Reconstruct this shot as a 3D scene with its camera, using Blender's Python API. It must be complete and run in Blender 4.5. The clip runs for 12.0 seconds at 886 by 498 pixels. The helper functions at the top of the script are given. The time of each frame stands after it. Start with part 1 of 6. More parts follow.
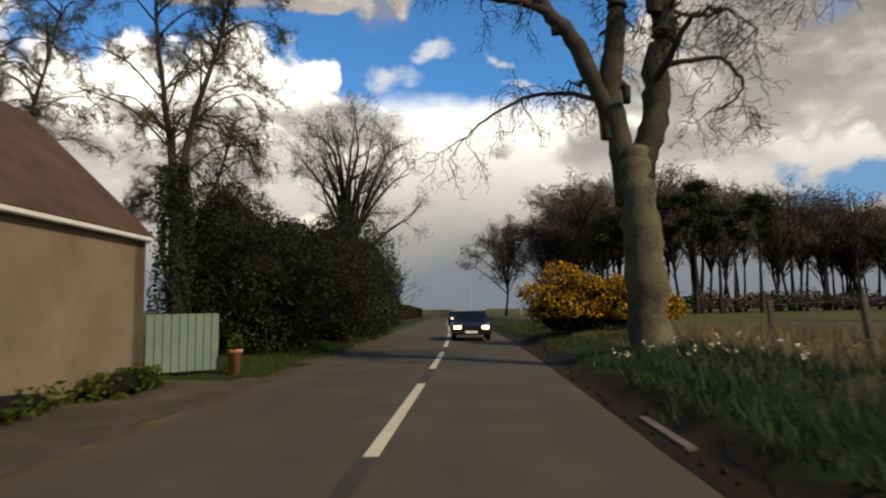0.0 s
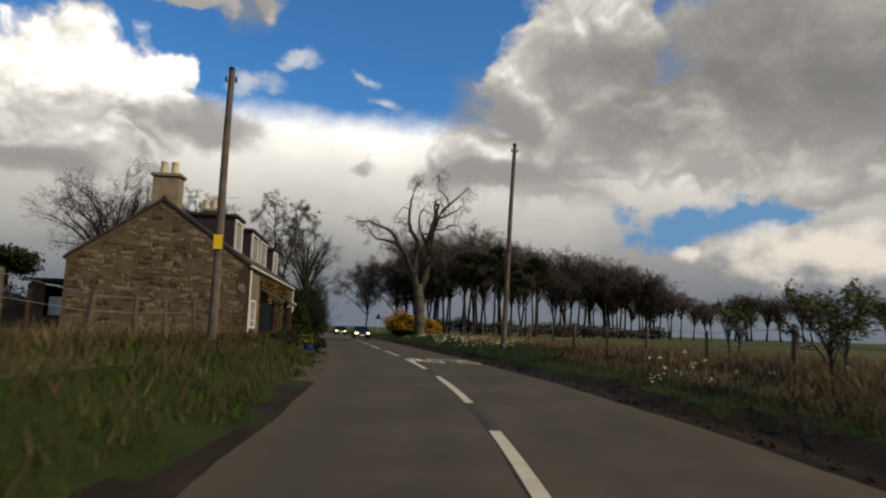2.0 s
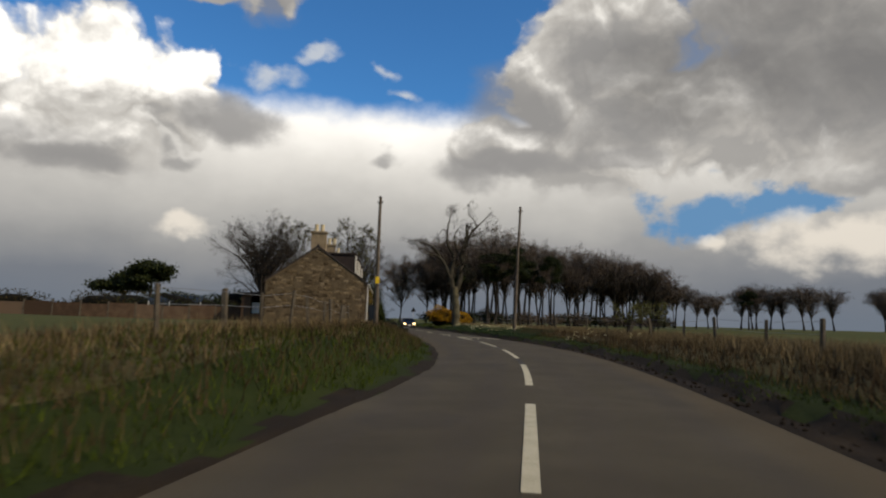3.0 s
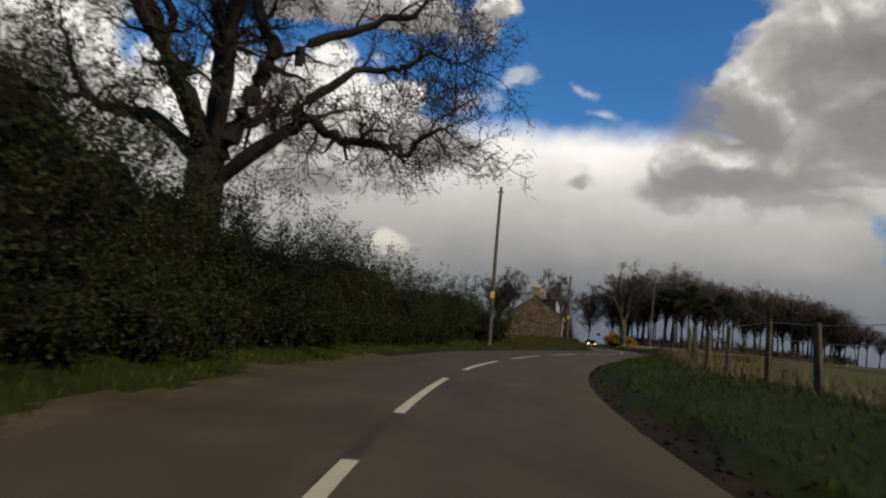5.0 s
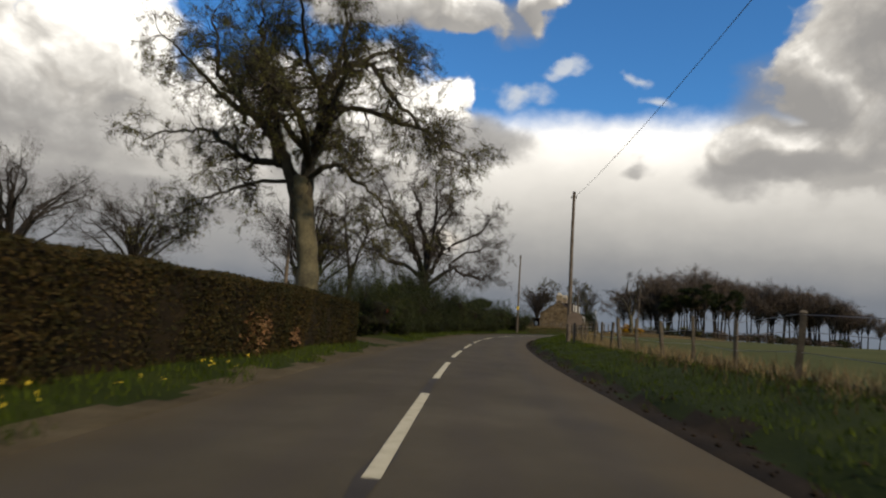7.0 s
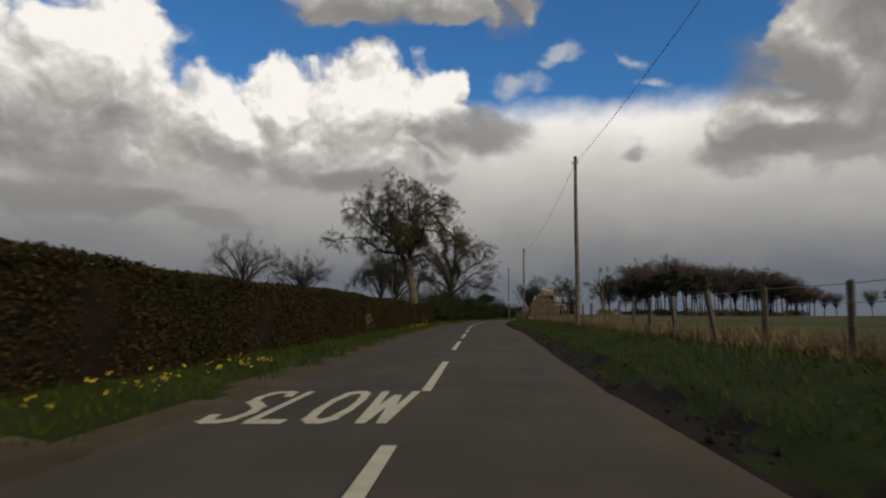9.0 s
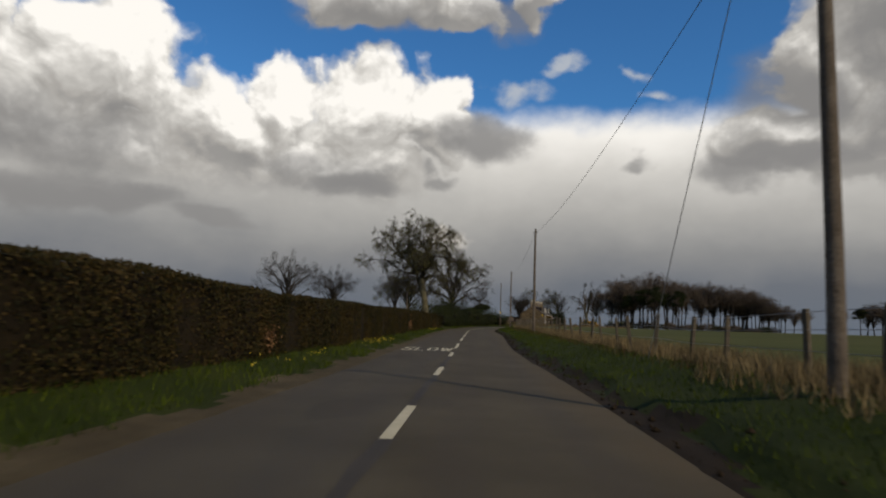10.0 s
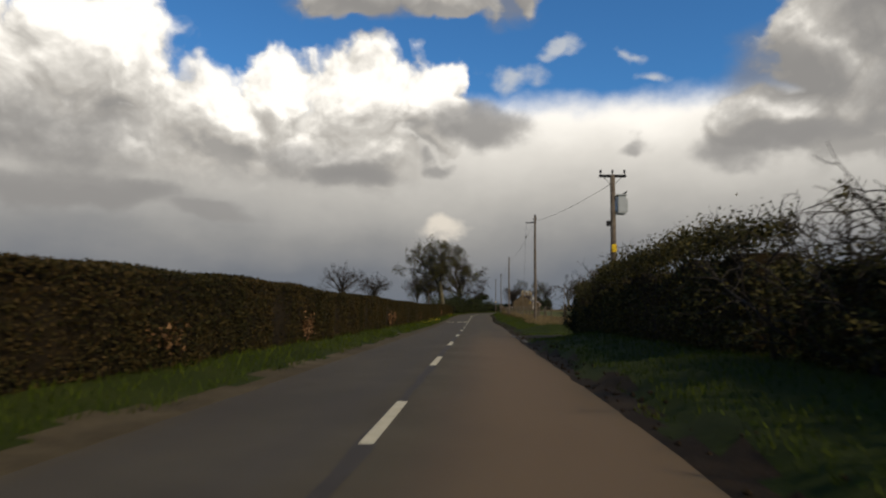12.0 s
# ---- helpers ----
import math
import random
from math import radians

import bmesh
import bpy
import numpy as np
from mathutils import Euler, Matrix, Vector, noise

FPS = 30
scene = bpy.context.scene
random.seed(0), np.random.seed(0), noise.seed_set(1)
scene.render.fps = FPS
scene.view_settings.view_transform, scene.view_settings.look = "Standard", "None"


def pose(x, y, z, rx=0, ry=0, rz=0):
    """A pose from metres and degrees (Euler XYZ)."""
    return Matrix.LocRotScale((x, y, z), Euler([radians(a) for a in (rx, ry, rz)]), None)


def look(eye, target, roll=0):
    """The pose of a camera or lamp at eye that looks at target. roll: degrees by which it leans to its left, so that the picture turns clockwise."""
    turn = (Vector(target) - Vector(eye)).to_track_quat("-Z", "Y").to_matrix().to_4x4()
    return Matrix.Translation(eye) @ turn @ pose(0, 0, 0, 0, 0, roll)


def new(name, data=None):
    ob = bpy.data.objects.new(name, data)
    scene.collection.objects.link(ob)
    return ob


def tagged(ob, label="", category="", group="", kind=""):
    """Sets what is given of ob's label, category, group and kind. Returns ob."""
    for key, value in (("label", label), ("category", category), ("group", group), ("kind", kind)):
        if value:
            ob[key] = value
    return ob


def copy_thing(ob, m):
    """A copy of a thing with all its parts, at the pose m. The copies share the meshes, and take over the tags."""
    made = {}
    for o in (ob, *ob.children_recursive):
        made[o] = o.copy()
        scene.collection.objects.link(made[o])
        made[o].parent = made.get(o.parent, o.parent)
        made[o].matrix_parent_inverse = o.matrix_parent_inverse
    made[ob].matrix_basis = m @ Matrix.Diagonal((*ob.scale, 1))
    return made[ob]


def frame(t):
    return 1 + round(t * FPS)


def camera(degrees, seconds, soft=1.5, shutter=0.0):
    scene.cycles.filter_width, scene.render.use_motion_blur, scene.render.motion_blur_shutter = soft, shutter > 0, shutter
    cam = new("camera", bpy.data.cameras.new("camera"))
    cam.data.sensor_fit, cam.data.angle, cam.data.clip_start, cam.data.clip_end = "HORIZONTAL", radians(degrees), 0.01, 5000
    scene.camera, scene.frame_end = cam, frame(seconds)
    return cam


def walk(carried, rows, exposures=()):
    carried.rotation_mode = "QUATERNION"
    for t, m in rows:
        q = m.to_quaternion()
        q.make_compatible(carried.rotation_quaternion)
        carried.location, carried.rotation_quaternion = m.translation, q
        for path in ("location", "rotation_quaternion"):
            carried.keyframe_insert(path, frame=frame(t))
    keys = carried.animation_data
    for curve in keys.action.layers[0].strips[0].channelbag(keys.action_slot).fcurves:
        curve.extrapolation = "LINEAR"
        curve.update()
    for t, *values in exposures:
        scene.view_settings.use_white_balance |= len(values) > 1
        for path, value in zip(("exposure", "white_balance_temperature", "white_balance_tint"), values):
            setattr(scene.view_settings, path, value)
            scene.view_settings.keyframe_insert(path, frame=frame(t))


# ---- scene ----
cam = camera(68.35, 12.0, soft=2.1, shutter=0.12)
# seconds, x, y, z, yaw, pitch, roll
PATH = [
    (0, 0.000, 0.000, 1.290, 4.406, 5.250, 0.654),
    (0.5, 0.124, -10.475, 1.255, 0.872, 5.219, -1.314),
    (1, -0.225, -20.765, 1.311, -1.842, 6.216, -0.436),
    (1.5, -1.215, -31.256, 1.272, -6.331, 7.108, -1.431),
    (2, -2.971, -41.062, 1.228, -8.627, 6.974, -1.930),
    (2.5, -5.014, -50.599, 1.228, -8.803, 5.740, -1.436),
    (3.5, -7.80, -69.70, 1.10, -2.6, 7.0, -2.2),
    (4.5, -8.037, -88.829, 0.863, 6.281, 7.925, -3.334),
    (5, -7.277, -98.511, 0.744, 9.914, 6.990, -5.063),
    (5.5, -5.881, -108.222, 0.800, 12.888, 5.857, -3.833),
    (6, -3.918, -118.337, 0.843, 14.435, 6.738, -1.830),
    (6.5, -1.759, -128.333, 0.731, 14.633, 6.770, -2.106),
    (7, 0.502, -139.171, 0.719, 14.882, 6.399, -3.604),
    (8, 5.10, -160.10, 0.57, 15.3, 6.1, -2.0),
    (9, 9.840, -181.139, 0.458, 15.608, 5.844, -0.225),
    (9.5, 12.180, -191.678, 0.527, 15.847, 5.422, -2.077),
    (10, 14.718, -202.696, 0.579, 15.291, 6.338, -2.088),
    (10.5, 17.128, -213.376, 0.650, 15.373, 6.087, -0.350),
    (11, 19.530, -224.142, 0.663, 15.183, 6.379, -0.440),
    (11.5, 21.864, -234.813, 0.687, 15.383, 5.926, -0.309),
    (12, 24.270, -245.695, 0.732, 15.426, 5.266, -0.539),
]
walk(cam, [(t, pose(x, y, z, 90 + pitch, roll, yaw)) for t, x, y, z, yaw, pitch, roll in PATH],
     [(0, 0.30, 7850.0, 10.0), (1, 0.38, 7700.0, 10.0), (2, -0.02, 7450.0, 10.0), (2.5, -0.06, 7400.0, 10.0), (4.5, -0.15, 7250.0, 10.0), (5, -0.22, 7250.0, 10.0), (5.5, 0.1, 7400.0, 10.0), (6, 0.05, 7600.0, 10.0), (7, 0.09, 7450.0, 10.0), (9, -0.42, 7250.0, 10.0), (9.5, -0.38, 7250.0, 10.0), (10.5, -0.32, 7250.0, 10.0), (11, -0.28, 7250.0, 10.0), (12, -0.16, 7450.0, 10.0)])

# ---- sun and sky ----
SUN_AZ, SUN_EL = 124.0, 38.0
sun = new("sun", bpy.data.lights.new("sun", "SUN"))
sun.data.energy, sun.data.angle, sun.data.color = 3.3, radians(1.5), (1.0, 0.89, 0.74)
sun.matrix_world = look((60, -60, 60), (60 - math.sin(radians(SUN_AZ)), -60 - math.cos(radians(SUN_AZ)), 60 - math.tan(radians(SUN_EL))))


class Nodes:
    """Short forms for building a node tree."""

    def __init__(self, tree):
        self.tree, self.n, self.l = tree, tree.nodes, tree.links

    def add(self, kind, **values):
        node = self.n.new(kind)
        for key, value in values.items():
            setattr(node, key, value)
        return node

    def put(self, socket, value):
        if isinstance(value, bpy.types.NodeSocket):
            self.l.new(value, socket)
        else:
            socket.default_value = value

    def math(self, op, a, b=0.0, c=0.0, clamp=False):
        node = self.add("ShaderNodeMath", operation=op, use_clamp=clamp)
        for i, v in enumerate((a, b, c)):
            self.put(node.inputs[i], v)
        return node.outputs[0]

    def vec(self, op, a, b=(0, 0, 0)):
        node = self.add("ShaderNodeVectorMath", operation=op)
        self.put(node.inputs[0], a)
        self.put(node.inputs[1], b)
        return node.outputs["Value" if op in ("LENGTH", "DOT_PRODUCT") else "Vector"]

    def noise(self, vector, scale, detail=4.0, rough=0.55, lac=2.0):
        node = self.add("ShaderNodeTexNoise")
        self.put(node.inputs["Vector"], vector)
        for key, v in (("Scale", scale), ("Detail", detail), ("Roughness", rough), ("Lacunarity", lac)):
            self.put(node.inputs[key], v)
        return node.outputs[0]

    def step(self, value, lo, hi):
        node = self.add("ShaderNodeMapRange", interpolation_type="SMOOTHSTEP")
        self.put(node.inputs[0], value)
        self.put(node.inputs[1], lo)
        self.put(node.inputs[2], hi)
        return node.outputs[0]

    def mix(self, fac, a, b):
        node = self.add("ShaderNodeMix", data_type="RGBA")
        self.put(node.inputs[0], fac)
        for i, v in ((6, a), (7, b)):
            self.put(node.inputs[i], v if isinstance(v, bpy.types.NodeSocket) else (*v, 1.0))
        return node.outputs[2]

    def ramp(self, value, stops):
        node = self.add("ShaderNodeValToRGB")
        self.put(node.inputs[0], value)
        els = node.color_ramp.elements
        while len(els) < len(stops):
            els.new(0.5)
        for el, (at, col) in zip(els, stops):
            el.position, el.color = at, (*col, 1.0)
        return node.outputs[0]


world = bpy.data.worlds.new("sky")
scene.world = world
world.use_nodes = True
W = Nodes(world.node_tree)
W.n.clear()
sky = W.add("ShaderNodeTexSky", sky_type="NISHITA", sun_disc=False, sun_elevation=radians(SUN_EL), sun_rotation=radians(SUN_AZ), air_density=1.0, dust_density=0.4, ozone_density=2.5)
way = W.add("ShaderNodeTexCoord").outputs["Generated"]
xyz = W.add("ShaderNodeSeparateXYZ")
W.put(xyz.inputs[0], way)
azim = W.math("MULTIPLY", W.math("ARCTAN2", xyz.outputs[0], xyz.outputs[1]), 57.2958)
elev = W.math("MULTIPLY", W.math("ARCSINE", xyz.outputs[2]), 57.2958)
flat = W.add("ShaderNodeCombineXYZ")
W.put(flat.inputs[0], azim)
W.put(flat.inputs[1], elev)
flat = flat.outputs[0]


def billow(where):
    """Cloud outlines pushed about by billows at several sizes."""
    bend = W.add("ShaderNodeTexNoise")
    W.put(bend.inputs["Vector"], W.vec("MULTIPLY", where, (1.0, 1.25, 1.0)))
    for key, v in (("Scale", 0.17), ("Detail", 6.0), ("Roughness", 0.48)):
        W.put(bend.inputs[key], v)
    puff = W.add("ShaderNodeTexVoronoi", feature="SMOOTH_F1")
    W.put(puff.inputs["Vector"], W.vec("ADD", where, W.vec("MULTIPLY", W.vec("SUBTRACT", bend.outputs["Color"], (0.5, 0.5, 0.5)), (6.0, 6.0, 0.0))))
    for key, v in (("Scale", 0.30), ("Detail", 3.0), ("Roughness", 0.55), ("Smoothness", 0.6)):
        W.put(puff.inputs[key], v)
    push = W.vec("MULTIPLY", W.vec("SUBTRACT", bend.outputs["Color"], (0.5, 0.5, 0.5)), (8.0, 6.0, 0.0))
    return W.vec("ADD", where, push), W.math("SUBTRACT", 0.42, puff.outputs["Distance"])


def blobs(where, rows):
    """The highest of several soft lumps: azimuth, elevation, half width, half height."""
    best = None
    for a, e, ra, re in rows:
        d = W.vec("LENGTH", W.vec("MULTIPLY", W.vec("SUBTRACT", where, (a, e, 0)), (1 / ra, 1 / re, 0)))
        v = W.math("SUBTRACT", 1.0, d)
        best = v if best is None else W.math("MAXIMUM", best, v)
    return best


HEAPS = [(-26, 13.0, 13, 4.5), (-42, 12.0, 14, 6.0), (-44, 19.5, 9, 7.5), (-54, 16, 13, 12), (-35, 15.5, 8, 6.0), (-30.5, 17.4, 5.2, 5.6), (-23, 18.0, 7.6, 6.4), (-16.8, 17.6, 4.6, 5.8), (-24, 26.6, 8, 3.2), (-15.5, 26.6, 6, 3.2), (-7.6, 27.4, 3.0, 3.0), (18, 15.5, 11, 7), (12.5, 15.5, 8, 3.8), (15.5, 20.5, 6.0, 7), (22.5, 20, 7, 6), (19.5, 25.5, 6, 6), (29, 17, 16, 6.6), (44, 22, 23, 14), (23.5, 26, 7, 6), (-80, 18, 20, 14), (75, 16, 22, 12)]


def heaped(where):
    pushed, puff = billow(where)
    return W.math("ADD", blobs(pushed, HEAPS), W.math("MULTIPLY", puff, 0.30))


pushed, puff = billow(flat)
soft_push = W.vec("ADD", W.vec("MULTIPLY", flat, (0.5, 0.5, 0.0)), W.vec("MULTIPLY", pushed, (0.5, 0.5, 0.0)))
grain = W.noise(W.vec("MULTIPLY", flat, (1.0, 1.25, 1.0)), 0.20, 8.0, 0.55)
wide = W.noise(W.vec("MULTIPLY", flat, (1.0, 1.6, 1.0)), 0.06, 5.0, 0.55)
veil = W.noise(W.vec("MULTIPLY", flat, (1.6, 0.35, 1.0)), 0.10, 4.0, 0.5)
blue = W.vec("MULTIPLY", sky.outputs[0], (0.036, 0.096, 0.150))
# the lower sky: bright cloud sheet over a slate rain haze
level = W.math("ADD", elev, W.math("ADD", W.math("MULTIPLY", W.math("SUBTRACT", wide, 0.5), 7.0), W.math("MULTIPLY", W.math("SUBTRACT", veil, 0.5), 1.5)))
sheet = W.ramp(W.math("DIVIDE", level, 30.0, clamp=True), [(0.0, (0.15, 0.19, 0.26)), (0.10, (0.18, 0.21, 0.265)), (0.20, (0.30, 0.32, 0.355)), (0.32, (0.505, 0.522, 0.545)), (0.45, (0.775, 0.795, 0.82)), (0.55, (1.11, 1.14, 1.18))])
sheet_mask = W.step(W.math("ADD", W.math("MULTIPLY", W.math("SUBTRACT", grain, 0.5), 3.0), elev), 18.9, 16.0)
col = W.mix(sheet_mask, blue, sheet)
# wisps in the blue
wisp = W.step(W.math("ADD", blobs(pushed, [(-9.0, 20.4, 2.6, 1.2), (-5.6, 22.2, 3.4, 0.6), (2.6, 18.8, 1.5, 0.6), (0.6, 20.8, 1.1, 0.9)]), W.math("MULTIPLY", W.math("SUBTRACT", grain, 0.5), 3.6)), -0.2, 1.0)
col = W.mix(W.math("MULTIPLY", wisp, 0.75), col, (0.66, 0.72, 0.80))
# heaped clouds, lit on their crowns and grey below
dens = heaped(flat)
above = heaped(W.vec("ADD", flat, (0.35, 1.7, 0.0)))
close = heaped(W.vec("ADD", flat, (0.15, 0.55, 0.0)))
heap = W.math("MULTIPLY", W.step(dens, 0.0, 0.24), W.step(W.math("ADD", elev, W.math("MULTIPLY", W.math("SUBTRACT", grain, 0.5), 5.0)), 8.5, 13.0))
glow = W.math("ADD", W.math("MULTIPLY", W.math("SUBTRACT", dens, above), 1.35), W.math("MULTIPLY", W.math("SUBTRACT", dens, close), 1.1))
glow = W.math("ADD", glow, W.math("MULTIPLY", W.math("SUBTRACT", wide, 0.5), 0.6))
bright = blobs(soft_push, [(-44, 22, 9, 7), (-29, 18, 9, 4.5), (-22, 18.2, 9, 4.5), (-15.5, 17.5, 5, 4), (24, 13.6, 4, 1.6)])
glow = W.math("ADD", glow, W.math("MULTIPLY", W.math("MAXIMUM", bright, -0.6), 0.55))
heap_col = W.ramp(W.math("ADD", W.math("MULTIPLY", glow, 0.62), 0.42), [(0.05, (0.38, 0.39, 0.41)), (0.26, (0.50, 0.507, 0.52)), (0.44, (0.625, 0.64, 0.66)), (0.60, (0.835, 0.855, 0.88)), (0.80, (1.20, 1.23, 1.27))])
col = W.mix(heap, col, heap_col)
gloom = W.math("ADD", blobs(pushed, [(-12.0, 16.2, 5.6, 2.0), (-24, 11.9, 6.0, 1.3), (-16.2, 12.7, 1.8, 0.8), (-47, 13, 10, 4.2), (-45, 8.4, 12, 1.8), (-28, 13.4, 7, 1.6), (1.3, 14.0, 2.2, 0.9), (11, 13.4, 7, 1.8), (23, 16.5, 9, 3.0), (39, 18, 13, 7), (31, 22.5, 9, 6), (41, 11.2, 9, 1.4), (-22, 25.6, 9, 2.0), (-11, 26.0, 5, 2.0), (20, 22, 6, 5), (13, 18, 6, 5)]), W.math("MULTIPLY", W.math("SUBTRACT", grain, 0.5), 0.9))
shade = W.step(gloom, -0.05, 0.75)
col = W.mix(W.math("MULTIPLY", shade, 0.66), col, (0.25, 0.26, 0.285))
slate = W.step(W.math("ADD", blobs(soft_push, [(-12.8, 16.4, 6.2, 2.1), (-24.3, 11.7, 5.4, 1.4), (-45.5, 8.8, 9.0, 1.8), (-35.5, 8.0, 4.5, 0.9), (12.5, 13.8, 7.5, 1.5), (22, 14.0, 6, 1.2)]), W.math("MULTIPLY", W.math("SUBTRACT", grain, 0.5), 0.8)), -0.02, 0.5)
col = W.mix(W.math("MULTIPLY", slate, 0.72), col, (0.30, 0.31, 0.335))
storm = W.step(W.math("ADD", blobs(soft_push, [(44, 21, 13, 7), (37, 26, 12, 7), (33, 20, 7, 4), (26, 20, 7, 5)]), W.math("MULTIPLY", W.math("SUBTRACT", wide, 0.5), 1.2)), -0.1, 0.7)
col = W.mix(W.math("MULTIPLY", W.math("MULTIPLY", storm, heap), 0.55), col, (0.13, 0.135, 0.15))
hole = W.step(W.math("ADD", blobs(pushed, [(29, 9.3, 7.0, 2.5), (36, 10.4, 6, 1.1)]), W.math("MULTIPLY", W.math("SUBTRACT", grain, 0.5), 3.4)), 0.0, 0.65)
col = W.mix(hole, col, (0.12, 0.29, 0.56))
spot = W.step(W.math("ADD", blobs(pushed, [(-14.8, 6.9, 2.2, 1.2), (29.0, 7.0, 2.2, 1.1), (37, 7.0, 7.5, 2.4)]), W.math("MULTIPLY", W.math("SUBTRACT", grain, 0.5), 2.4)), -0.15, 0.7)
col = W.mix(W.math("MULTIPLY", spot, 0.85), col, (0.84, 0.82, 0.79))
under = W.step(elev, -0.3, -1.5)
col = W.mix(under, col, (0.10, 0.11, 0.09))
out = W.add("ShaderNodeBackground")
W.put(out.inputs[0], col)
out.inputs[1].default_value = 1.0
W.put(W.add("ShaderNodeOutputWorld").inputs[0], out.outputs[0])


# ---- materials ----
def material(name, stops, scale=3.0, rough=0.85, bump=0.3, fine=40.0, metal=0.0, island=0.0, spec=0.12, detail=6.0):
    """Two scales of noise through a colour ramp, with a bump; island: how far pieces differ from one another."""
    m = bpy.data.materials.new(name)
    m.use_nodes = True
    N = Nodes(m.node_tree)
    bsdf = m.node_tree.nodes["Principled BSDF"]
    at = N.add("ShaderNodeTexCoord").outputs["Object"]
    big, small = N.noise(at, scale, detail, 0.6), N.noise(at, fine, 5.0, 0.6)
    v = N.math("ADD", N.math("MULTIPLY", big, 0.65), N.math("MULTIPLY", small, 0.35))
    if island:
        rnd = N.add("ShaderNodeNewGeometry").outputs["Random Per Island"]
        v = N.math("ADD", v, N.math("MULTIPLY", N.math("SUBTRACT", rnd, 0.5), island))
    n = len(stops)
    N.put(bsdf.inputs["Base Color"], N.ramp(v, [(0.3 + 0.4 * i / max(1, n - 1), c) for i, c in enumerate(stops)]))
    bsdf.inputs["Roughness"].default_value, bsdf.inputs["Metallic"].default_value = rough, metal
    bsdf.inputs["Specular IOR Level"].default_value = spec
    if bump:
        b = N.add("ShaderNodeBump")
        b.inputs["Strength"].default_value, b.inputs["Distance"].default_value = bump, 0.02
        N.put(b.inputs["Height"], small)
        N.put(bsdf.inputs["Normal"], b.outputs[0])
    return m


M = {}
M["asphalt"] = material("asphalt", [(0.046, 0.036, 0.021), (0.069, 0.055, 0.033), (0.095, 0.077, 0.047)], 0.5, 0.8, 0.5, 60.0)
def road_surface(m):
    N = Nodes(m.node_tree)
    bsdf = m.node_tree.nodes["Principled BSDF"]
    old = bsdf.inputs["Base Color"].links[0].from_socket
    uv = N.add("ShaderNodeUVMap", uv_map="lane").outputs[0]
    sep = N.add("ShaderNodeSeparateXYZ")
    N.put(sep.inputs[0], uv)
    side, along = sep.outputs[0], sep.outputs[1]
    wob = N.math("MULTIPLY", N.math("SUBTRACT", N.noise(uv, 0.25, 3.0), 0.5), 0.9)
    d = N.math("ADD", side, wob)
    track = None
    for c in (-2.05, -0.7, 0.8, 2.2):
        v = N.step(N.math("ABSOLUTE", N.math("SUBTRACT", d, c)), 0.42, 0.1)
        track = v if track is None else N.math("MAXIMUM", track, v)
    worn = N.noise(N.vec("MULTIPLY", uv, (1.2, 0.12, 1.0)), 1.0, 4.0)
    col = N.mix(N.math("MULTIPLY", N.math("MULTIPLY", track, worn), 0.55), old, (0.055, 0.043, 0.032))
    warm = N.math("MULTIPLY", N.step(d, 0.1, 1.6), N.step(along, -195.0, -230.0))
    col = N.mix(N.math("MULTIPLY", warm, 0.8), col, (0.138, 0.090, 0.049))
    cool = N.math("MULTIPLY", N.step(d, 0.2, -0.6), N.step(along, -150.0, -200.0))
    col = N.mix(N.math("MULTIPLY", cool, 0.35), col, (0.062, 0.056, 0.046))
    dirt = N.math("MULTIPLY", N.step(N.math("ABSOLUTE", d), 2.2, 3.0), N.noise(uv, 0.6, 4.0))
    col = N.mix(dirt, col, (0.088, 0.062, 0.031))
    patch = N.step(N.noise(N.vec("MULTIPLY", uv, (1.0, 0.45, 1.0)), 0.35, 2.0), 0.62, 0.66)
    col = N.mix(N.math("MULTIPLY", patch, 0.35), col, (0.042, 0.034, 0.026))
    N.put(bsdf.inputs["Base Color"], col)


road_surface(M["asphalt"])
M["tar"] = material("tar_seam", [(0.034, 0.028, 0.021), (0.055, 0.045, 0.034)], 2.0, 0.7, 0.4, 60.0)
M["paint"] = material("road_paint", [(0.34, 0.29, 0.18), (0.46, 0.40, 0.26), (0.53, 0.47, 0.32)], 4.0, 0.6, 0.3, 50.0)
M["grass_ground"] = material("meadow_ground", [(0.008, 0.012, 0.001), (0.018, 0.025, 0.002), (0.034, 0.038, 0.006)], 0.35, 0.95, 0.6, 14.0)
M["field"] = material("field", [(0.036, 0.042, 0.007), (0.054, 0.057, 0.011), (0.078, 0.070, 0.019)], 0.05, 0.95, 0.5, 3.0)
M["soil"] = material("verge_soil", [(0.009, 0.0055, 0.002), (0.018, 0.011, 0.0045), (0.040, 0.025, 0.011)], 0.8, 0.9, 0.6, 25.0)
M["grit"] = material("gritty_edge", [(0.035, 0.026, 0.013), (0.064, 0.048, 0.025), (0.112, 0.086, 0.048)], 1.0, 0.9, 0.6, 35.0)
M["blade"] = material("grass_blades", [(0.012, 0.021, 0.001), (0.031, 0.047, 0.002), (0.064, 0.080, 0.004)], 0.4, 0.8, 0, 3.0, island=0.35)
M["straw"] = material("dry_grass", [(0.075, 0.053, 0.023), (0.15, 0.108, 0.050), (0.25, 0.182, 0.088)], 0.5, 0.85, 0, 3.0, island=0.3)
M["dead_stalk"] = material("dead_stalks", [(0.030, 0.018, 0.008), (0.060, 0.038, 0.017), (0.11, 0.074, 0.034)], 0.5, 0.9, 0, 3.0, island=0.4)
M["kerb"] = material("dirty_kerb", [(0.040, 0.030, 0.020), (0.078, 0.058, 0.040)], 2.0, 0.95, 0.5, 30.0)
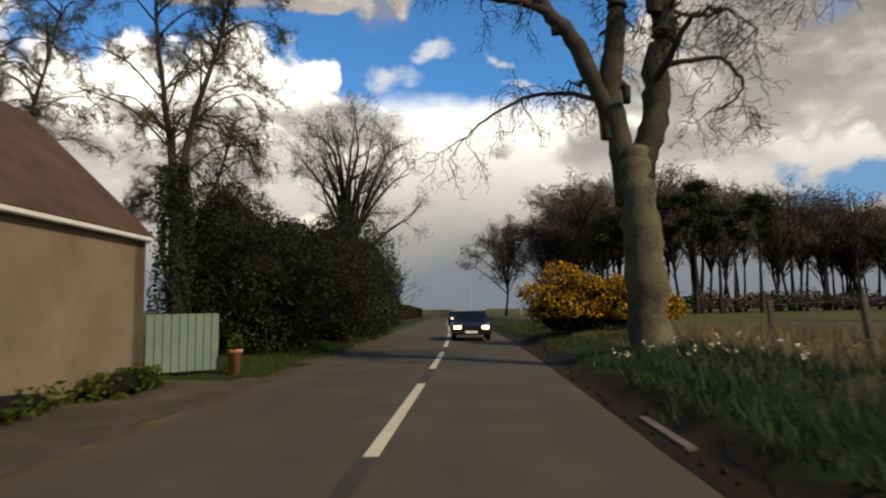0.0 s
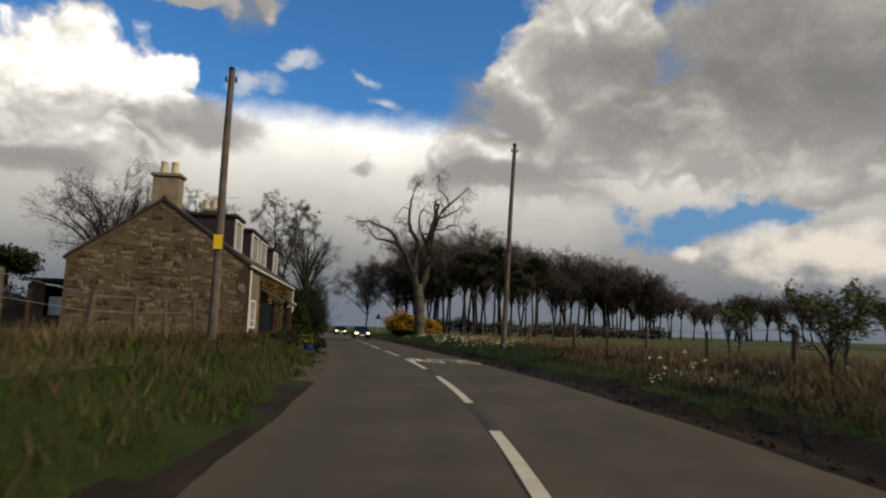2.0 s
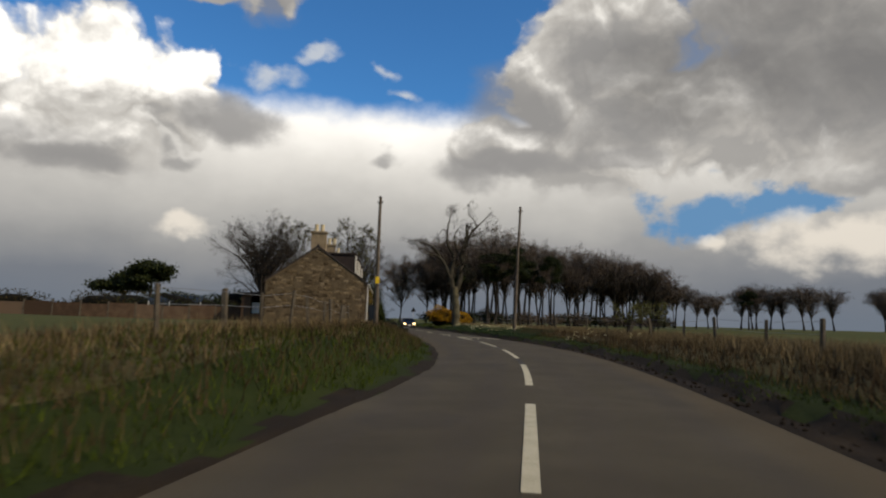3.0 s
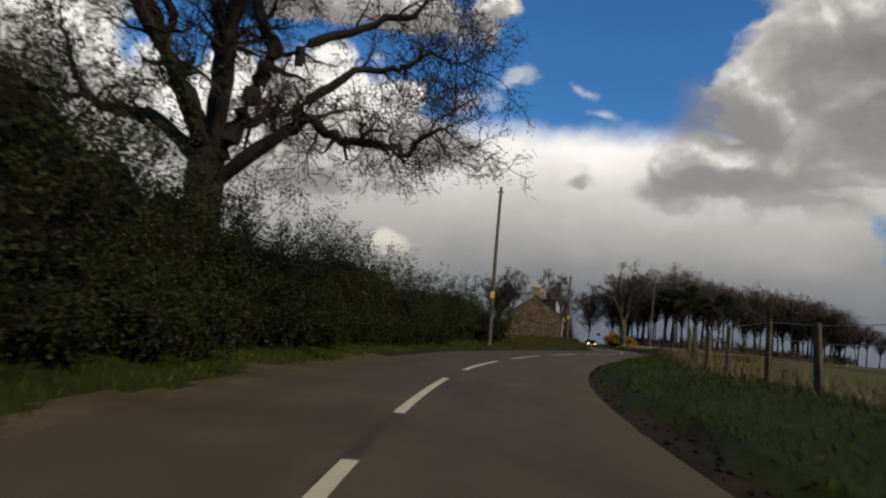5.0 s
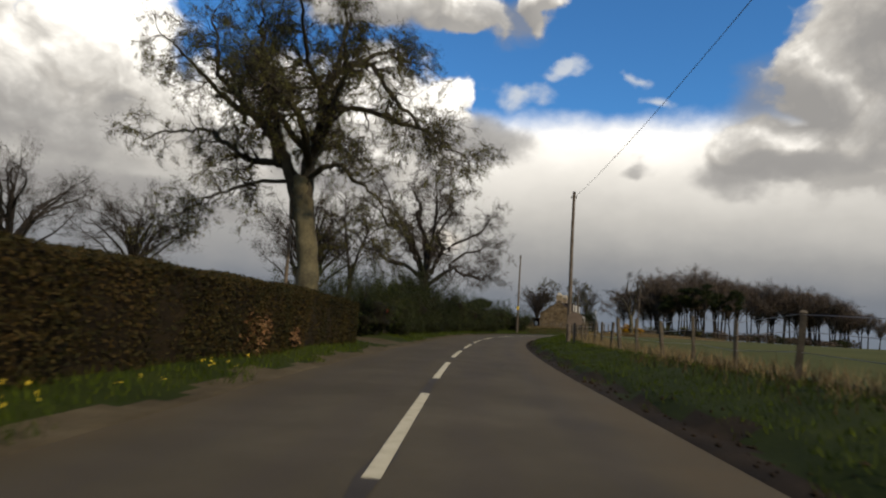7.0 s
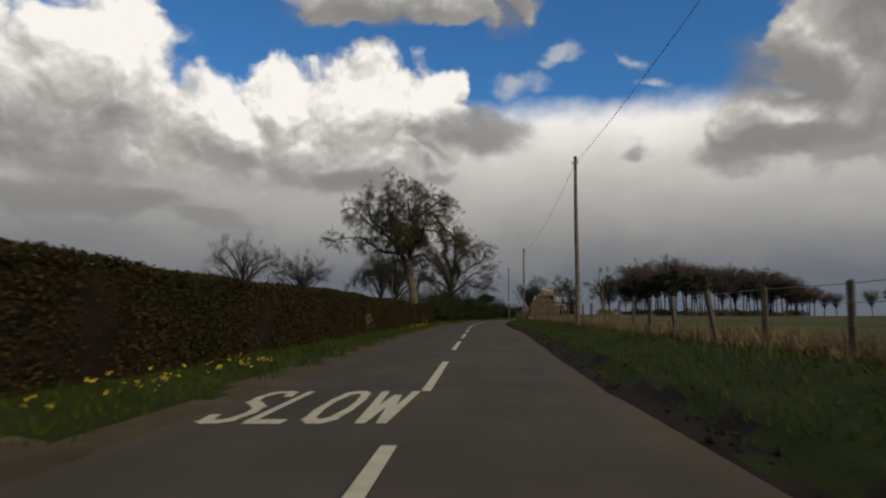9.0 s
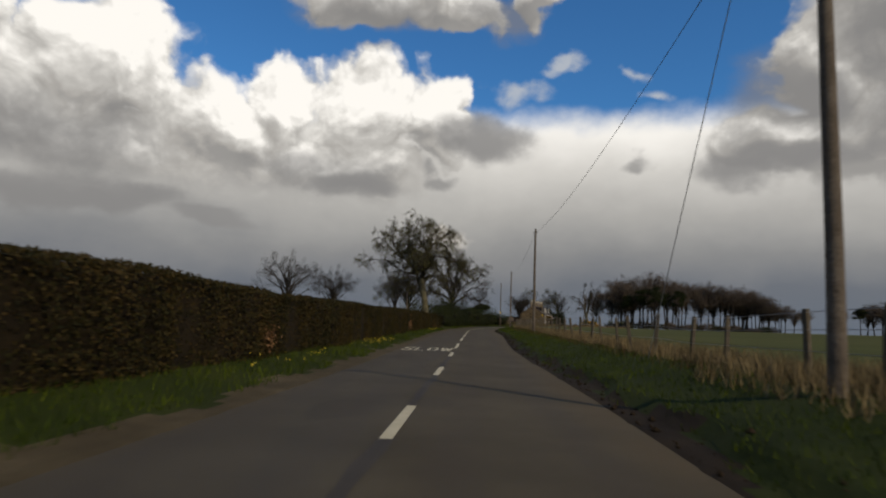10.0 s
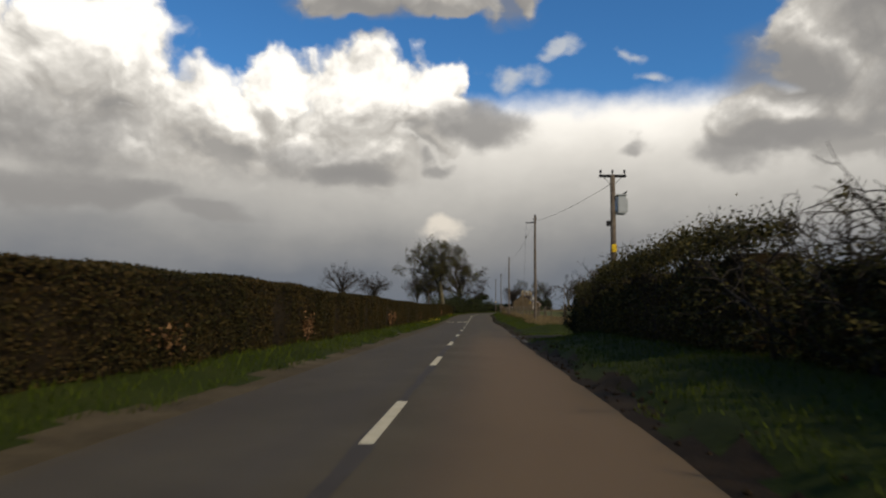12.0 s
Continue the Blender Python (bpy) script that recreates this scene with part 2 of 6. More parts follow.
M["daffodil_leaf"] = material("daffodil_leaf", [(0.014, 0.028, 0.010), (0.030, 0.052, 0.020)], 0.5, 0.6, 0, 3.0, island=0.3)
M["petal"] = material("pale_petal", [(0.55, 0.48, 0.20), (0.72, 0.66, 0.42)], 0.5, 0.6, 0, 3.0, island=0.3)
M["petal_yellow"] = material("yellow_petal", [(0.60, 0.40, 0.03), (0.75, 0.55, 0.06)], 0.5, 0.6, 0, 3.0, island=0.3)
M["hedge_leaf"] = material("hedge_leaf", [(0.011, 0.011, 0.003), (0.021, 0.018, 0.004), (0.036, 0.025, 0.006), (0.056, 0.034, 0.010)], 0.35, 0.8, 0, 4.0, island=0.32)
M["hedge_green"] = material("green_leaf", [(0.012, 0.018, 0.004), (0.026, 0.036, 0.007), (0.050, 0.060, 0.012)], 0.35, 0.7, 0, 4.0, island=0.5)
M["dark_leaf"] = material("evergreen_leaf", [(0.007, 0.010, 0.003), (0.016, 0.021, 0.005), (0.034, 0.040, 0.009)], 0.4, 0.65, 0, 4.0, island=0.5)
M["bud"] = material("spring_buds", [(0.048, 0.046, 0.012), (0.088, 0.084, 0.020), (0.14, 0.132, 0.033)], 0.5, 0.7, 0, 4.0, island=0.5)
M["brown_bud"] = material("brown_buds", [(0.04, 0.03, 0.022), (0.075, 0.055, 0.038)], 0.5, 0.75, 0, 4.0, island=0.4)
M["thorn_leaf"] = material("thorn_leaf", [(0.018, 0.018, 0.004), (0.040, 0.036, 0.009), (0.075, 0.060, 0.016)], 0.4, 0.75, 0, 4.0, island=0.5)
M["dead_leaf"] = material("dead_beech_leaf", [(0.06, 0.030, 0.012), (0.13, 0.065, 0.028), (0.20, 0.11, 0.05)], 0.5, 0.8, 0, 4.0, island=0.5)
# colours of the solid cores: shade inside hedges and bushes, painted near black
M["core"] = material("inner_shade", [(0.004, 0.004, 0.002), (0.010, 0.008, 0.004)], 3.0, 0.95, 0.6, 20.0)
M["hedge_core"] = material("hedge_inner_shade", [(0.006, 0.004, 0.002), (0.015, 0.010, 0.004), (0.028, 0.018, 0.007)], 2.0, 0.95, 0.8, 25.0)
# twig colour lifted for distant trees: haze and sky gaps painted in
M["hazed_twig"] = material("hazed_far_twigs", [(0.056, 0.042, 0.031), (0.125, 0.093, 0.066)], 0.6, 0.9, 0, 4.0, island=0.4)
M["rough"] = material("rough_pasture", [(0.030, 0.026, 0.007), (0.062, 0.050, 0.016), (0.11, 0.085, 0.032)], 0.25, 0.95, 0.6, 8.0)
M["gorse"] = material("gorse_flower", [(0.20, 0.085, 0.004), (0.38, 0.185, 0.006), (0.52, 0.28, 0.012)], 0.6, 0.7, 0, 4.0, island=0.5)
M["bark"] = material("grey_bark", [(0.024, 0.021, 0.013), (0.066, 0.056, 0.034), (0.105, 0.090, 0.050), (0.16, 0.14, 0.085)], 1.2, 0.9, 1.0, 14.0)
# darker copy of the grey bark: backlit shade of the limbs as colour
M["backlit_limb_bark"] = material("backlit_limb_bark", [(0.020, 0.017, 0.011), (0.045, 0.038, 0.025), (0.078, 0.066, 0.044)], 1.6, 0.9, 0.8, 16.0)
M["dark_bark"] = material("dark_bark", [(0.012, 0.010, 0.008), (0.028, 0.023, 0.018), (0.052, 0.043, 0.034)], 1.6, 0.9, 0.7, 18.0)
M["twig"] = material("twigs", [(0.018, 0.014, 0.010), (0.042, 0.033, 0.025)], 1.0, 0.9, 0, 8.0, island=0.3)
M["pole_wood"] = material("pole_wood", [(0.055, 0.042, 0.030), (0.11, 0.086, 0.062), (0.18, 0.146, 0.108)], 3.0, 0.9, 0.9, 22.0)
M["post_wood"] = material("weathered_post", [(0.04, 0.031, 0.020), (0.085, 0.068, 0.046), (0.14, 0.115, 0.08)], 4.0, 0.9, 0.6, 40.0)
M["wire"] = material("cable", [(0.14, 0.14, 0.14), (0.20, 0.20, 0.20)], 4.0, 0.5, 0, 40.0)
M["steel"] = material("galvanised_steel", [(0.35, 0.36, 0.36), (0.5, 0.51, 0.51)], 4.0, 0.45, 0.1, 40.0, metal=0.6)
M["render_wall"] = material("rendered_wall", [(0.12, 0.086, 0.052), (0.175, 0.128, 0.080), (0.23, 0.172, 0.112)], 0.9, 0.95, 0.8, 30.0)
M["stone"] = material("rubble_stone", [(0.13, 0.095, 0.055), (0.22, 0.165, 0.10), (0.32, 0.25, 0.16)], 1.6, 0.95, 0.6, 30.0)
M["slate"] = material("roof_slate", [(0.028, 0.022, 0.018), (0.048, 0.038, 0.031), (0.07, 0.056, 0.045)], 1.5, 0.7, 0.4, 25.0)
M["tile_roof"] = material("red_brown_tiles", [(0.042, 0.024, 0.014), (0.072, 0.042, 0.025), (0.10, 0.064, 0.040)], 1.2, 0.85, 0.5, 20.0)
M["white"] = material("white_paint", [(0.48, 0.45, 0.37), (0.64, 0.61, 0.53)], 3.0, 0.5, 0.1, 30.0)
M["brown_wood"] = material("brown_stained_wood", [(0.026, 0.012, 0.007), (0.050, 0.022, 0.013), (0.072, 0.034, 0.020)], 2.5, 0.6, 0.3, 25.0)
M["dormer"] = material("dormer_cladding", [(0.022, 0.016, 0.014), (0.038, 0.028, 0.024)], 2.0, 0.7, 0.3, 25.0)
M["ivy"] = material("creeper_leaf", [(0.035, 0.026, 0.005), (0.085, 0.058, 0.011), (0.15, 0.10, 0.02)], 0.6, 0.75, 0, 4.0, island=0.5)
def paint_fold_light(m):
    """Upright streaks across flat hanging cloth, painting the lit and shaded side of each fold."""
    N = Nodes(m.node_tree)
    bsdf = m.node_tree.nodes["Principled BSDF"]
    old = bsdf.inputs["Base Color"].links[0].from_socket
    at = N.add("ShaderNodeTexCoord").outputs["Object"]
    wave = N.noise(N.vec("MULTIPLY", at, (1.0, 9.0, 0.35)), 1.0, 3.0)
    N.put(bsdf.inputs["Base Color"], N.mix(N.step(wave, 0.40, 0.62), old, (0.62, 0.63, 0.58)))


M["clay"] = material("clay_pot", [(0.32, 0.13, 0.065), (0.45, 0.20, 0.10)], 4.0, 0.8, 0.2, 30.0)
M["pot_buff"] = material("buff_chimney_pot", [(0.42, 0.34, 0.20), (0.58, 0.48, 0.30)], 3.0, 0.85, 0.2, 30.0)
M["blue_glaze"] = material("blue_glaze", [(0.02, 0.04, 0.16), (0.03, 0.06, 0.24)], 3.0, 0.25, 0, 30.0)
M["green_paint"] = material("grey_green_paint", [(0.10, 0.135, 0.095), (0.155, 0.195, 0.145)], 2.0, 0.7, 0.3, 25.0)
M["curtain"] = material("net_curtain", [(0.30, 0.30, 0.27), (0.46, 0.46, 0.42)], 1.5, 0.9, 0.2, 12.0)
paint_fold_light(M["curtain"])
M["car_paint"] = material("dark_car_paint", [(0.008, 0.009, 0.011), (0.012, 0.013, 0.016)], 2.0, 0.25, 0, 30.0, spec=0.35)
M["rubber"] = material("rubber", [(0.012, 0.012, 0.012), (0.022, 0.022, 0.022)], 4.0, 0.85, 0, 40.0)
M["plate"] = material("plate_white", [(0.65, 0.65, 0.62), (0.75, 0.75, 0.72)], 4.0, 0.5, 0, 40.0)
M["black"] = material("black_plastic", [(0.012, 0.012, 0.012), (0.02, 0.02, 0.02)], 4.0, 0.5, 0, 40.0)
M["yellow"] = material("yellow_plate", [(0.62, 0.40, 0.02), (0.72, 0.48, 0.03)], 4.0, 0.5, 0, 40.0)
M["red"] = material("red_paint", [(0.40, 0.015, 0.012), (0.5, 0.02, 0.015)], 4.0, 0.5, 0, 40.0)
M["concrete"] = material("kerb_concrete", [(0.085, 0.063, 0.045), (0.15, 0.115, 0.085)], 2.0, 0.9, 0.4, 30.0)
M["transformer_grey"] = material("transformer_grey", [(0.30, 0.32, 0.31), (0.40, 0.42, 0.41)], 2.0, 0.5, 0.1, 30.0)


def varied(name, stops, rough=0.9, scale=2.0, fine=30.0, bump=0.5, spread=0.5):
    """For loose pieces: each object takes its own shade."""
    m = material(name, stops, scale, rough, bump, fine)
    N = Nodes(m.node_tree)
    ramp = [n for n in m.node_tree.nodes if n.type == "VALTORGB"][0]
    old = ramp.inputs[0].links[0].from_socket
    rnd = N.add("ShaderNodeObjectInfo").outputs["Random"]
    N.put(ramp.inputs[0], N.math("ADD", old, N.math("MULTIPLY", N.math("SUBTRACT", rnd, 0.5), spread)))
    return m


M["stone_piece"] = varied("rubble_stones", [(0.045, 0.030, 0.015), (0.10, 0.068, 0.034), (0.145, 0.102, 0.054), (0.20, 0.148, 0.085)], spread=0.42)
M["board_piece"] = varied("garden_boards", [(0.05, 0.030, 0.018), (0.09, 0.055, 0.032), (0.12, 0.08, 0.05)])
M["mortar"] = material("lime_mortar", [(0.055, 0.038, 0.020), (0.10, 0.072, 0.040), (0.155, 0.115, 0.068)], 2.2, 0.95, 0.9, 12.0)


def plain(name, rough, colour, emit=0.0, metal=0.0, transmission=0.0):
    m = bpy.data.materials.new(name)
    m.use_nodes = True
    b = m.node_tree.nodes["Principled BSDF"]
    b.inputs["Base Color"].default_value = (*colour, 1)
    b.inputs["Roughness"].default_value, b.inputs["Metallic"].default_value = rough, metal
    b.inputs["Transmission Weight"].default_value = transmission
    if emit:
        b.inputs["Emission Color"].default_value, b.inputs["Emission Strength"].default_value = (*colour, 1), emit
    return m


M["glass"] = plain("window_glass", 0.04, (0.06, 0.07, 0.075), transmission=0.0)
M["glass"].node_tree.nodes["Principled BSDF"].inputs["Alpha"].default_value = 0.35
M["dark_glass"] = plain("dark_glass", 0.05, (0.012, 0.016, 0.020))
M["headlight"] = plain("lit_headlamp", 0.3, (1.0, 0.74, 0.36), emit=5.0)
M["water"] = plain("puddle_water", 0.12, (0.03, 0.028, 0.024))


# ---- shapes ----
def link_mesh(name, verts, faces, mat, parent=None, smooth=False, label=""):
    me = bpy.data.meshes.new(name)
    me.from_pydata(verts if isinstance(verts, list) else verts.tolist(), [], faces if isinstance(faces, list) else faces.tolist())
    me.materials.append(M[mat] if isinstance(mat, str) else mat)
    if smooth:
        me.polygons.foreach_set("use_smooth", [True] * len(me.polygons))
    me.update()
    ob = new(name, me)
    if parent:
        ob.parent = parent
    if label:
        tagged(ob, label)
    return ob


def part(name, bm, mat, parent=None, label="", smooth=False):
    me = bpy.data.meshes.new(name)
    bmesh.ops.recalc_face_normals(bm, faces=bm.faces)
    bm.to_mesh(me)
    bm.free()
    me.materials.append(M[mat] if isinstance(mat, str) else mat)
    if smooth:
        me.polygons.foreach_set("use_smooth", [True] * len(me.polygons))
    ob = new(name, me)
    if parent:
        ob.parent = parent
    if label:
        tagged(ob, label)
    return ob


def empty(name, m, label, category, group="", kind=""):
    ob = new(name)
    ob.matrix_world = m
    return tagged(ob, label, category, group, kind)


def box(bm, x0, y0, z0, x1, y1, z1, bevel=0.0):
    g = bmesh.ops.create_cube(bm, size=1.0, matrix=Matrix.Translation(((x0 + x1) / 2, (y0 + y1) / 2, (z0 + z1) / 2)) @ Matrix.Diagonal((abs(x1 - x0), abs(y1 - y0), abs(z1 - z0), 1)))
    if bevel:
        es = {e for v in g["verts"] for e in v.link_edges}
        bmesh.ops.bevel(bm, geom=list(es), offset=bevel, segments=2, affect="EDGES")
    return bm


def boxed(*a, bevel=0.0):
    return box(bmesh.new(), *a, bevel=bevel)


def tube(bm, p0, p1, r0, r1, sides=10, caps=True):
    p0, p1 = Vector(p0), Vector(p1)
    d = p1 - p0
    m = Matrix.Translation((p0 + p1) / 2) @ d.to_track_quat("Z", "Y").to_matrix().to_4x4()
    bmesh.ops.create_cone(bm, cap_ends=caps, segments=sides, radius1=r0, radius2=r1, depth=d.length, matrix=m)
    return bm


def prism(bm, pts, y0, y1, axis="y"):
    """A profile of (a, z) points drawn out along an axis."""
    def at(a, z, k):
        return (a, k, z) if axis == "y" else (k, a, z)
    va, vb = [bm.verts.new(at(a, z, y0)) for a, z in pts], [bm.verts.new(at(a, z, y1)) for a, z in pts]
    bm.faces.new(va), bm.faces.new(vb[::-1])
    for i in range(len(pts)):
        j = (i + 1) % len(pts)
        bm.faces.new((va[i], vb[i], vb[j], va[j]))
    return bm


# ---- the lie of the land ----
KNOT_Y = [-260, -240, -220, -200, -180, -160, -140, -120, -100, -80, -60, -40, -20, 0, 20, 40, 60]
KNOT_X = [26.08, 21.94, 17.55, 13.16, 8.75, 4.34, -0.01, -4.36, -7.95, -9.63, -6.72, -2.02, -0.41, -0.95, -1.61, -2.72, -4.17]
FALL_Y, FALL_Z = [-250, -220, -180, -140, -100, -60, -20, 60, 140, 400], [-0.52, -0.60, -0.78, -0.47, -0.49, -0.05, 0.0, -0.17, -0.8, -2.0]


def natural_spline(kx, kv):
    n, h = len(kx), np.diff(kx)
    A, b = np.zeros((n, n)), np.zeros(n)
    A[0, 0] = A[-1, -1] = 1
    for i in range(1, n - 1):
        A[i, i - 1], A[i, i], A[i, i + 1] = h[i - 1], 2 * (h[i - 1] + h[i]), h[i]
        b[i] = 6 * ((kv[i + 1] - kv[i]) / h[i] - (kv[i] - kv[i - 1]) / h[i - 1])
    c = np.linalg.solve(A, b)

    def at(y):
        y = np.asarray(y, float)
        yc = np.clip(y, kx[0], kx[-1])
        i = np.clip(np.searchsorted(kx, yc) - 1, 0, n - 2)
        t, hh = yc - kx[i], h[i]
        s0 = (kv[i + 1] - kv[i]) / hh - hh * (2 * c[i] + c[i + 1]) / 6
        v = kv[i] + t * s0 + t * t * c[i] / 2 + t ** 3 * (c[i + 1] - c[i]) / (6 * hh)
        end = s0 + t * c[i] + t * t * (c[i + 1] - c[i]) / (2 * hh)
        return v + (y - yc) * end
    return at


road_x = natural_spline(np.array(KNOT_Y, float), np.array(KNOT_X))


def lay(y):
    """The road's level, rounded over between the points of its profile."""
    y = np.asarray(y, float)
    return sum(np.interp(y + o, FALL_Y, FALL_Z) for o in (-12, -6, 0, 6, 12)) / 5


def beside(y, d):
    """A point d metres to the right of the centre line at station y."""
    y = np.asarray(y, float)
    s = (road_x(y + 0.5) - road_x(y - 0.5))
    n = np.hypot(1, s)
    return road_x(y) + d / n, y - d * s / n


def offset_of(x, y):
    s = (road_x(y + 0.5) - road_x(y - 0.5))
    return (x - road_x(y)) / np.hypot(1, s)


LEFT_Y, LEFT_D = [-300, -230, -200, -140, -120, -100, -85, -70, -45, -30, -10, 20, 60], [-2.6, -2.6, -2.45, -2.8, -3.0, -2.7, -2.9, -3.3, -2.4, -3.0, -3.05, -3.0, -3.0]
RIGHT_Y, RIGHT_D = [-300, -220, -190, -170, -140, -100, -60, -35, -20, 10, 60], [2.95, 2.9, 3.25, 2.9, 3.5, 3.3, 3.3, 3.2, 2.8, 2.8, 2.9]


def edge_l(y):
    return np.interp(y, LEFT_Y, LEFT_D)


def edge_r(y):
    return np.interp(y, RIGHT_Y, RIGHT_D)


def smooth01(a):
    a = np.clip(a, 0, 1)
    return a * a * (3 - 2 * a)


def lumps(x, y):
    return 0.5 * np.sin(0.9 * x + 1.3 * np.sin(0.31 * y)) * np.sin(0.7 * y + 1.1 * np.sin(0.43 * x)) + 0.5 * np.sin(2.3 * x + 1.7 * y) * np.sin(1.9 * y - 1.1 * x + 0.6)


def land(x, y):
    """Height of the ground, road bed included."""
    x, y = np.asarray(x, float), np.asarray(y, float)
    d, base = offset_of(x, y), lay(y)
    gate = smooth01((8.0 - np.abs(y + 212.5)) / 3.0)
    right = (0.20 * smooth01((d - edge_r(y) - 0.42 - 0.14 * np.sin(y * 0.9) - 0.1 * np.sin(y * 2.3 + 1)) / 0.22) + 0.35 * smooth01((d - edge_r(y) - 0.5) / 2.2)) * (1 - 0.9 * gate) + smooth01((d - 8) / 150) * 1.0
    house = smooth01((y + 16) / 3) * smooth01((24 - y) / 4)
    drive = smooth01(1 - np.abs(y + 108.5) / 4.5)
    bank = smooth01((y + 56) / 12) * smooth01((-13 - y) / 5)
    left = smooth01((edge_l(y) - d - 0.15) / 2.4) * (0.32 + 0.45 * bank - 0.27 * np.maximum(house, drive)) + smooth01((-d - 10) / 120) * 0.6
    under = 0.10 * smooth01((d - edge_l(y) + 0.02) / 0.3) * smooth01((edge_r(y) + 0.02 - d) / 0.3)
    rough = 0.05 * lumps(x, y) * np.clip((np.abs(d) - 3.3) / 1.5, 0, 1) * (1 - 0.9 * house * (d < 0))
    return base + right + left + rough - under - 0.012


def spot_at(y, d, up=0.0):
    x, yy = beside(y, d)
    return Vector((float(x), float(yy), float(land(x, yy)) + up))


# ---- ground and road ----
def rows_between(a, b, step):
    return np.linspace(a, b, int(round((b - a) / step)) + 1)


def ground_sheet():
    ys = np.concatenate([[-3000, -1500, -800, -500, -400, -340], rows_between(-300, 60, 0.75), [66, 74, 84, 96, 110, 125, 145, 170, 200, 250, 320, 450, 700, 1200, 3000]])
    ds = np.array([-3000, -1200, -600, -300, -180, -110, -70, -45, -30, -20, -15, -12, -10, -8.5, -7.5, -7, -6.5, -6, -5.6, -5.2, -4.8, -4.4, -4.1, -3.8, -3.5, -3.3, -3.1, -2.9, -2.7, -2.5, -2.2, -1, 1, 2.4, 2.6, 2.8, 3.0, 3.2, 3.4, 3.6, 3.8, 4.0, 4.3, 4.6, 5, 5.4, 5.8, 6.2, 6.8, 7.5, 8.5, 10, 12, 15, 20, 30, 45, 70, 110, 180, 300, 600, 1200, 3000], float)
    Y, D = np.meshgrid(ys, ds, indexing="ij")
    near = np.abs(D) < 14
    X = np.where(near, beside(Y, D)[0], road_x(np.clip(Y, -300, 300)) + D)
    YY = np.where(near, beside(Y, D)[1], Y)
    Z = land(X, YY)
    n, k = len(ys), len(ds)
    idx = np.arange(n * k).reshape(n, k)
    faces = np.stack([idx[:-1, :-1], idx[:-1, 1:], idx[1:, 1:], idx[1:, :-1]], -1).reshape(-1, 4)
    ob = link_mesh("ground", np.stack([X, YY, Z], -1).reshape(-1, 3), faces, "grass_ground", smooth=True)
    for m in ("soil", "grit", "field", "rough"):
        ob.data.materials.append(M[m])
    yc, dc = (Y[:-1, :-1] + Y[1:, 1:]) / 2, (D[:-1, :-1] + D[1:, 1:]) / 2
    el, er = edge_l(yc), edge_r(yc)
    kind = np.zeros(yc.shape, int)
    kind[(dc > 7.5) | (dc < -9)] = 3
    kind[(yc > -62) & (yc < 40) & (dc > 4.6) & (dc < 24)] = 4
    kind[(yc > -60) & (yc < -14) & (dc < -4.8) & (dc > -10)] = 4
    wob = 0.16 * np.sin(yc * 0.9) + 0.12 * np.sin(yc * 2.3 + 1)
    kind[(dc > er - 0.2) & (dc < er + np.where(yc < -60, 0.42, 0.75) + wob * 1.3)] = 1
    kind[(dc < el + 0.2) & (dc > el - np.where((yc > -78) & (yc < -26), 0.2, 0.55) + wob)] = 2
    kind[(dc < el + 0.2) & (dc > el - 0.30 + wob) & (yc > -78) & (yc < -26)] = 1
    kind[(np.abs(yc + 108.5) < 2.6) & (dc < el - 0.8) & (dc > -16)] = 2
    kind[(np.abs(yc + 213.2 + 0.5 * np.sin(dc * 1.7)) < 2.4) & (dc > er) & (dc < 8.5)] = 1
    kind[(yc > -13.5) & (yc < 13) & (dc < el + 0.2) & (dc > -8)] = 2
    kind[(yc > 40) & (np.abs(dc) > 7)] = 3
    ob.data.polygons.foreach_set("material_index", kind.reshape(-1).tolist())
    return tagged(ob, "grassy ground with muddy verges and fields", "ground", kind="structure")


ground_sheet()


def strip(name, y0, y1, left, right, up, mat, step=0.75, cross=8, label="", parent=None):
    ys = rows_between(y0, y1, step)
    u = np.linspace(0, 1, cross + 1)
    Y, U = np.meshgrid(ys, u, indexing="ij")
    D = left(Y) * (1 - U) + right(Y) * U
    X, YY = beside(Y, D)
    Z = lay(Y) + up - 0.012 * np.abs(D)
    idx = np.arange(Y.size).reshape(Y.shape)
    faces = np.stack([idx[:-1, :-1], idx[:-1, 1:], idx[1:, 1:], idx[1:, :-1]], -1).reshape(-1, 4)
    ob = link_mesh(name, np.stack([X, YY, Z], -1).reshape(-1, 3), faces, mat, parent, smooth=True)
    lane = ob.data.uv_layers.new(name="lane")
    pair = np.stack([D, Y], -1).reshape(-1, 2)[faces.reshape(-1)]
    lane.data.foreach_set("uv", pair.reshape(-1).tolist())
    return ob


def ragged(edge, s):
    return lambda y: edge(y) + s * (0.05 * np.sin(1.7 * y) + 0.05 * np.sin(4.1 * y + 1.0) + 0.03 * np.sin(9.3 * y))


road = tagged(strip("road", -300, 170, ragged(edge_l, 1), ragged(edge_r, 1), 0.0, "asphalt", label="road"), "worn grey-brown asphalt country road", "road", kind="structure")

for a, b in ((-300, -205), (-204, -176), (-150, -120), (-118, -60), (-46, -18), (-17, 24)):
    strip("tar_seam", a, b, lambda y: -0.09 + 0.02 * np.sin(3.1 * y) + 0.02 * np.sin(0.9 * y), lambda y: 0.07 + 0.02 * np.sin(2.3 * y + 1) + 0.02 * np.sin(0.7 * y), 0.003, "tar", cross=1, parent=road)

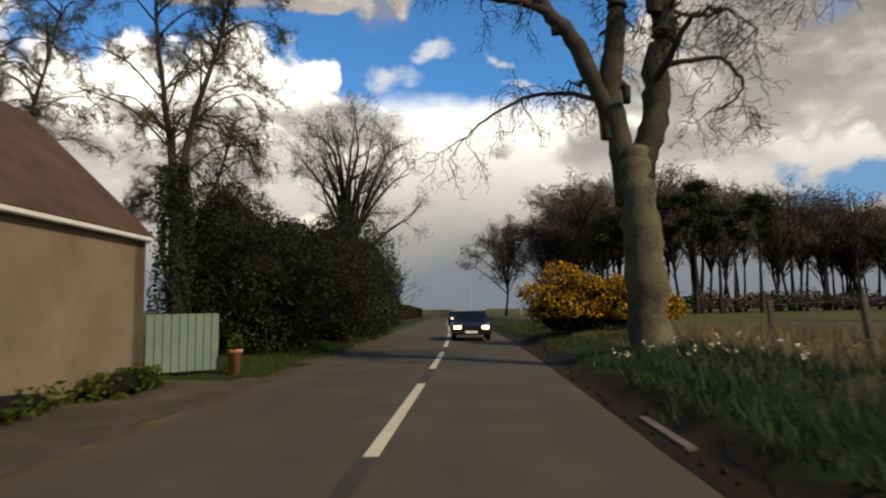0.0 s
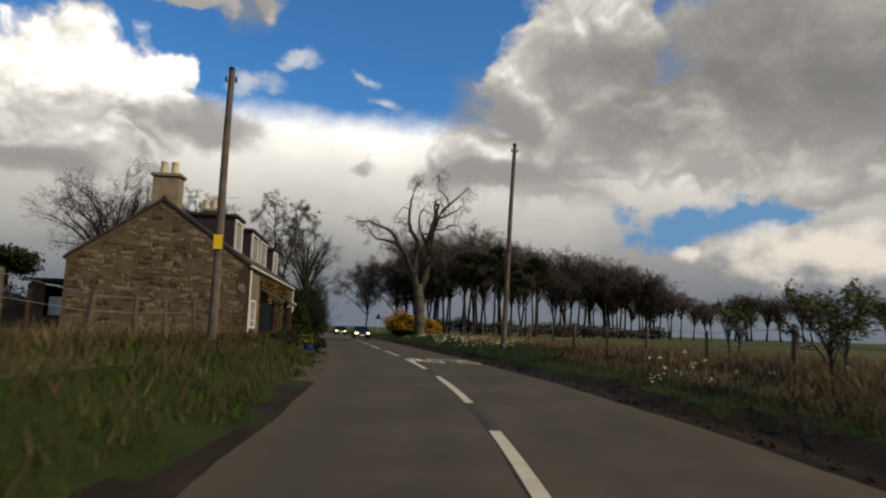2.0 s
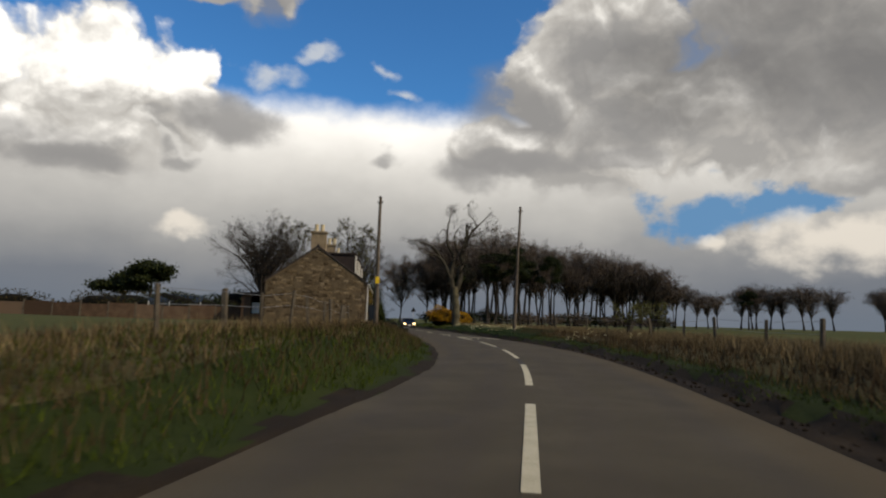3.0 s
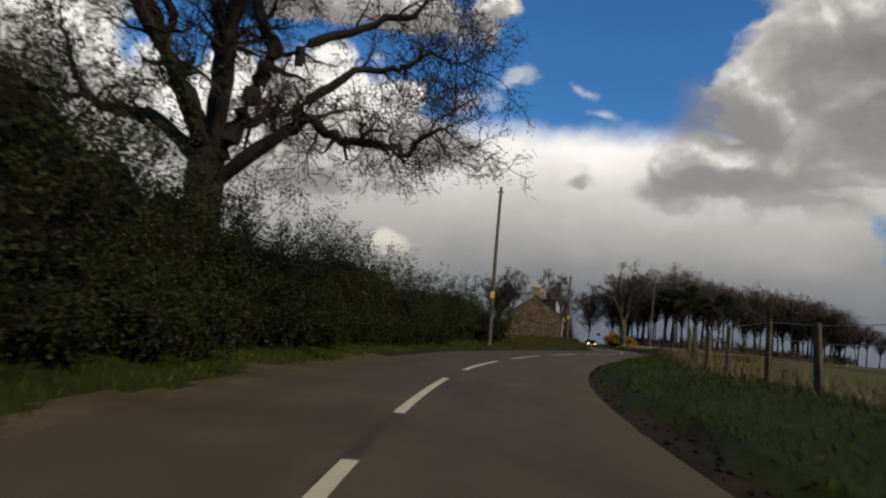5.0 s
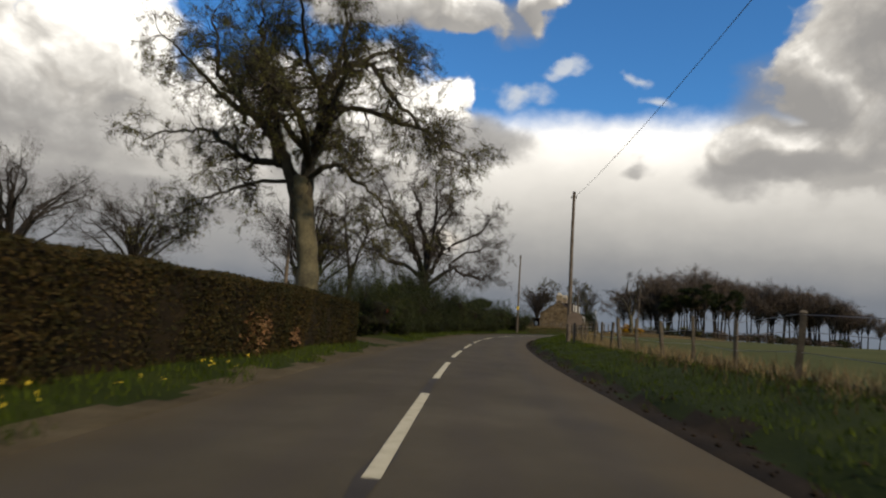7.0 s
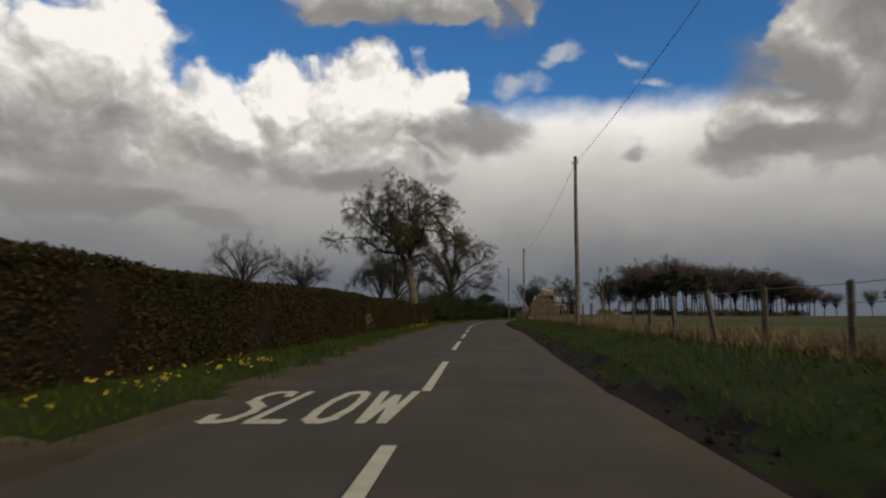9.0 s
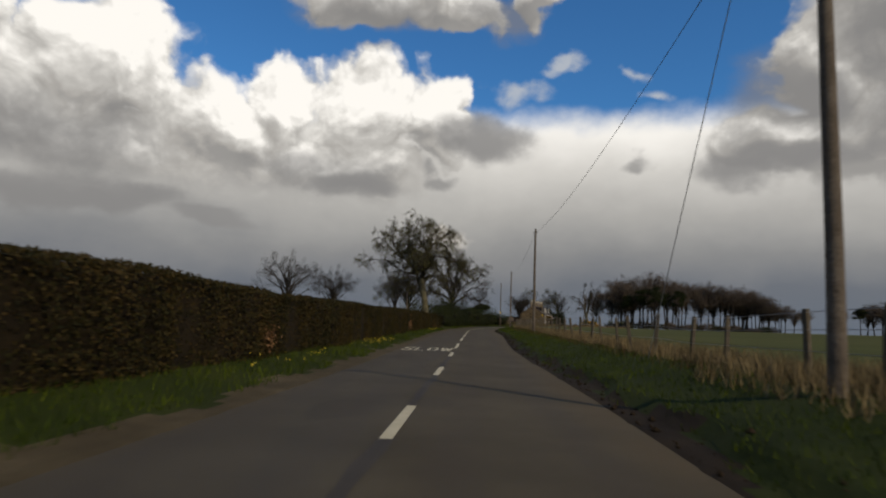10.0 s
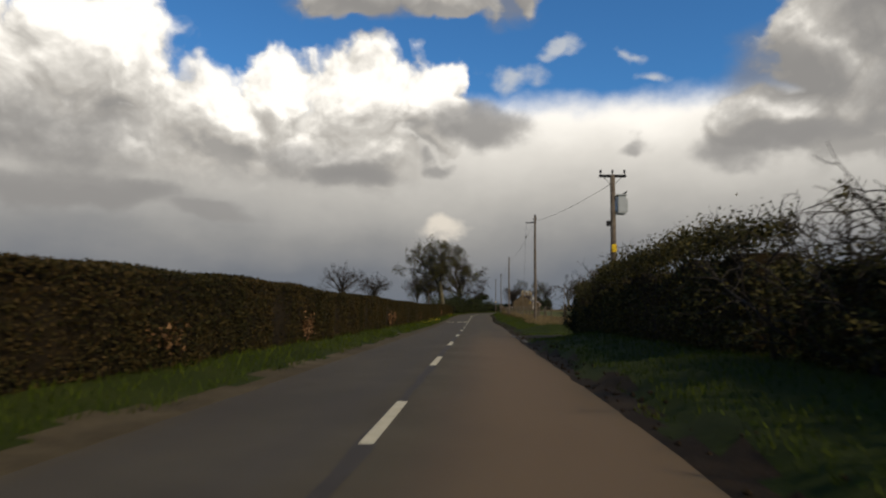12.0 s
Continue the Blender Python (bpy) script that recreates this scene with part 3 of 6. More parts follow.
# centre line marks: 9 m apart, long ones through the bends, short ones on the straight
marks = []
arc = rows_between(-300, 90, 0.05)
run = np.concatenate([[0], np.cumsum(np.hypot(np.diff(arc), np.diff(road_x(arc))))])
at_run = lambda s: float(np.interp(s, run, arc))
s0 = float(np.interp(6.16, arc, run))
runs = [(9.0 * k - 0.1, 6.0) for k in range(-6, 9)] + [(-62.0, 5.1)] + [(9.0 * k + 1.8, 6.0) for k in range(-19, -7)] + [(-180.0, 6.0)] + [(9.0 * k + 1.87, 2.95) for k in range(-32, -20)]
for a, length in runs:
    ya, yb = at_run(s0 + a), at_run(s0 + a + length)
    marks.append(strip("line_mark", ya, yb, lambda y: 0 * y - 0.075, lambda y: 0 * y + 0.075, 0.006, "paint", step=0.5, cross=1, parent=road))


def letter(strokes, w, h, cx, near_y, far_dir, name):
    """Painted letter; strokes in letter units, laid on the road at station near_y, read towards far_dir."""
    bm = bmesh.new()
    for pts in strokes:
        for (x0, z0), (x1, z1) in zip(pts[:-1], pts[1:]):
            a, b = Vector((x0 * w, z0 * h, 0)), Vector((x1 * w, z1 * h, 0))
            t = (b - a).normalized()
            n = Vector((-t.y, t.x, 0))
            ha = 0.055 + 0.10 * abs(t.x)
            quad = [a + n * ha - t * 0.03, a - n * ha - t * 0.03, b - n * ha + t * 0.03, b + n * ha + t * 0.03]
            vs = []
            for q in quad:
                y = near_y + far_dir * q.y
                d = cx + far_dir * q.x
                x, yy = beside(y, d)
                vs.append(bm.verts.new((float(x), float(yy), float(lay(y)) + 0.007 - 0.012 * abs(d) + 0.0002 * len(bm.faces))))
            bm.faces.new(vs)
    return part(name, bm, "paint", road)


GLYPH = {
    "S": [[(1.0, 0.80), (0.85, 0.95), (0.5, 1.0), (0.15, 0.93), (0.0, 0.77), (0.15, 0.60), (0.5, 0.52), (0.85, 0.42), (1.0, 0.25), (0.85, 0.07), (0.5, 0.0), (0.15, 0.05), (0.0, 0.2)]],
    "L": [[(0.0, 1.0), (0.0, 0.03), (1.0, 0.03)]],
    "O": [[(0.5, 1.0), (0.15, 0.9), (0.0, 0.65), (0.0, 0.35), (0.15, 0.1), (0.5, 0.0), (0.85, 0.1), (1.0, 0.35), (1.0, 0.65), (0.85, 0.9), (0.5, 1.0)]],
    "W": [[(0.0, 1.0), (0.25, 0.0), (0.5, 0.85), (0.75, 0.0), (1.0, 1.0)]],
}


def slow(first, far_dir, near_y, pitch, w, h):
    for i, ch in enumerate("SLOW"):
        letter(GLYPH[ch], w * (1.25 if ch == "W" else 1.0), h, first + far_dir * pitch * i, near_y, far_dir, "road_letter")


# read by the traffic in each lane
slow(2.62, -1, -14.1, 0.66, 0.42, 2.8)
slow(-2.35, 1, -174.2, 0.58, 0.38, 2.8)


# ---- plants ----
def poly_tubes(lines, sides):
    """Tapered tubes along polylines of (points, radii)."""
    vs, fs, base = [], [], 0
    ang = np.linspace(0, 2 * np.pi, sides, endpoint=False)
    for pts, rad in lines:
        pts, rad = np.asarray(pts, float), np.asarray(rad, float)
        n = len(pts)
        t = np.gradient(pts, axis=0)
        t /= np.linalg.norm(t, axis=1)[:, None] + 1e-9
        ref = np.where(np.abs(t[:, 2:3]) > 0.9, np.array([[1.0, 0, 0]]), np.array([[0, 0, 1.0]]))
        u = np.cross(t, ref)
        u /= np.linalg.norm(u, axis=1)[:, None] + 1e-9
        w = np.cross(t, u)
        ring = pts[:, None, :] + rad[:, None, None] * (np.cos(ang)[None, :, None] * u[:, None, :] + np.sin(ang)[None, :, None] * w[:, None, :])
        vs.append(ring.reshape(-1, 3))
        i = np.arange(n - 1)[:, None] * sides + np.arange(sides)[None, :]
        j = np.arange(n - 1)[:, None] * sides + (np.arange(sides)[None, :] + 1) % sides
        fs.append(np.stack([i, j, j + sides, i + sides], -1).reshape(-1, 4) + base)
        base += n * sides
    return np.concatenate(vs), np.concatenate(fs)


def bent(rng, p, d, length, n, wiggle, lift):
    """A crooked line from p along d."""
    pts, d = [np.array(p, float)], np.array(d, float)
    for i in range(n):
        d = d + rng.normal(0, wiggle, 3) + np.array([0, 0, lift])
        d /= np.linalg.norm(d)
        pts.append(pts[-1] + d * length / n)
    return np.array(pts)


def sprout(rng, lines, count, length, lean, wiggle, lift, thin, n=4, t0=0.25, rmin=0.004):
    """Side shoots along lines."""
    out = []
    for pts, rad in lines:
        seg = np.linalg.norm(np.diff(pts, axis=0), axis=1)
        total = seg.sum()
        for _ in range(rng.poisson(count * total)):
            f = rng.uniform(t0, 1.0) * (len(pts) - 1)
            i = min(int(f), len(pts) - 2)
            p = pts[i] + (pts[i + 1] - pts[i]) * (f - i)
            t = (pts[i + 1] - pts[i]) / (np.linalg.norm(pts[i + 1] - pts[i]) + 1e-9)
            side = rng.normal(0, 1, 3)
            side -= t * side.dot(t)
            side /= np.linalg.norm(side)
            d = t * math.cos(lean) + side * math.sin(lean)
            r = max(rmin, min(rad[i] * thin, rad[i] * 0.9))
            ln = length * rng.uniform(0.5, 1.15) * (1.0 - 0.35 * f / (len(pts) - 1))
            q = bent(rng, p, d, ln, n, wiggle, lift)
            out.append((q, np.linspace(r, rmin * 0.7, len(q))))
        tip = pts[-1]
        t = pts[-1] - pts[-2]
        t /= np.linalg.norm(t) + 1e-9
        for _ in range(2):
            q = bent(rng, tip, t + rng.normal(0, 0.35, 3), length * 0.8, n, wiggle, lift)
            out.append((q, np.linspace(max(rmin, rad[-1]), rmin * 0.7, len(q))))
    return out


def leaf_quads(rng, centres, size, flat=0.0, narrow=0.5):
    """Small pointed leaf blades turned every way."""
    n = len(centres)
    a = rng.normal(0, 1, (n, 3))
    a[:, 2] *= 1 - flat
    a /= np.linalg.norm(a, axis=1)[:, None]
    b = np.cross(a, rng.normal(0, 1, (n, 3)))
    b /= np.linalg.norm(b, axis=1)[:, None] + 1e-9
    s = size * rng.uniform(0.6, 1.3, (n, 1))
    foot = centres - a * s * 0.8
    v = np.stack([foot + b * s * narrow * 1.25, centres + a * s, foot - b * s * narrow * 1.25], 1).reshape(-1, 3)
    return v, np.arange(n * 3).reshape(-1, 3)


def tree(name, at, seed, limbs, label, bark="bark", buds=None, bud_n=0, bud_size=0.05, levels=None, turn=0.0, flare=1.35, group="", category="tree", sides=12, rmin=0.007, slivers=0, sliver=0.3, crook=0.0):
    """limbs: (points, thick, thin) relative to the foot; shoots grow from them in levels of (per metre, length, lean, wiggle, lift, thinning)."""
    rng = np.random.default_rng(seed)
    main = []
    for i, (pts, r0, r1) in enumerate(limbs):
        pts = np.array(pts, float)
        m = max(4, int(len(pts) * (5 if sides > 6 else 2)))
        f = np.linspace(0, len(pts) - 1, m)
        # rounded course through the points
        q = np.stack([np.interp(f, np.arange(len(pts)), pts[:, c]) for c in range(3)], 1)
        for _ in range(2):
            q[1:-1] = (q[:-2] + 2 * q[1:-1] + q[2:]) / 4
        if crook and i:
            bends = np.cumsum(rng.normal(0, crook, (m, 3)), axis=0)
            q += (bends - bends[0]) * np.sin(np.linspace(0, 2.4, m))[:, None]
        q[1:-1] += rng.normal(0, 0.02, q[1:-1].shape) * min(1.0, r0 * 4)
        r = np.linspace(r0, r1, m) * (1 + 0.06 * rng.normal(0, 1, m))
        if i == 0:
            r[0] *= flare
            r[1] *= 1 + (flare - 1) * 0.35
        main.append((q, r))
    thing = empty(name, Matrix.Translation(at) @ pose(0, 0, 0, 0, 0, turn), label, category, group)
    for i in range(1, len(main)):
        q, r = main[i]
        main[i] = (np.concatenate([[q[0] - np.array([0, 0, 3.2 * r[0]])], q]), np.concatenate([[r[0] * 0.8], r]))
    if sides > 6:
        v, f = poly_tubes(main[:1], sides)
        link_mesh("trunk", v, f, bark, thing, smooth=True)
        for one in main[1:]:
            v, f = poly_tubes([one], sides - 2)
            link_mesh("limb", v, f, "backlit_limb_bark" if bark == "bark" else bark, thing, smooth=True)
    else:
        v, f = poly_tubes(main, sides)
        link_mesh("trunk", v, f, bark, thing, smooth=True)
    lines, fine = main[1:] if len(main) > 1 else main, []
    for j, (per, length, lean, wiggle, lift, thin) in enumerate(levels):
        lines = sprout(rng, lines, per, length, lean, wiggle, lift, thin, n=(5 if j < 2 else 3) if sides > 6 else 2, rmin=rmin * 1.5 if j < len(levels) - 1 else rmin)
        fine.append((lines, 5 if j == 0 and sides > 6 else 3))
    vs, fs, base = [], [], 0
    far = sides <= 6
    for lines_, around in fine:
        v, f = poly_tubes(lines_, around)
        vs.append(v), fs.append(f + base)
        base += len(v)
    link_mesh("crown", np.concatenate(vs), np.concatenate(fs), "hazed_twig" if far else "twig", thing)
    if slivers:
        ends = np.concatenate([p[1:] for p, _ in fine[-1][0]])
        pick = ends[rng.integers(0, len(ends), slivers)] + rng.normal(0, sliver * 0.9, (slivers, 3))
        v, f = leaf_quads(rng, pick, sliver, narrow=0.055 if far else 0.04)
        link_mesh("spray", v, f, "hazed_twig" if far else "twig", thing)
    if buds:
        tips = np.concatenate([p[1:] for p, _ in fine[-1][0]])
        pick = tips[rng.integers(0, len(tips), bud_n)] + rng.normal(0, bud_size * 1.5, (bud_n, 3))
        v, f = leaf_quads(rng, pick, bud_size)
        link_mesh("budding", v, f, buds, thing)
    return thing


def bare_limbs(seed, h, r, clear, spread, count, dome=0.7, lean=0.0):
    """A trunk and main limbs of a wind-shaped tree of height h with a clear bole."""
    rng = np.random.default_rng(seed)
    tx, ty = rng.normal(0, lean, 2)
    top = clear + (h - clear) * 0.45
    trunk = [(0, 0, -0.3), (tx * 0.3, ty * 0.3, clear * 0.5), (tx * 0.7, ty * 0.7, clear), (tx, ty, top)]
    limbs = [(trunk, r, r * 0.45)]
    for i in range(count):
        a = 2 * math.pi * (i + rng.uniform(0, 0.7)) / count
        z0 = clear + (top - clear) * rng.uniform(0.0, 1.0)
        f = (z0 - clear) / (top - clear + 1e-6)
        s = spread * rng.uniform(0.35, 1.0) * (1 - 0.25 * f)
        crown = math.sqrt(max(0.05, 1 - 0.93 * (s / spread) ** 2))
        zt = z0 + (h - z0) * (0.12 + 0.88 * crown) * rng.uniform(0.75, 1.0)
        x0, y0 = tx * (0.7 + 0.3 * f), ty * (0.7 + 0.3 * f)
        limbs.append(([(x0, y0, z0), (x0 + 0.35 * s * math.cos(a), y0 + 0.35 * s * math.sin(a), z0 + (zt - z0) * 0.5), (x0 + 0.75 * s * math.cos(a + 0.2), y0 + 0.75 * s * math.sin(a + 0.2), z0 + (zt - z0) * 0.85), (x0 + s * math.cos(a + 0.1), y0 + s * math.sin(a + 0.1), zt)], r * 0.42, r * 0.10))
    limbs.append(([(tx, ty, top - 0.3), (tx * 1.2, ty * 1.2, (top + h) / 2), (tx * 1.1 + 0.3, ty * 1.1, h)], r * 0.45, r * 0.08))
    return limbs


TWIGGY = [(1.1, 1.9, 0.75, 0.18, 0.03, 0.55), (2.2, 0.9, 0.7, 0.22, 0.03, 0.6)]

# the storm-broken beech by the gorse
def limb(foot, swing, thick, thin, *pts):
    """A limb drawn in the plane across the view through foot, swung out of it by so many metres at its tip."""
    n = len(pts) - 1
    return [(x - foot[0], swing * i / n, z - foot[2]) for i, (x, z) in enumerate(pts)], thick, thin


foot = (3.55, 15.2, 0.4)
broken = [limb(foot, 0.0, 0.50, 0.40, (3.55, 0.0), (3.45, 2.6), (3.35, 4.1), (3.33, 5.0))]
broken.append(limb(foot, 0.5, 0.30, 0.04, (3.1, 4.6), (2.79, 6.17), (2.89, 7.09), (3.11, 8.01), (3.17, 8.71), (2.76, 9.28), (2.4, 10.09), (2.26, 11.03), (2.31, 11.98), (2.48, 12.93), (2.82, 13.78)))
broken.append(limb(foot, -0.4, 0.22, 0.05, (2.75, 5.9), (1.98, 7.65), (1.52, 8.33), (0.94, 9.25), (0.36, 9.78), (-0.33, 10.0), (-1.13, 10.15), (-2.12, 10.3)))
broken.append(limb(foot, -0.5, 0.12, 0.04, (1.6, 8.2), (0.84, 8.62), (-0.08, 8.81), (-0.65, 8.94), (-0.96, 9.45), (-1.36, 9.98)))
broken.append(limb(foot, 0.1, 0.33, 0.23, (3.5, 4.6), (3.85, 5.74), (3.79, 7.11), (3.83, 8.03), (3.91, 8.91), (3.95, 9.2)))
broken.append(limb(foot, 0.5, 0.12, 0.05, (3.83, 8.6), (3.43, 9.41), (3.2, 10.34), (3.35, 11.05), (3.58, 11.48)))
broken.append(limb(foot, -0.4, 0.14, 0.09, (3.87, 8.9), (4.18, 9.85), (4.45, 10.6), (4.4, 11.78)))
broken.append(limb(foot, 0.2, 0.19, 0.11, (3.95, 8.8), (4.56, 10.02), (4.67, 10.84), (4.78, 12.14)))
broken.append(limb(foot, 0.9, 0.13, 0.03, (4.66, 10.5), (5.24, 11.55), (5.81, 12.27), (6.38, 12.88), (6.95, 13.36), (7.53, 13.97)))
broken.append(limb(foot, -0.3, 0.07, 0.02, (5.7, 12.1), (5.51, 12.93), (4.94, 13.64), (4.8, 14.7)))
broken.append(limb(foot, 0.4, 0.10, 0.03, (4.7, 10.8), (5.81, 11.28), (6.38, 11.69), (7.0, 12.1)))
broken.append(limb(foot, -0.6, 0.07, 0.02, (4.5, 9.8), (5.36, 9.91), (5.93, 10.44), (6.61, 10.29), (7.06, 9.48), (7.17, 8.83)))
broken.append(limb(foot, 0.8, 0.06, 0.02, (3.9, 8.33), (4.91, 8.21), (5.59, 8.41), (6.6, 8.03)))
broken.append(limb(foot, -0.8, 0.07, 0.02, (3.9, 6.9), (5.14, 7.0), (5.82, 6.23), (5.37, 5.77)))
broken.append(limb(foot, 0.9, 0.07, 0.02, (2.9, 6.0), (2.0, 6.5), (1.1, 6.6), (-0.02, 6.12), (-0.64, 5.74)))
broken.append(limb(foot, 0.3, 0.05, 0.015, (2.3, 11.5), (1.7, 11.73), (1.3, 10.78), (1.04, 9.95)))
broken.append(limb(foot, 3.2, 0.12, 0.03, (3.2, 6.4), (2.9, 7.4), (2.4, 7.8)))
broken.append(limb(foot, -2.6, 0.10, 0.02, (3.8, 6.4), (4.2, 7.3), (4.6, 7.0)))
tree("broken_beech", foot, 3, broken, "storm-broken bare grey beech on the verge beside gorse", "bark", levels=[(1.5, 1.1, 1.0, 0.42, -0.10, 0.3), (2.6, 0.8, 0.8, 0.42, -0.16, 0.6), (3.2, 0.5, 0.8, 0.35, -0.2, 0.7)], slivers=7000, sliver=0.14, crook=0.035, flare=1.25)

foot = (-12.1, -114.0, -0.2)
spread = [limb(foot, 0.0, 0.50, 0.38, (-12.1, -0.4), (-12.2, 1.91), (-12.33, 3.47), (-12.6, 4.69), (-12.85, 5.92), (-12.9, 6.6))]
spread.append(limb(foot, -1.0, 0.30, 0.04, (-13.1, 5.6), (-13.44, 6.67), (-14.24, 7.73), (-15.03, 8.59), (-15.97, 9.39), (-16.93, 10.21), (-17.4, 11.71), (-17.89, 13.3)))
spread.append(limb(foot, 1.5, 0.19, 0.03, (-13.2, 6.6), (-14.2, 7.3), (-15.75, 7.44), (-16.95, 7.83), (-18.36, 8.51), (-19.21, 9.28), (-20.61, 9.42), (-22.17, 9.26), (-23.2, 8.9)))
spread.append(limb(foot, 2.5, 0.17, 0.03, (-14.3, 7.8), (-15.27, 9.51), (-15.55, 10.83), (-16.3, 12.47), (-16.6, 13.9)))
spread.append(limb(foot, -2.2, 0.18, 0.03, (-14.1, 7.6), (-14.14, 9.48), (-14.44, 11.05), (-14.17, 12.63), (-14.24, 14.5)))
spread.append(limb(foot, 0.8, 0.31, 0.04, (-12.65, 5.6), (-12.68, 7.17), (-12.57, 7.97), (-12.26, 9.06), (-12.13, 10.2), (-12.27, 11.49), (-12.02, 13.6)))
spread.append(limb(foot, -2.0, 0.17, 0.03, (-12.7, 7.6), (-13.51, 8.7), (-14.01, 9.61), (-14.0, 11.32), (-13.2, 13.4)))
spread.append(limb(foot, -2.4, 0.19, 0.03, (-12.6, 7.4), (-11.85, 8.29), (-11.35, 8.66), (-10.87, 9.15), (-10.41, 9.89), (-10.27, 11.4), (-10.4, 12.8)))
spread.append(limb(foot, 2.0, 0.15, 0.03, (-12.24, 9.3), (-11.19, 9.92), (-9.88, 9.75), (-8.31, 9.22), (-7.28, 8.59), (-6.4, 8.0)))
spread.append(limb(foot, 0.0, 0.16, 0.03, (-12.2, 10.6), (-11.08, 11.69), (-9.51, 11.62), (-8.68, 10.84), (-7.61, 9.81), (-6.55, 8.58), (-5.9, 7.6)))
spread.append(limb(foot, -1.5, 0.14, 0.03, (-12.6, 6.5), (-11.72, 6.92), (-11.07, 6.92), (-10.12, 6.43), (-9.05, 5.71), (-8.2, 4.8)))
spread.append(limb(foot, -7.0, 0.18, 0.03, (-12.6, 7.0), (-12.0, 8.4), (-11.4, 9.2), (-11.0, 8.8)))
spread.append(limb(foot, 7.5, 0.18, 0.03, (-12.8, 7.0), (-13.2, 8.6), (-13.6, 9.8), (-14.0, 9.6)))
spread.append(limb(foot, -4.5, 0.14, 0.03, (-12.2, 10.0), (-12.0, 11.6), (-11.6, 13.2)))
spread.append(limb(foot, 4.5, 0.14, 0.03, (-12.3, 10.2), (-12.8, 12.2), (-13.2, 13.8)))
spread.append(limb(foot, -3.0, 0.12, 0.03, (-16.0, 9.4), (-17.6, 10.8), (-18.6, 11.8)))
spread.append(limb(foot, 3.0, 0.12, 0.03, (-12.0, 11.0), (-10.4, 12.8), (-9.2, 13.0)))
spread.append(limb(foot, -2.0, 0.10, 0.02, (-13.4, 6.4), (-15.2, 6.1), (-16.8, 5.4), (-18.0, 4.4)))
tree("beech", foot, 5, spread, "large grey beech with opening buds behind the hedge", "bark", "bud", 190000, 0.026, levels=[(2.9, 1.6, 0.95, 0.30, -0.01, 0.45), (2.8, 0.9, 0.8, 0.36, -0.06, 0.6), (2.4, 0.5, 0.7, 0.35, -0.14, 0.7)], slivers=60000, sliver=0.17, crook=0.07)

foot = (-16.0, -84.0, 0.0)
oak_limbs = [limb(foot, 0.0, 0.55, 0.42, (-16.0, -0.3), (-16.05, 2.2), (-16.1, 3.6), (-16.1, 4.6))]
oak_limbs.append(limb(foot, -1.0, 0.27, 0.04, (-16.2, 4.0), (-16.6, 5.6), (-17.15, 6.85), (-17.66, 8.28), (-18.89, 9.13), (-20.05, 10.25), (-21.74, 11.04)))
oak_limbs.append(limb(foot, 0.6, 0.30, 0.04, (-16.1, 4.0), (-16.0, 6.87), (-16.29, 8.28), (-16.82, 9.95), (-17.05, 11.17), (-17.54, 12.41), (-17.6, 13.6)))
oak_limbs.append(limb(foot, -0.8, 0.27, 0.04, (-15.9, 4.2), (-14.9, 6.19), (-14.04, 7.23), (-13.92, 8.74), (-13.54, 9.9), (-13.2, 11.6)))
oak_limbs.append(limb(foot, -1.2, 0.20, 0.03, (-15.9, 3.7), (-14.79, 4.82), (-13.93, 5.86), (-12.75, 5.7), (-11.59, 5.6), (-10.6, 6.2)))
oak_limbs.append(limb(foot, 1.6, 0.20, 0.03, (-16.2, 4.2), (-18.2, 6.1), (-20.0, 6.7), (-21.6, 8.0), (-22.4, 9.6)))
oak_limbs.append(limb(foot, -2.0, 0.20, 0.03, (-16.0, 4.4), (-15.4, 7.0), (-15.2, 9.4), (-15.0, 11.4), (-15.2, 13.6)))
oak_limbs.append(limb(foot, -8.0, 0.20, 0.03, (-16.1, 4.4), (-15.8, 6.4), (-15.5, 8.0), (-15.2, 8.2)))
oak_limbs.append(limb(foot, 7.5, 0.20, 0.03, (-16.1, 4.4), (-16.7, 6.7), (-16.8, 8.3), (-17.0, 8.5)))
oak_limbs.append(limb(foot, 1.4, 0.13, 0.03, (-14.0, 7.3), (-12.6, 8.2), (-11.4, 9.4), (-10.9, 10.4)))
oak_limbs.append(limb(foot, 1.0, 0.13, 0.03, (-16.3, 8.2), (-14.9, 10.2), (-14.4, 12.4)))
oak_limbs.append(limb(foot, -1.6, 0.13, 0.03, (-17.6, 8.2), (-19.0, 10.6), (-19.8, 12.6)))
oak_limbs.append(limb(foot, 1.2, 0.12, 0.03, (-13.9, 5.8), (-12.4, 7.2), (-11.0, 7.8), (-10.0, 7.6)))
tree("oak", foot, 8, oak_limbs, "broad bare dark oak standing in the hedgerow", "dark_bark", "brown_bud", 50000, 0.024, levels=[(2.5, 1.7, 1.0, 0.38, 0.03, 0.5), (2.9, 1.1, 0.85, 0.44, 0.0, 0.62), (2.6, 0.55, 0.8, 0.4, -0.05, 0.7)], slivers=40000, sliver=0.14, crook=0.10)

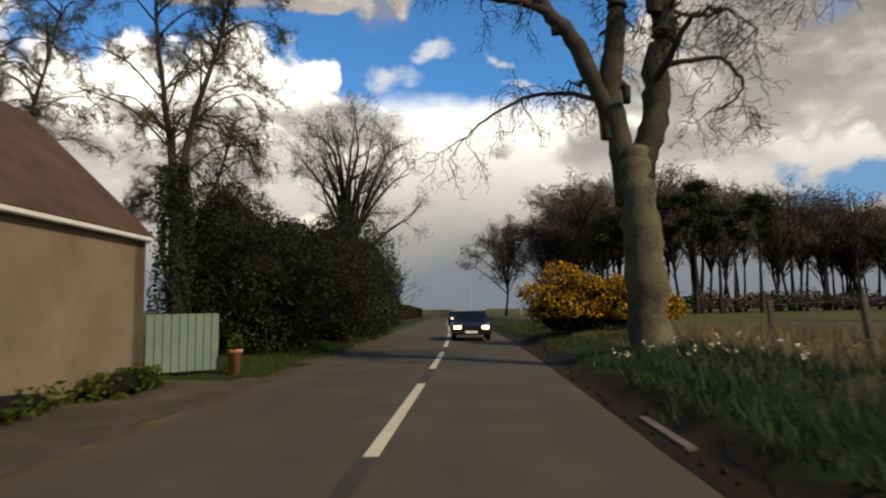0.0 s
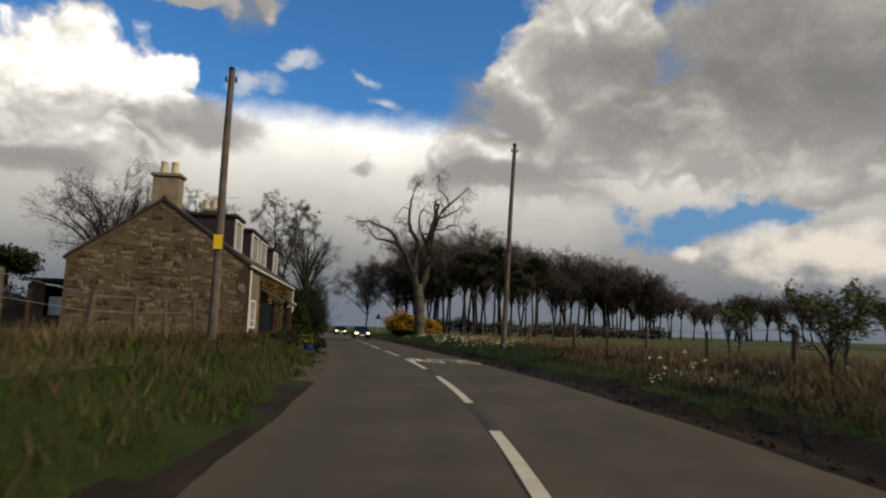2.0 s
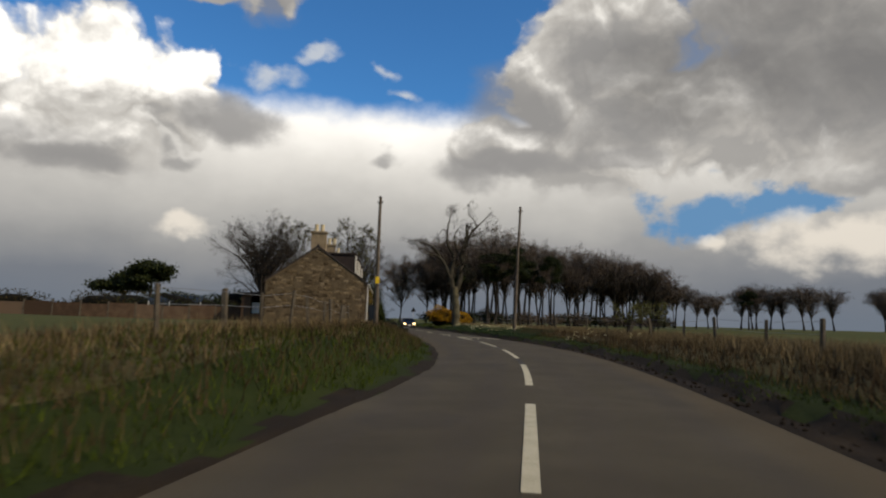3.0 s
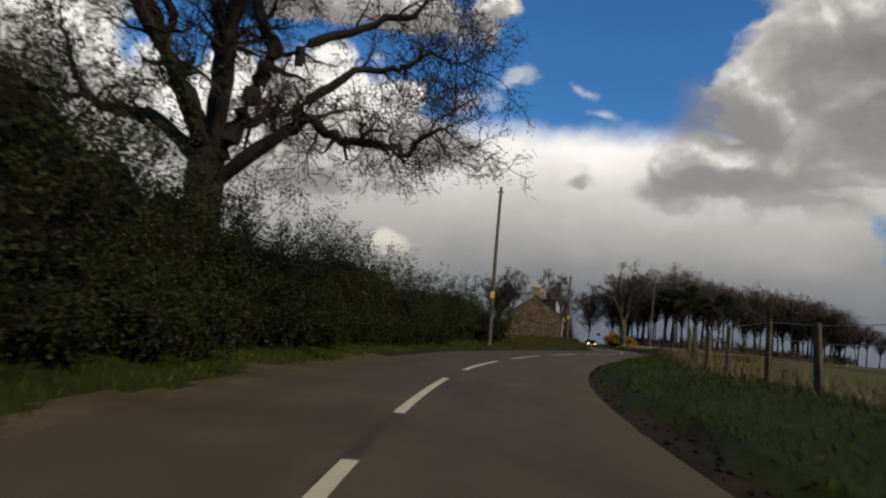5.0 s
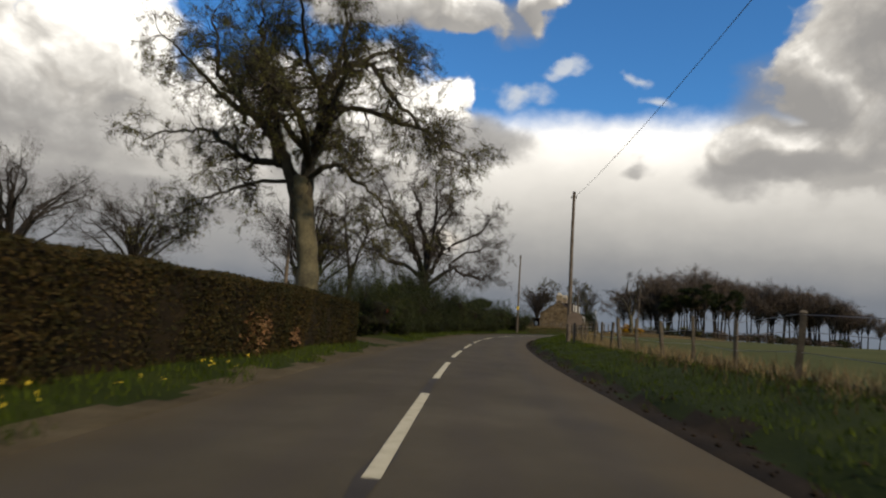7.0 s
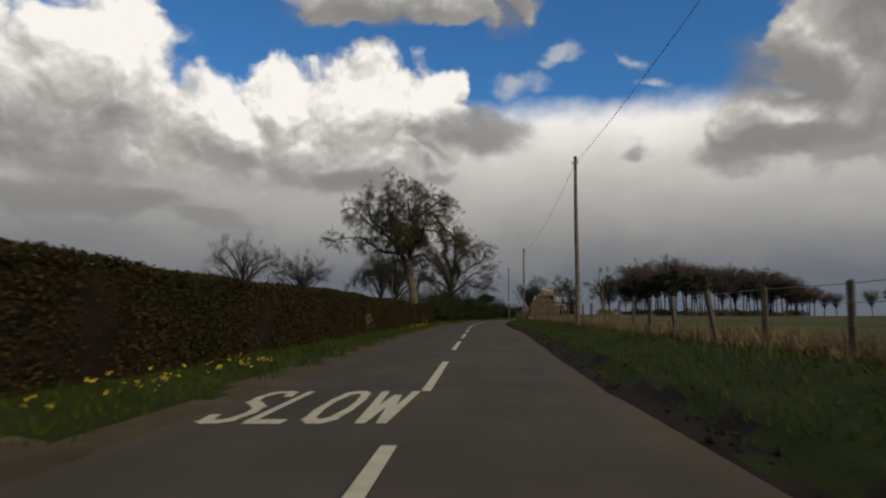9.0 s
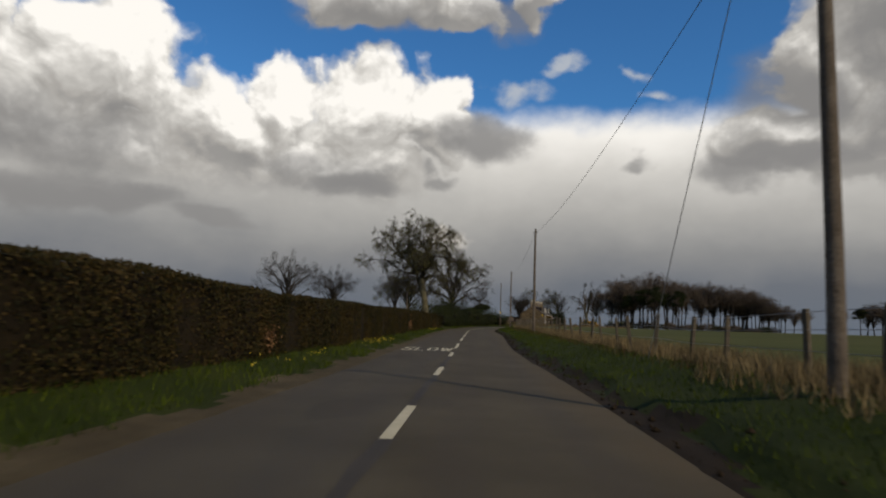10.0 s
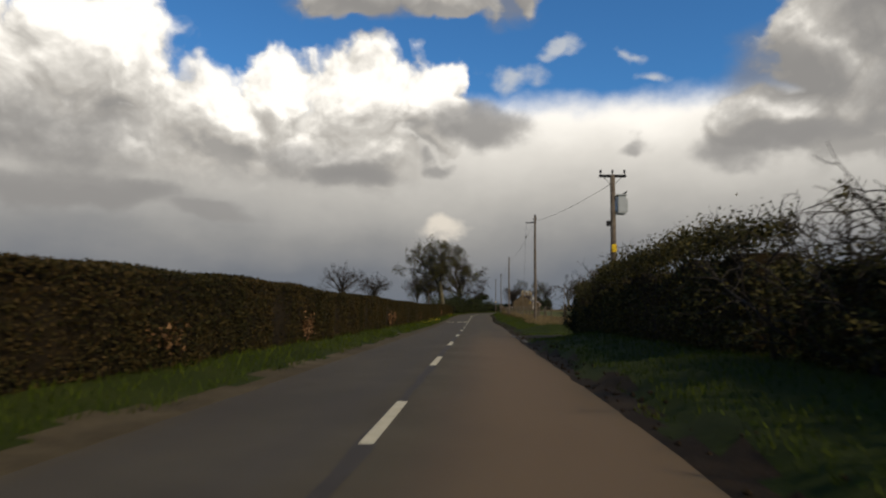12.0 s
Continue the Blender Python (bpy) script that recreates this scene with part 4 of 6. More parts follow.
# birches and a broad tree beyond the outbuilding
def birch_limbs(seed, h):
    """A short bole forking into two upright stems, with rising side branches that droop at their tips."""
    rng = np.random.default_rng(seed)
    fork = 0.40 * h
    limbs = [([(0, 0, -0.3), (0.05, 0, fork * 0.5), (0.0, 0, fork), (0.0, 0, fork + 0.5)], 0.21, 0.15)]
    stems = [[(0.0, 0, fork - 0.3), (-0.35, 0.1, h * 0.55), (-0.75, 0.1, h * 0.78), (-0.8, 0.0, h)], [(0.05, 0, fork - 0.3), (0.5, -0.1, h * 0.55), (1.1, 0.2, h * 0.75), (1.55, 0.3, h * 0.95)]]
    limbs += [(q, 0.12, 0.02) for q in stems]
    for i in range(36):
        q = np.array(stems[i % 2])
        f = rng.uniform(0.05, 0.97) * 3
        k = min(int(f), 2)
        x, y, z = q[k] + (q[k + 1] - q[k]) * (f - k)
        a, ln = rng.uniform(0, 6.28), (1.05 - 0.22 * f) * rng.uniform(1.7, 3.2)
        limbs.append(([(x, y, z), (x + 0.45 * ln * math.cos(a), y + 0.45 * ln * math.sin(a), z + 0.42 * ln), (x + 0.8 * ln * math.cos(a), y + 0.8 * ln * math.sin(a), z + 0.5 * ln), (x + ln * math.cos(a), y + ln * math.sin(a), z + 0.40 * ln)], 0.032, 0.008))
    return limbs


LIGHT = [(2.2, 0.9, 0.7, 0.2, -0.04, 0.6), (2.6, 0.5, 0.6, 0.22, -0.1, 0.7)]
for (x, y, h, s) in [(-8.6, 17.0, 11.8, 21), (-16.0, 20.0, 12.2, 22), (-17.6, -97.0, 9.0, 23), (-11.5, 24.0, 9.0, 24)]:
    tree("birch", (x, y, 0.1), s, birch_limbs(s, h), "slender birch with sparse spring buds behind the wall line" if y > 0 else "slender birch among the hedgerow shrubs", "dark_bark", "bud", 22000, 0.028, levels=LIGHT, group="birches", slivers=16000, sliver=0.12)
for (x, y, h, r, sp, s, lab) in [(-7.4, 33.0, 10.6, 0.30, 3.5, 31, "twiggy bare tree over the evergreen bushes"), (-39, -105, 9.8, 0.3, 5.4, 32, "bare spreading tree out in the field"), (-33, -100, 7.6, 0.26, 4.4, 33, "bare spreading tree out in the field"), (-26, -88, 8.0, 0.25, 3.6, 34, "bare hedgerow tree behind the drive"), (-20, -98, 8.5, 0.26, 3.8, 35, "bare hedgerow tree behind the drive"), (-16, -2, 8.5, 0.25, 3.5, 36, "bare tree in the garden behind the cottages"), (-17, 8, 8.0, 0.25, 3.5, 37, "bare tree in the garden behind the cottages")]:
    tree("bare_tree", (x, y, float(land(x, y))), s, bare_limbs(s, h, r, h * 0.2, sp, 18), lab, "dark_bark", levels=TWIGGY, group="bare trees", slivers=10000, sliver=0.2)

def ivy_sleeve(thing, high, r, n, seed):
    r_ = np.random.default_rng(seed)
    z, a = r_.uniform(0, high, n), r_.uniform(0, 6.28, n)
    rr = r * (1.15 - 0.35 * z / high) * (1 + 0.25 * np.sin(3 * a + 2 * z)) * np.sqrt(r_.uniform(0.5, 1.2, n))
    v, f = leaf_quads(r_, np.stack([rr * np.cos(a), rr * np.sin(a), z], 1), 0.05)
    link_mesh("ivy_sleeve", v, f, "dark_leaf", thing, label="dark ivy clothing the trunk")


ivy_sleeve([o for o in bpy.data.objects if o.name == "birch"][0], 5.2, 0.46, 7000, 19)

# ---- the wood beyond the field ----
wood_kinds = []
for s, h, clear, sp, many in [(41, 20, 9.6, 7.0, 3400), (42, 19, 7.0, 7.6, 3400), (43, 21, 8.4, 7.2, 3400), (44, 18.5, 5.4, 7.4, 3400), (45, 15, 4.0, 5.6, 3600), (46, 20, 3.4, 9.0, 12000)]:
    lab = "tall bare beech in the far wood" if s < 45 else "bare tree of the distant shelter belt" if s == 45 else "wide-crowned bare beech at the end of the wood"
    wood_kinds.append(tree("wood_tree", (0, 0, 0), s, bare_limbs(s, h, 0.30, clear, sp, 22, dome=1.0, lean=0.9), lab, "dark_bark", levels=[(1.3, 1.8, 0.9, 0.28, 0.03, 0.5)], group="wood trees", sides=6, rmin=0.022, slivers=many, sliver=0.55))


def pine(name, seed, h, at=None):
    rng = np.random.default_rng(seed)
    limbs = [([(0, 0, -0.3), (0.1, 0.1, h * 0.5), (0.2, 0, h * 0.95)], 0.28, 0.06)]
    cents = []
    for i in range(12):
        z, a = h * rng.uniform(0.62, 0.95), rng.uniform(0, 6.28)
        ln = rng.uniform(1.2, 2.9) * (1.25 - z / h) * 2.2
        limbs.append(([(0.1, 0, z - 0.6), (ln * 0.5 * math.cos(a), ln * 0.5 * math.sin(a), z), (ln * math.cos(a), ln * math.sin(a), z + 0.3)], 0.07, 0.02))
        cents.append((ln * 0.8 * math.cos(a), ln * 0.8 * math.sin(a), z + 0.3, 1.0))
    cents.append((0.2, 0, h * 0.95, 1.3))
    t = tree(name, at, seed, limbs, "dark-crowned pine among the bare trees", "dark_bark", levels=[(2.0, 0.6, 0.8, 0.2, 0.0, 0.6)], group="pines")
    c = np.concatenate([np.array(c[:3]) + rng.normal(0, 0.42, (560, 3)) * np.array([1.3, 1.3, 0.7]) * c[3] for c in cents])
    v, f = leaf_quads(rng, c, 0.17)
    link_mesh("needles", v, f, "dark_leaf", t)
    return t


def plant(kind, x, y, s, wide=1.0, fresh=True):
    ob = copy_thing(wood_kinds[kind], Matrix.Identity(4)) if fresh else wood_kinds[kind]
    ob.matrix_world = Matrix.Translation((x, y, float(land(x, y)))) @ pose(0, 0, 0, 0, 0, rng.uniform(0, 360)) @ Matrix.Diagonal((s * wide, s * wide, s, 1))


rng = np.random.default_rng(77)
for k in range(4):
    plant(k, 14 + 5 * k, 101 + k, 1.0, fresh=False)
for i in range(64):
    u = rng.uniform(0, 1) if i < 50 else rng.uniform(0.5, 1.03)
    depth = rng.uniform(0, 1) ** 1.3
    plant(i % 4, 12 + 72 * u + rng.normal(0, 1.2), 103 + 17 * u + depth * 24, float(np.interp(u, [0, 0.5, 0.68, 0.9, 1.03], [1.06, 1.06, 0.95, 0.68, 0.52])) * (1 + rng.normal(0, 0.08)), 0.9 + 0.25 * rng.uniform() + 0.5 * max(0, u - 0.5))
plant(5, 2.2, 119, 0.86, 1.1, fresh=False)
plant(5, 9.4, 119, 0.93, 0.9)
plant(5, 12.5, 126, 1.0, 0.9)
for x, y, sc in ((88, 120, 0.60), (94, 124, 0.58)):
    plant(4, x, y, sc * 1.1, 1.25)
plant(4, 120, 165, 0.8, fresh=False)
for i in range(32):
    u = rng.uniform(0, 1)
    plant(4, 132 + 190 * u, 150 - 40 * u + rng.uniform(0, 30), 0.92 + rng.normal(0, 0.07), 1.25)
for i, (x, y, h) in enumerate([(22, 95, 17), (28, 92.7, 18.5), (17, 99, 15), (33, 98, 16), (38, 96, 17), (25, 99, 18), (124, 152, 13)]):
    pine("pine", 60 + i, h, (x, y, float(land(x, y))))


# ---- hedges and bushes ----
def clipped_hedge(name, y0, y1, d, width, top, mat, label, seed, leaf=0.055, per=300, wild=0.0, end_round=0.6, facing=0, shoots=0, core_top=0.985, core_mat="hedge_core"):
    rng = np.random.default_rng(seed)
    L = y1 - y0
    girth = 2 * top + width
    if facing == 1:
        lo, hi = 0.0, top + width
    elif facing == -1:
        lo, hi = top, girth
    else:
        lo, hi = 0.0, girth
    n = int(L * (hi - lo) * per)
    y = rng.uniform(y0, y1, n)
    u = rng.uniform(lo, hi, n)
    hgt = top * (1 + 0.03 * np.sin(y * 0.35) + 0.02 * np.sin(y * 1.3))
    inner = np.abs(rng.normal(0, 0.07 + wild * 0.12, n)) * np.where(rng.uniform(0, 1, n) < 0.15, -0.3 - 0.7 * wild, 1.0)
    bulge = 0.10 * np.sin(y * 0.8 + 1.5 * np.sin(y * 0.23)) + 0.05 * np.sin(y * 2.7)
    half = width / 2 + bulge
    side = np.where(u < top, 1, np.where(u > top + width, -1, 0))
    z = np.where(side == 1, u / top * hgt, np.where(side == -1, (girth - u) / top * hgt, hgt - inner))
    off = np.where(side != 0, side * (half * (0.95 + 0.05 * np.minimum(1, z / 0.8)) - inner), (u - top - width / 2))
    tipend = np.minimum(y - y0, y1 - y)
    off *= np.where(tipend < end_round, np.sqrt(np.clip(tipend / end_round, 0.05, 1)), 1)
    x, yy = beside(y, d + off)
    zz = land(x, yy) + z + wild * np.abs(rng.normal(0, 0.18, n)) * (z > 0.7 * hgt)
    gaps = lumps(y * 1.3, z * 3.0 + off) + rng.normal(0, 0.35, n)
    keep = gaps > (-0.75 if wild else -1.0 + 0.6 * np.clip(1 - z / (0.6 * top), 0, 1))
    v, f = leaf_quads(rng, np.stack([x, yy, zz], 1)[keep], leaf)
    thing = empty(name, Matrix.Identity(4), label, "hedge")
    link_mesh("foliage", v, f, mat, thing)
    # solid dark body along the hedge, its colour standing in for inner shade
    ys = rows_between(y0 + 0.25, y1 - 0.25 - 0.9 * (wild > 0), 0.7)
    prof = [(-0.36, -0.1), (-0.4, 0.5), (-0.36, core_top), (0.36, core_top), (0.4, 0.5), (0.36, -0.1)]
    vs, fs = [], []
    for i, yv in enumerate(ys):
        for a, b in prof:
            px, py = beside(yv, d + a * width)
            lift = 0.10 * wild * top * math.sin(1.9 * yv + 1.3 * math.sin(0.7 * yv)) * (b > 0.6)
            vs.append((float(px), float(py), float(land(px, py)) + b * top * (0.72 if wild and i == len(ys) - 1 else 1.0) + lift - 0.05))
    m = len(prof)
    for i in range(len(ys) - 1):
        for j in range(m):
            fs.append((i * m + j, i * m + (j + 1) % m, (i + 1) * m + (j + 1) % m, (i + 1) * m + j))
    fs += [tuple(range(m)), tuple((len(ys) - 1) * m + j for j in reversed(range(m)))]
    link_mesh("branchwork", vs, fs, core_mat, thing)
    if shoots:
        lines = []
        for _ in range(shoots):
            yv = rng.uniform(y0 + 0.3, y1 - 0.3)
            px, py = beside(yv, d + rng.uniform(-0.5, 0.5) * width)
            z0 = float(land(px, py)) + top * rng.uniform(0.3, 0.95)
            q = bent(rng, (float(px), float(py), z0), (rng.normal(0, 0.4), rng.normal(0, 0.4), 1.0), rng.uniform(0.5, 1.1), 5, 0.22, 0.0)
            lines.append((q, np.linspace(0.02, 0.006, len(q))))
        lines += sprout(rng, lines, 4.0, 0.4, 0.8, 0.25, 0.0, 0.6)
        v, f = poly_tubes(lines, 3)
        link_mesh("shootwork", v, f, "twig", thing)
    return thing


def bush(name, at, size, mat, label, seed, n, leaf=0.06, stems=True, category="bush", group="", hollow=0.55, extra=None, core=True):
    rng = np.random.default_rng(seed)
    a = rng.normal(0, 1, (n, 3))
    a /= np.linalg.norm(a, axis=1)[:, None]
    r = np.maximum(rng.uniform(hollow, 1.0, n), rng.uniform(hollow, 1.0, n))
    lump = 1 + 0.16 * np.sin(3.1 * a[:, 0] + seed) * np.sin(2.7 * a[:, 1] + 2) + 0.12 * np.sin(6.3 * a[:, 2] + 4.1 * a[:, 0] + seed) + 0.08 * np.sin(11 * a[:, 1] + 7 * a[:, 2])
    p = a * (r * lump)[:, None] * np.array(size)
    keep = (p[:, 2] > -size[2] * 0.75) & (np.sin(p[:, 0] * 3.1 + seed) * np.sin(p[:, 1] * 2.9) * np.sin(p[:, 2] * 3.7 + 1) + rng.normal(0, 0.25, n) > -0.42)
    p = p[keep] + np.array([0, 0, size[2] * 0.72])
    thing = empty(name, Matrix.Translation(at), label, category, group)
    k = int(len(p) * (0.3 if extra else 1.0))
    v, f = leaf_quads(rng, p[:k], leaf)
    link_mesh("foliage", v, f, mat, thing)
    if extra:
        q = p[k:]
        q = q[q[:, 2] > size[2] * 0.35]
        v, f = leaf_quads(rng, q * 1.03, leaf)
        link_mesh("blossom", v, f, extra, thing)
    # near-black lump: paints the inner shade and stops light leaking through
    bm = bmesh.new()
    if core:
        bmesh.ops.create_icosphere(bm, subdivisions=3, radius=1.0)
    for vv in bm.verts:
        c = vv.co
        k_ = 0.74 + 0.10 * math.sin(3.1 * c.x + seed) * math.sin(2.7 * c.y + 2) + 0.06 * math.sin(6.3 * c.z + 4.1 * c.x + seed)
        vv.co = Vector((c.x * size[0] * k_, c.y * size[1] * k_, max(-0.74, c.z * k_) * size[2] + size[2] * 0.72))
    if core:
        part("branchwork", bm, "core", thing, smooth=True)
    else:
        bm.free()
    if stems:
        lines = []
        for _ in range(26):
            e = rng.normal(0, 1, 3)
            e[2] = abs(e[2]) + 0.4
            e /= np.linalg.norm(e)
            q = bent(rng, (rng.normal(0, 0.2), rng.normal(0, 0.2), -0.2), e, size[2] * 1.6 * min(1, np.linalg.norm(e * np.array(size)) / size[2]), 6, 0.13, 0.03)
            lines.append((q, np.linspace(0.035, 0.008, len(q))))
        lines += sprout(rng, lines, 1.0, 0.8, 0.7, 0.2, 0.03, 0.6)
        v, f = poly_tubes(lines, 3)
        link_mesh("stemwork", v, f, "twig", thing)
    return thing


clipped_hedge("beech_hedge", -262, -112.0, -4.9, 1.2, 1.68, "hedge_leaf", "long clipped brown beech hedge along the road", 101, leaf=0.034, per=640, facing=1)
clipped_hedge("thorn_hedge", -234.5, -214.6, 6.3, 1.4, 2.3, "thorn_leaf", "tall ragged dark thorn hedge beside the gateway", 102, leaf=0.045, per=480, wild=0.8, facing=-1, shoots=260, core_top=0.78)


def bare_thorn_hedge(y0, y1, d, high):
    """Old thorn stems grown into an open lattice, leafless above and leafy near the foot."""
    r_ = np.random.default_rng(104)
    thing = empty("bare_thorn_hedge", Matrix.Identity(4), "old bare thorn hedge, an open lattice of dark crooked stems", "hedge")
    stems = []
    for _ in range(int((y1 - y0) * 6.5)):
        px, py = beside(r_.uniform(y0, y1), d + r_.uniform(-0.6, 0.5))
        q = bent(r_, (float(px), float(py), float(land(px, py)) - 0.1), (r_.normal(0, 0.3), r_.normal(0, 0.3), 1.0), high * r_.uniform(0.7, 1.1), 8, 0.22, 0.04)
        stems.append((q, np.linspace(r_.uniform(0.022, 0.042), 0.012, len(q))))
    boughs = sprout(r_, stems, 2.6, 0.9, 1.0, 0.35, 0.03, 0.6, n=4, t0=0.15, rmin=0.010)
    spurs = sprout(r_, boughs, 2.6, 0.35, 0.9, 0.3, 0.04, 0.7, n=2, rmin=0.006)
    for name, lines, around in (("stemwork", stems, 6), ("boughwork", boughs, 4), ("spurwork", spurs, 3)):
        v, f = poly_tubes(lines, around)
        link_mesh(name, v, f, "dark_bark", thing)
    spots = np.concatenate([p for p, _ in spurs])
    low = spots[:, 2] - land(spots[:, 0], spots[:, 1])
    spots = spots[r_.uniform(0, 1, len(spots)) < np.clip(1.25 - low / (0.62 * high), 0.04, 1)]
    spots = spots[r_.integers(0, len(spots), 30000)] + r_.normal(0, 0.06, (30000, 3))
    v, f = leaf_quads(r_, spots, 0.04)
    link_mesh("foliage", v, f, "thorn_leaf", thing)


bare_thorn_hedge(-262, -234.3, 6.3, 2.1)
clipped_hedge("thorn_underhedge", -262, -234.8, 6.35, 1.3, 1.35, "thorn_leaf", "dense dark foot of the old thorn hedge", 105, leaf=0.045, per=330, wild=0.8, facing=-1)
clipped_hedge("far_hedge", 42, 150, -6.0, 1.3, 1.9, "hedge_leaf", "brown hedge along the road past the trees", 103, leaf=0.09, per=60)
bush("thorn_bush_clump", spot_at(-215.6, 6.5, -0.1), (1.25, 1.2, 1.45), "dark_leaf", "dense dark thorn bush at the end of the hedge", 106, 15000, 0.05, category="bush")
rng = np.random.default_rng(9)


def shrub(name, at, high, wide, mat, label, seed, stems=28, leaves=13000, leaf=0.036, group="", core=0.62):
    """Many crooked stems fanning up from one root, leafy along their side shoots, round a near-black core of painted
    shade.
    """
    rng = np.random.default_rng(seed)
    lines = []
    for i in range(stems):
        a, f = rng.uniform(0, 6.28), math.sqrt(rng.uniform(0, 1))
        ln = high * rng.uniform(0.62, 1.08) * (1.12 - 0.3 * f)
        d = np.array([math.cos(a) * f * wide / high, math.sin(a) * f * wide / high, 1.0])
        q = bent(rng, (math.cos(a) * f * wide * 0.4, math.sin(a) * f * wide * 0.4, -0.2), d, ln, 7, 0.12, 0.0)
        lines.append((q, np.linspace(0.03, 0.006, len(q))))
    side = sprout(rng, lines, 2.4, 0.75, 0.85, 0.25, 0.0, 0.6, n=2, t0=0.15)
    fine = sprout(rng, side, 1.6, 0.35, 0.8, 0.25, 0.0, 0.7, n=2)
    thing = empty(name, Matrix.Translation(at), label, "bush", group)
    v, f = poly_tubes(lines + side, 3)
    link_mesh("stemwork", v, f, "twig", thing)
    spots = np.concatenate([p for p, _ in side + fine])
    pick = spots[rng.integers(0, len(spots), leaves)] + rng.normal(0, 0.08, (leaves, 3))
    clump = lumps(pick[:, 0] * 2 + seed, pick[:, 2] * 2 + pick[:, 1]) + rng.normal(0, 0.3, leaves)
    pick = pick[(pick[:, 2] > 0.02) & (clump > -0.5)]
    v, f = leaf_quads(rng, pick, leaf)
    link_mesh("foliage", v, f, mat, thing)
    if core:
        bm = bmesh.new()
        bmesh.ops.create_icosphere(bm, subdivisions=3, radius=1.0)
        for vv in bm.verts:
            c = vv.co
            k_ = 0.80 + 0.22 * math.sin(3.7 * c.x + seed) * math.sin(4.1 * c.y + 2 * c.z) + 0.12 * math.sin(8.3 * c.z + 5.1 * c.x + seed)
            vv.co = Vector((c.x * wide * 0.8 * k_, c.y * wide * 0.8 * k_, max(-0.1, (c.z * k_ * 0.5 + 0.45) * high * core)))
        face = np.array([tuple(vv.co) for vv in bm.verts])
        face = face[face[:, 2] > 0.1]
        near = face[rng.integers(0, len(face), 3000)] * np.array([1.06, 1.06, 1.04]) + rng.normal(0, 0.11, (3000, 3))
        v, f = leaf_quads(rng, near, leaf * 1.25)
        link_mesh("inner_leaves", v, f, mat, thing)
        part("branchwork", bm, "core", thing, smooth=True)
    return thing


for i in range(23):
    y = -104.4 + 2.1 * i
    h = 3.1 + 0.9 * rng.uniform() - 0.8 * max(0, i - 13) / 9 + (1.1 if 4 < i < 10 else 0.0)
    p = spot_at(y + rng.uniform(-0.6, 0.6), -6.05 + rng.uniform(-0.5, 0.35), 0)
    shrub("hedgerow_bush", p, h, 1.7 + rng.uniform(0, 0.5), "dark_leaf" if i % 3 == 0 or 1 < i < 11 else "hedge_green", "overgrown twiggy hedgerow bush in young leaf", 200 + i, leaves=17000 if 3 < i < 11 else 9000, group="hedgerow bushes", core=0.55 if i < 3 else 0.8)
for i in range(20):
    y = -101.0 + 1.75 * i
    shrub("hedge_foot_bush", spot_at(y + rng.uniform(-0.4, 0.4), -4.75 + rng.uniform(-0.3, 0.15), 0), 1.25 + 0.5 * rng.uniform(), 0.95, "dark_leaf", "low dark ivy-grown bush at the foot of the hedgerow", 260 + i, stems=16, leaves=4200, leaf=0.034, group="hedge foot bushes", core=0.75)
for i, (y, d, h) in enumerate(((-105.2, -7.6, 3.4), (-103.0, -9.5, 4.2), (-99.0, -10.0, 4.4), (-94.5, -9.0, 4.3), (-90.0, -9.5, 4.0), (-75, -9.5, 3.4), (-70, -9.0, 3.2))):
    shrub("tall_shrub", spot_at(y, d, 0), h, 2.3, "hedge_green", "tall loose shrub standing behind the hedgerow", 240 + i, stems=22, leaves=8000, group="tall shrubs", core=0.4)
for i, (x, y, sx, sy, sz) in enumerate([(-7.6, 21.5, 2.2, 2.6, 2.7), (-7.0, 26.5, 2.4, 3.0, 3.2), (-6.8, 31.5, 2.2, 3.0, 3.0), (-7.2, 37, 2.2, 3.2, 2.6), (-9.8, 24, 2.6, 3, 3.6)]):
    bush("evergreen_bush", (x, y, 0.1), (sx, sy, sz), "dark_leaf", "dense dark evergreen bush beside the road", 300 + i, 22000, 0.06, group="evergreen bushes")
for i, (x, y, sx, sz) in enumerate([(3.2, 25.5, 2.0, 1.35), (5.2, 24.8, 1.4, 1.15)]):
    bush("gorse_bush", (x, y, 0.45), (sx, 1.8, sz), "dark_leaf", "gorse bush covered in yellow blossom", 330 + i, 16000, 0.06, group="gorse", extra="gorse")

rng = np.random.default_rng(12)
for i in range(30):
    x = 10 + 2.4 * i + rng.normal(0, 1)
    bush("wood_undergrowth", (x, 102 + 0.23 * (x - 12) + rng.uniform(0, 8), 0.8), (3.6, 2.5, rng.uniform(1.0, 1.9)), "hazed_twig" if i % 3 else "dark_leaf", "dark scrub under the trees of the wood", 500 + i, 800, 0.24, stems=False, group="wood undergrowth", core=False, hollow=0.2)


# dead leaves held in patches of the clipped hedge
rng = np.random.default_rng(15)
withered = []
for yc, zc, ry, rz, n in [(-124.5, 0.62, 0.8, 0.42, 420), (-121.5, 0.4, 0.4, 0.25, 90), (-207.0, 0.55, 0.7, 0.4, 160), (-205.0, 0.7, 0.6, 0.25, 120), (-187, 0.6, 0.9, 0.35, 120), (-152, 0.6, 0.8, 0.4, 140), (-226, 0.5, 0.8, 0.35, 120), (-235, 0.6, 0.6, 0.3, 100)]:
    y = yc + rng.normal(0, 0.5, n) * ry
    x, yy = beside(y, -4.27 + rng.normal(0, 0.04, n))
    withered.append(np.stack([x, yy, land(x, yy) + zc + rng.normal(0, 0.5, n) * rz], 1))
v, f = leaf_quads(rng, np.concatenate(withered), 0.055)
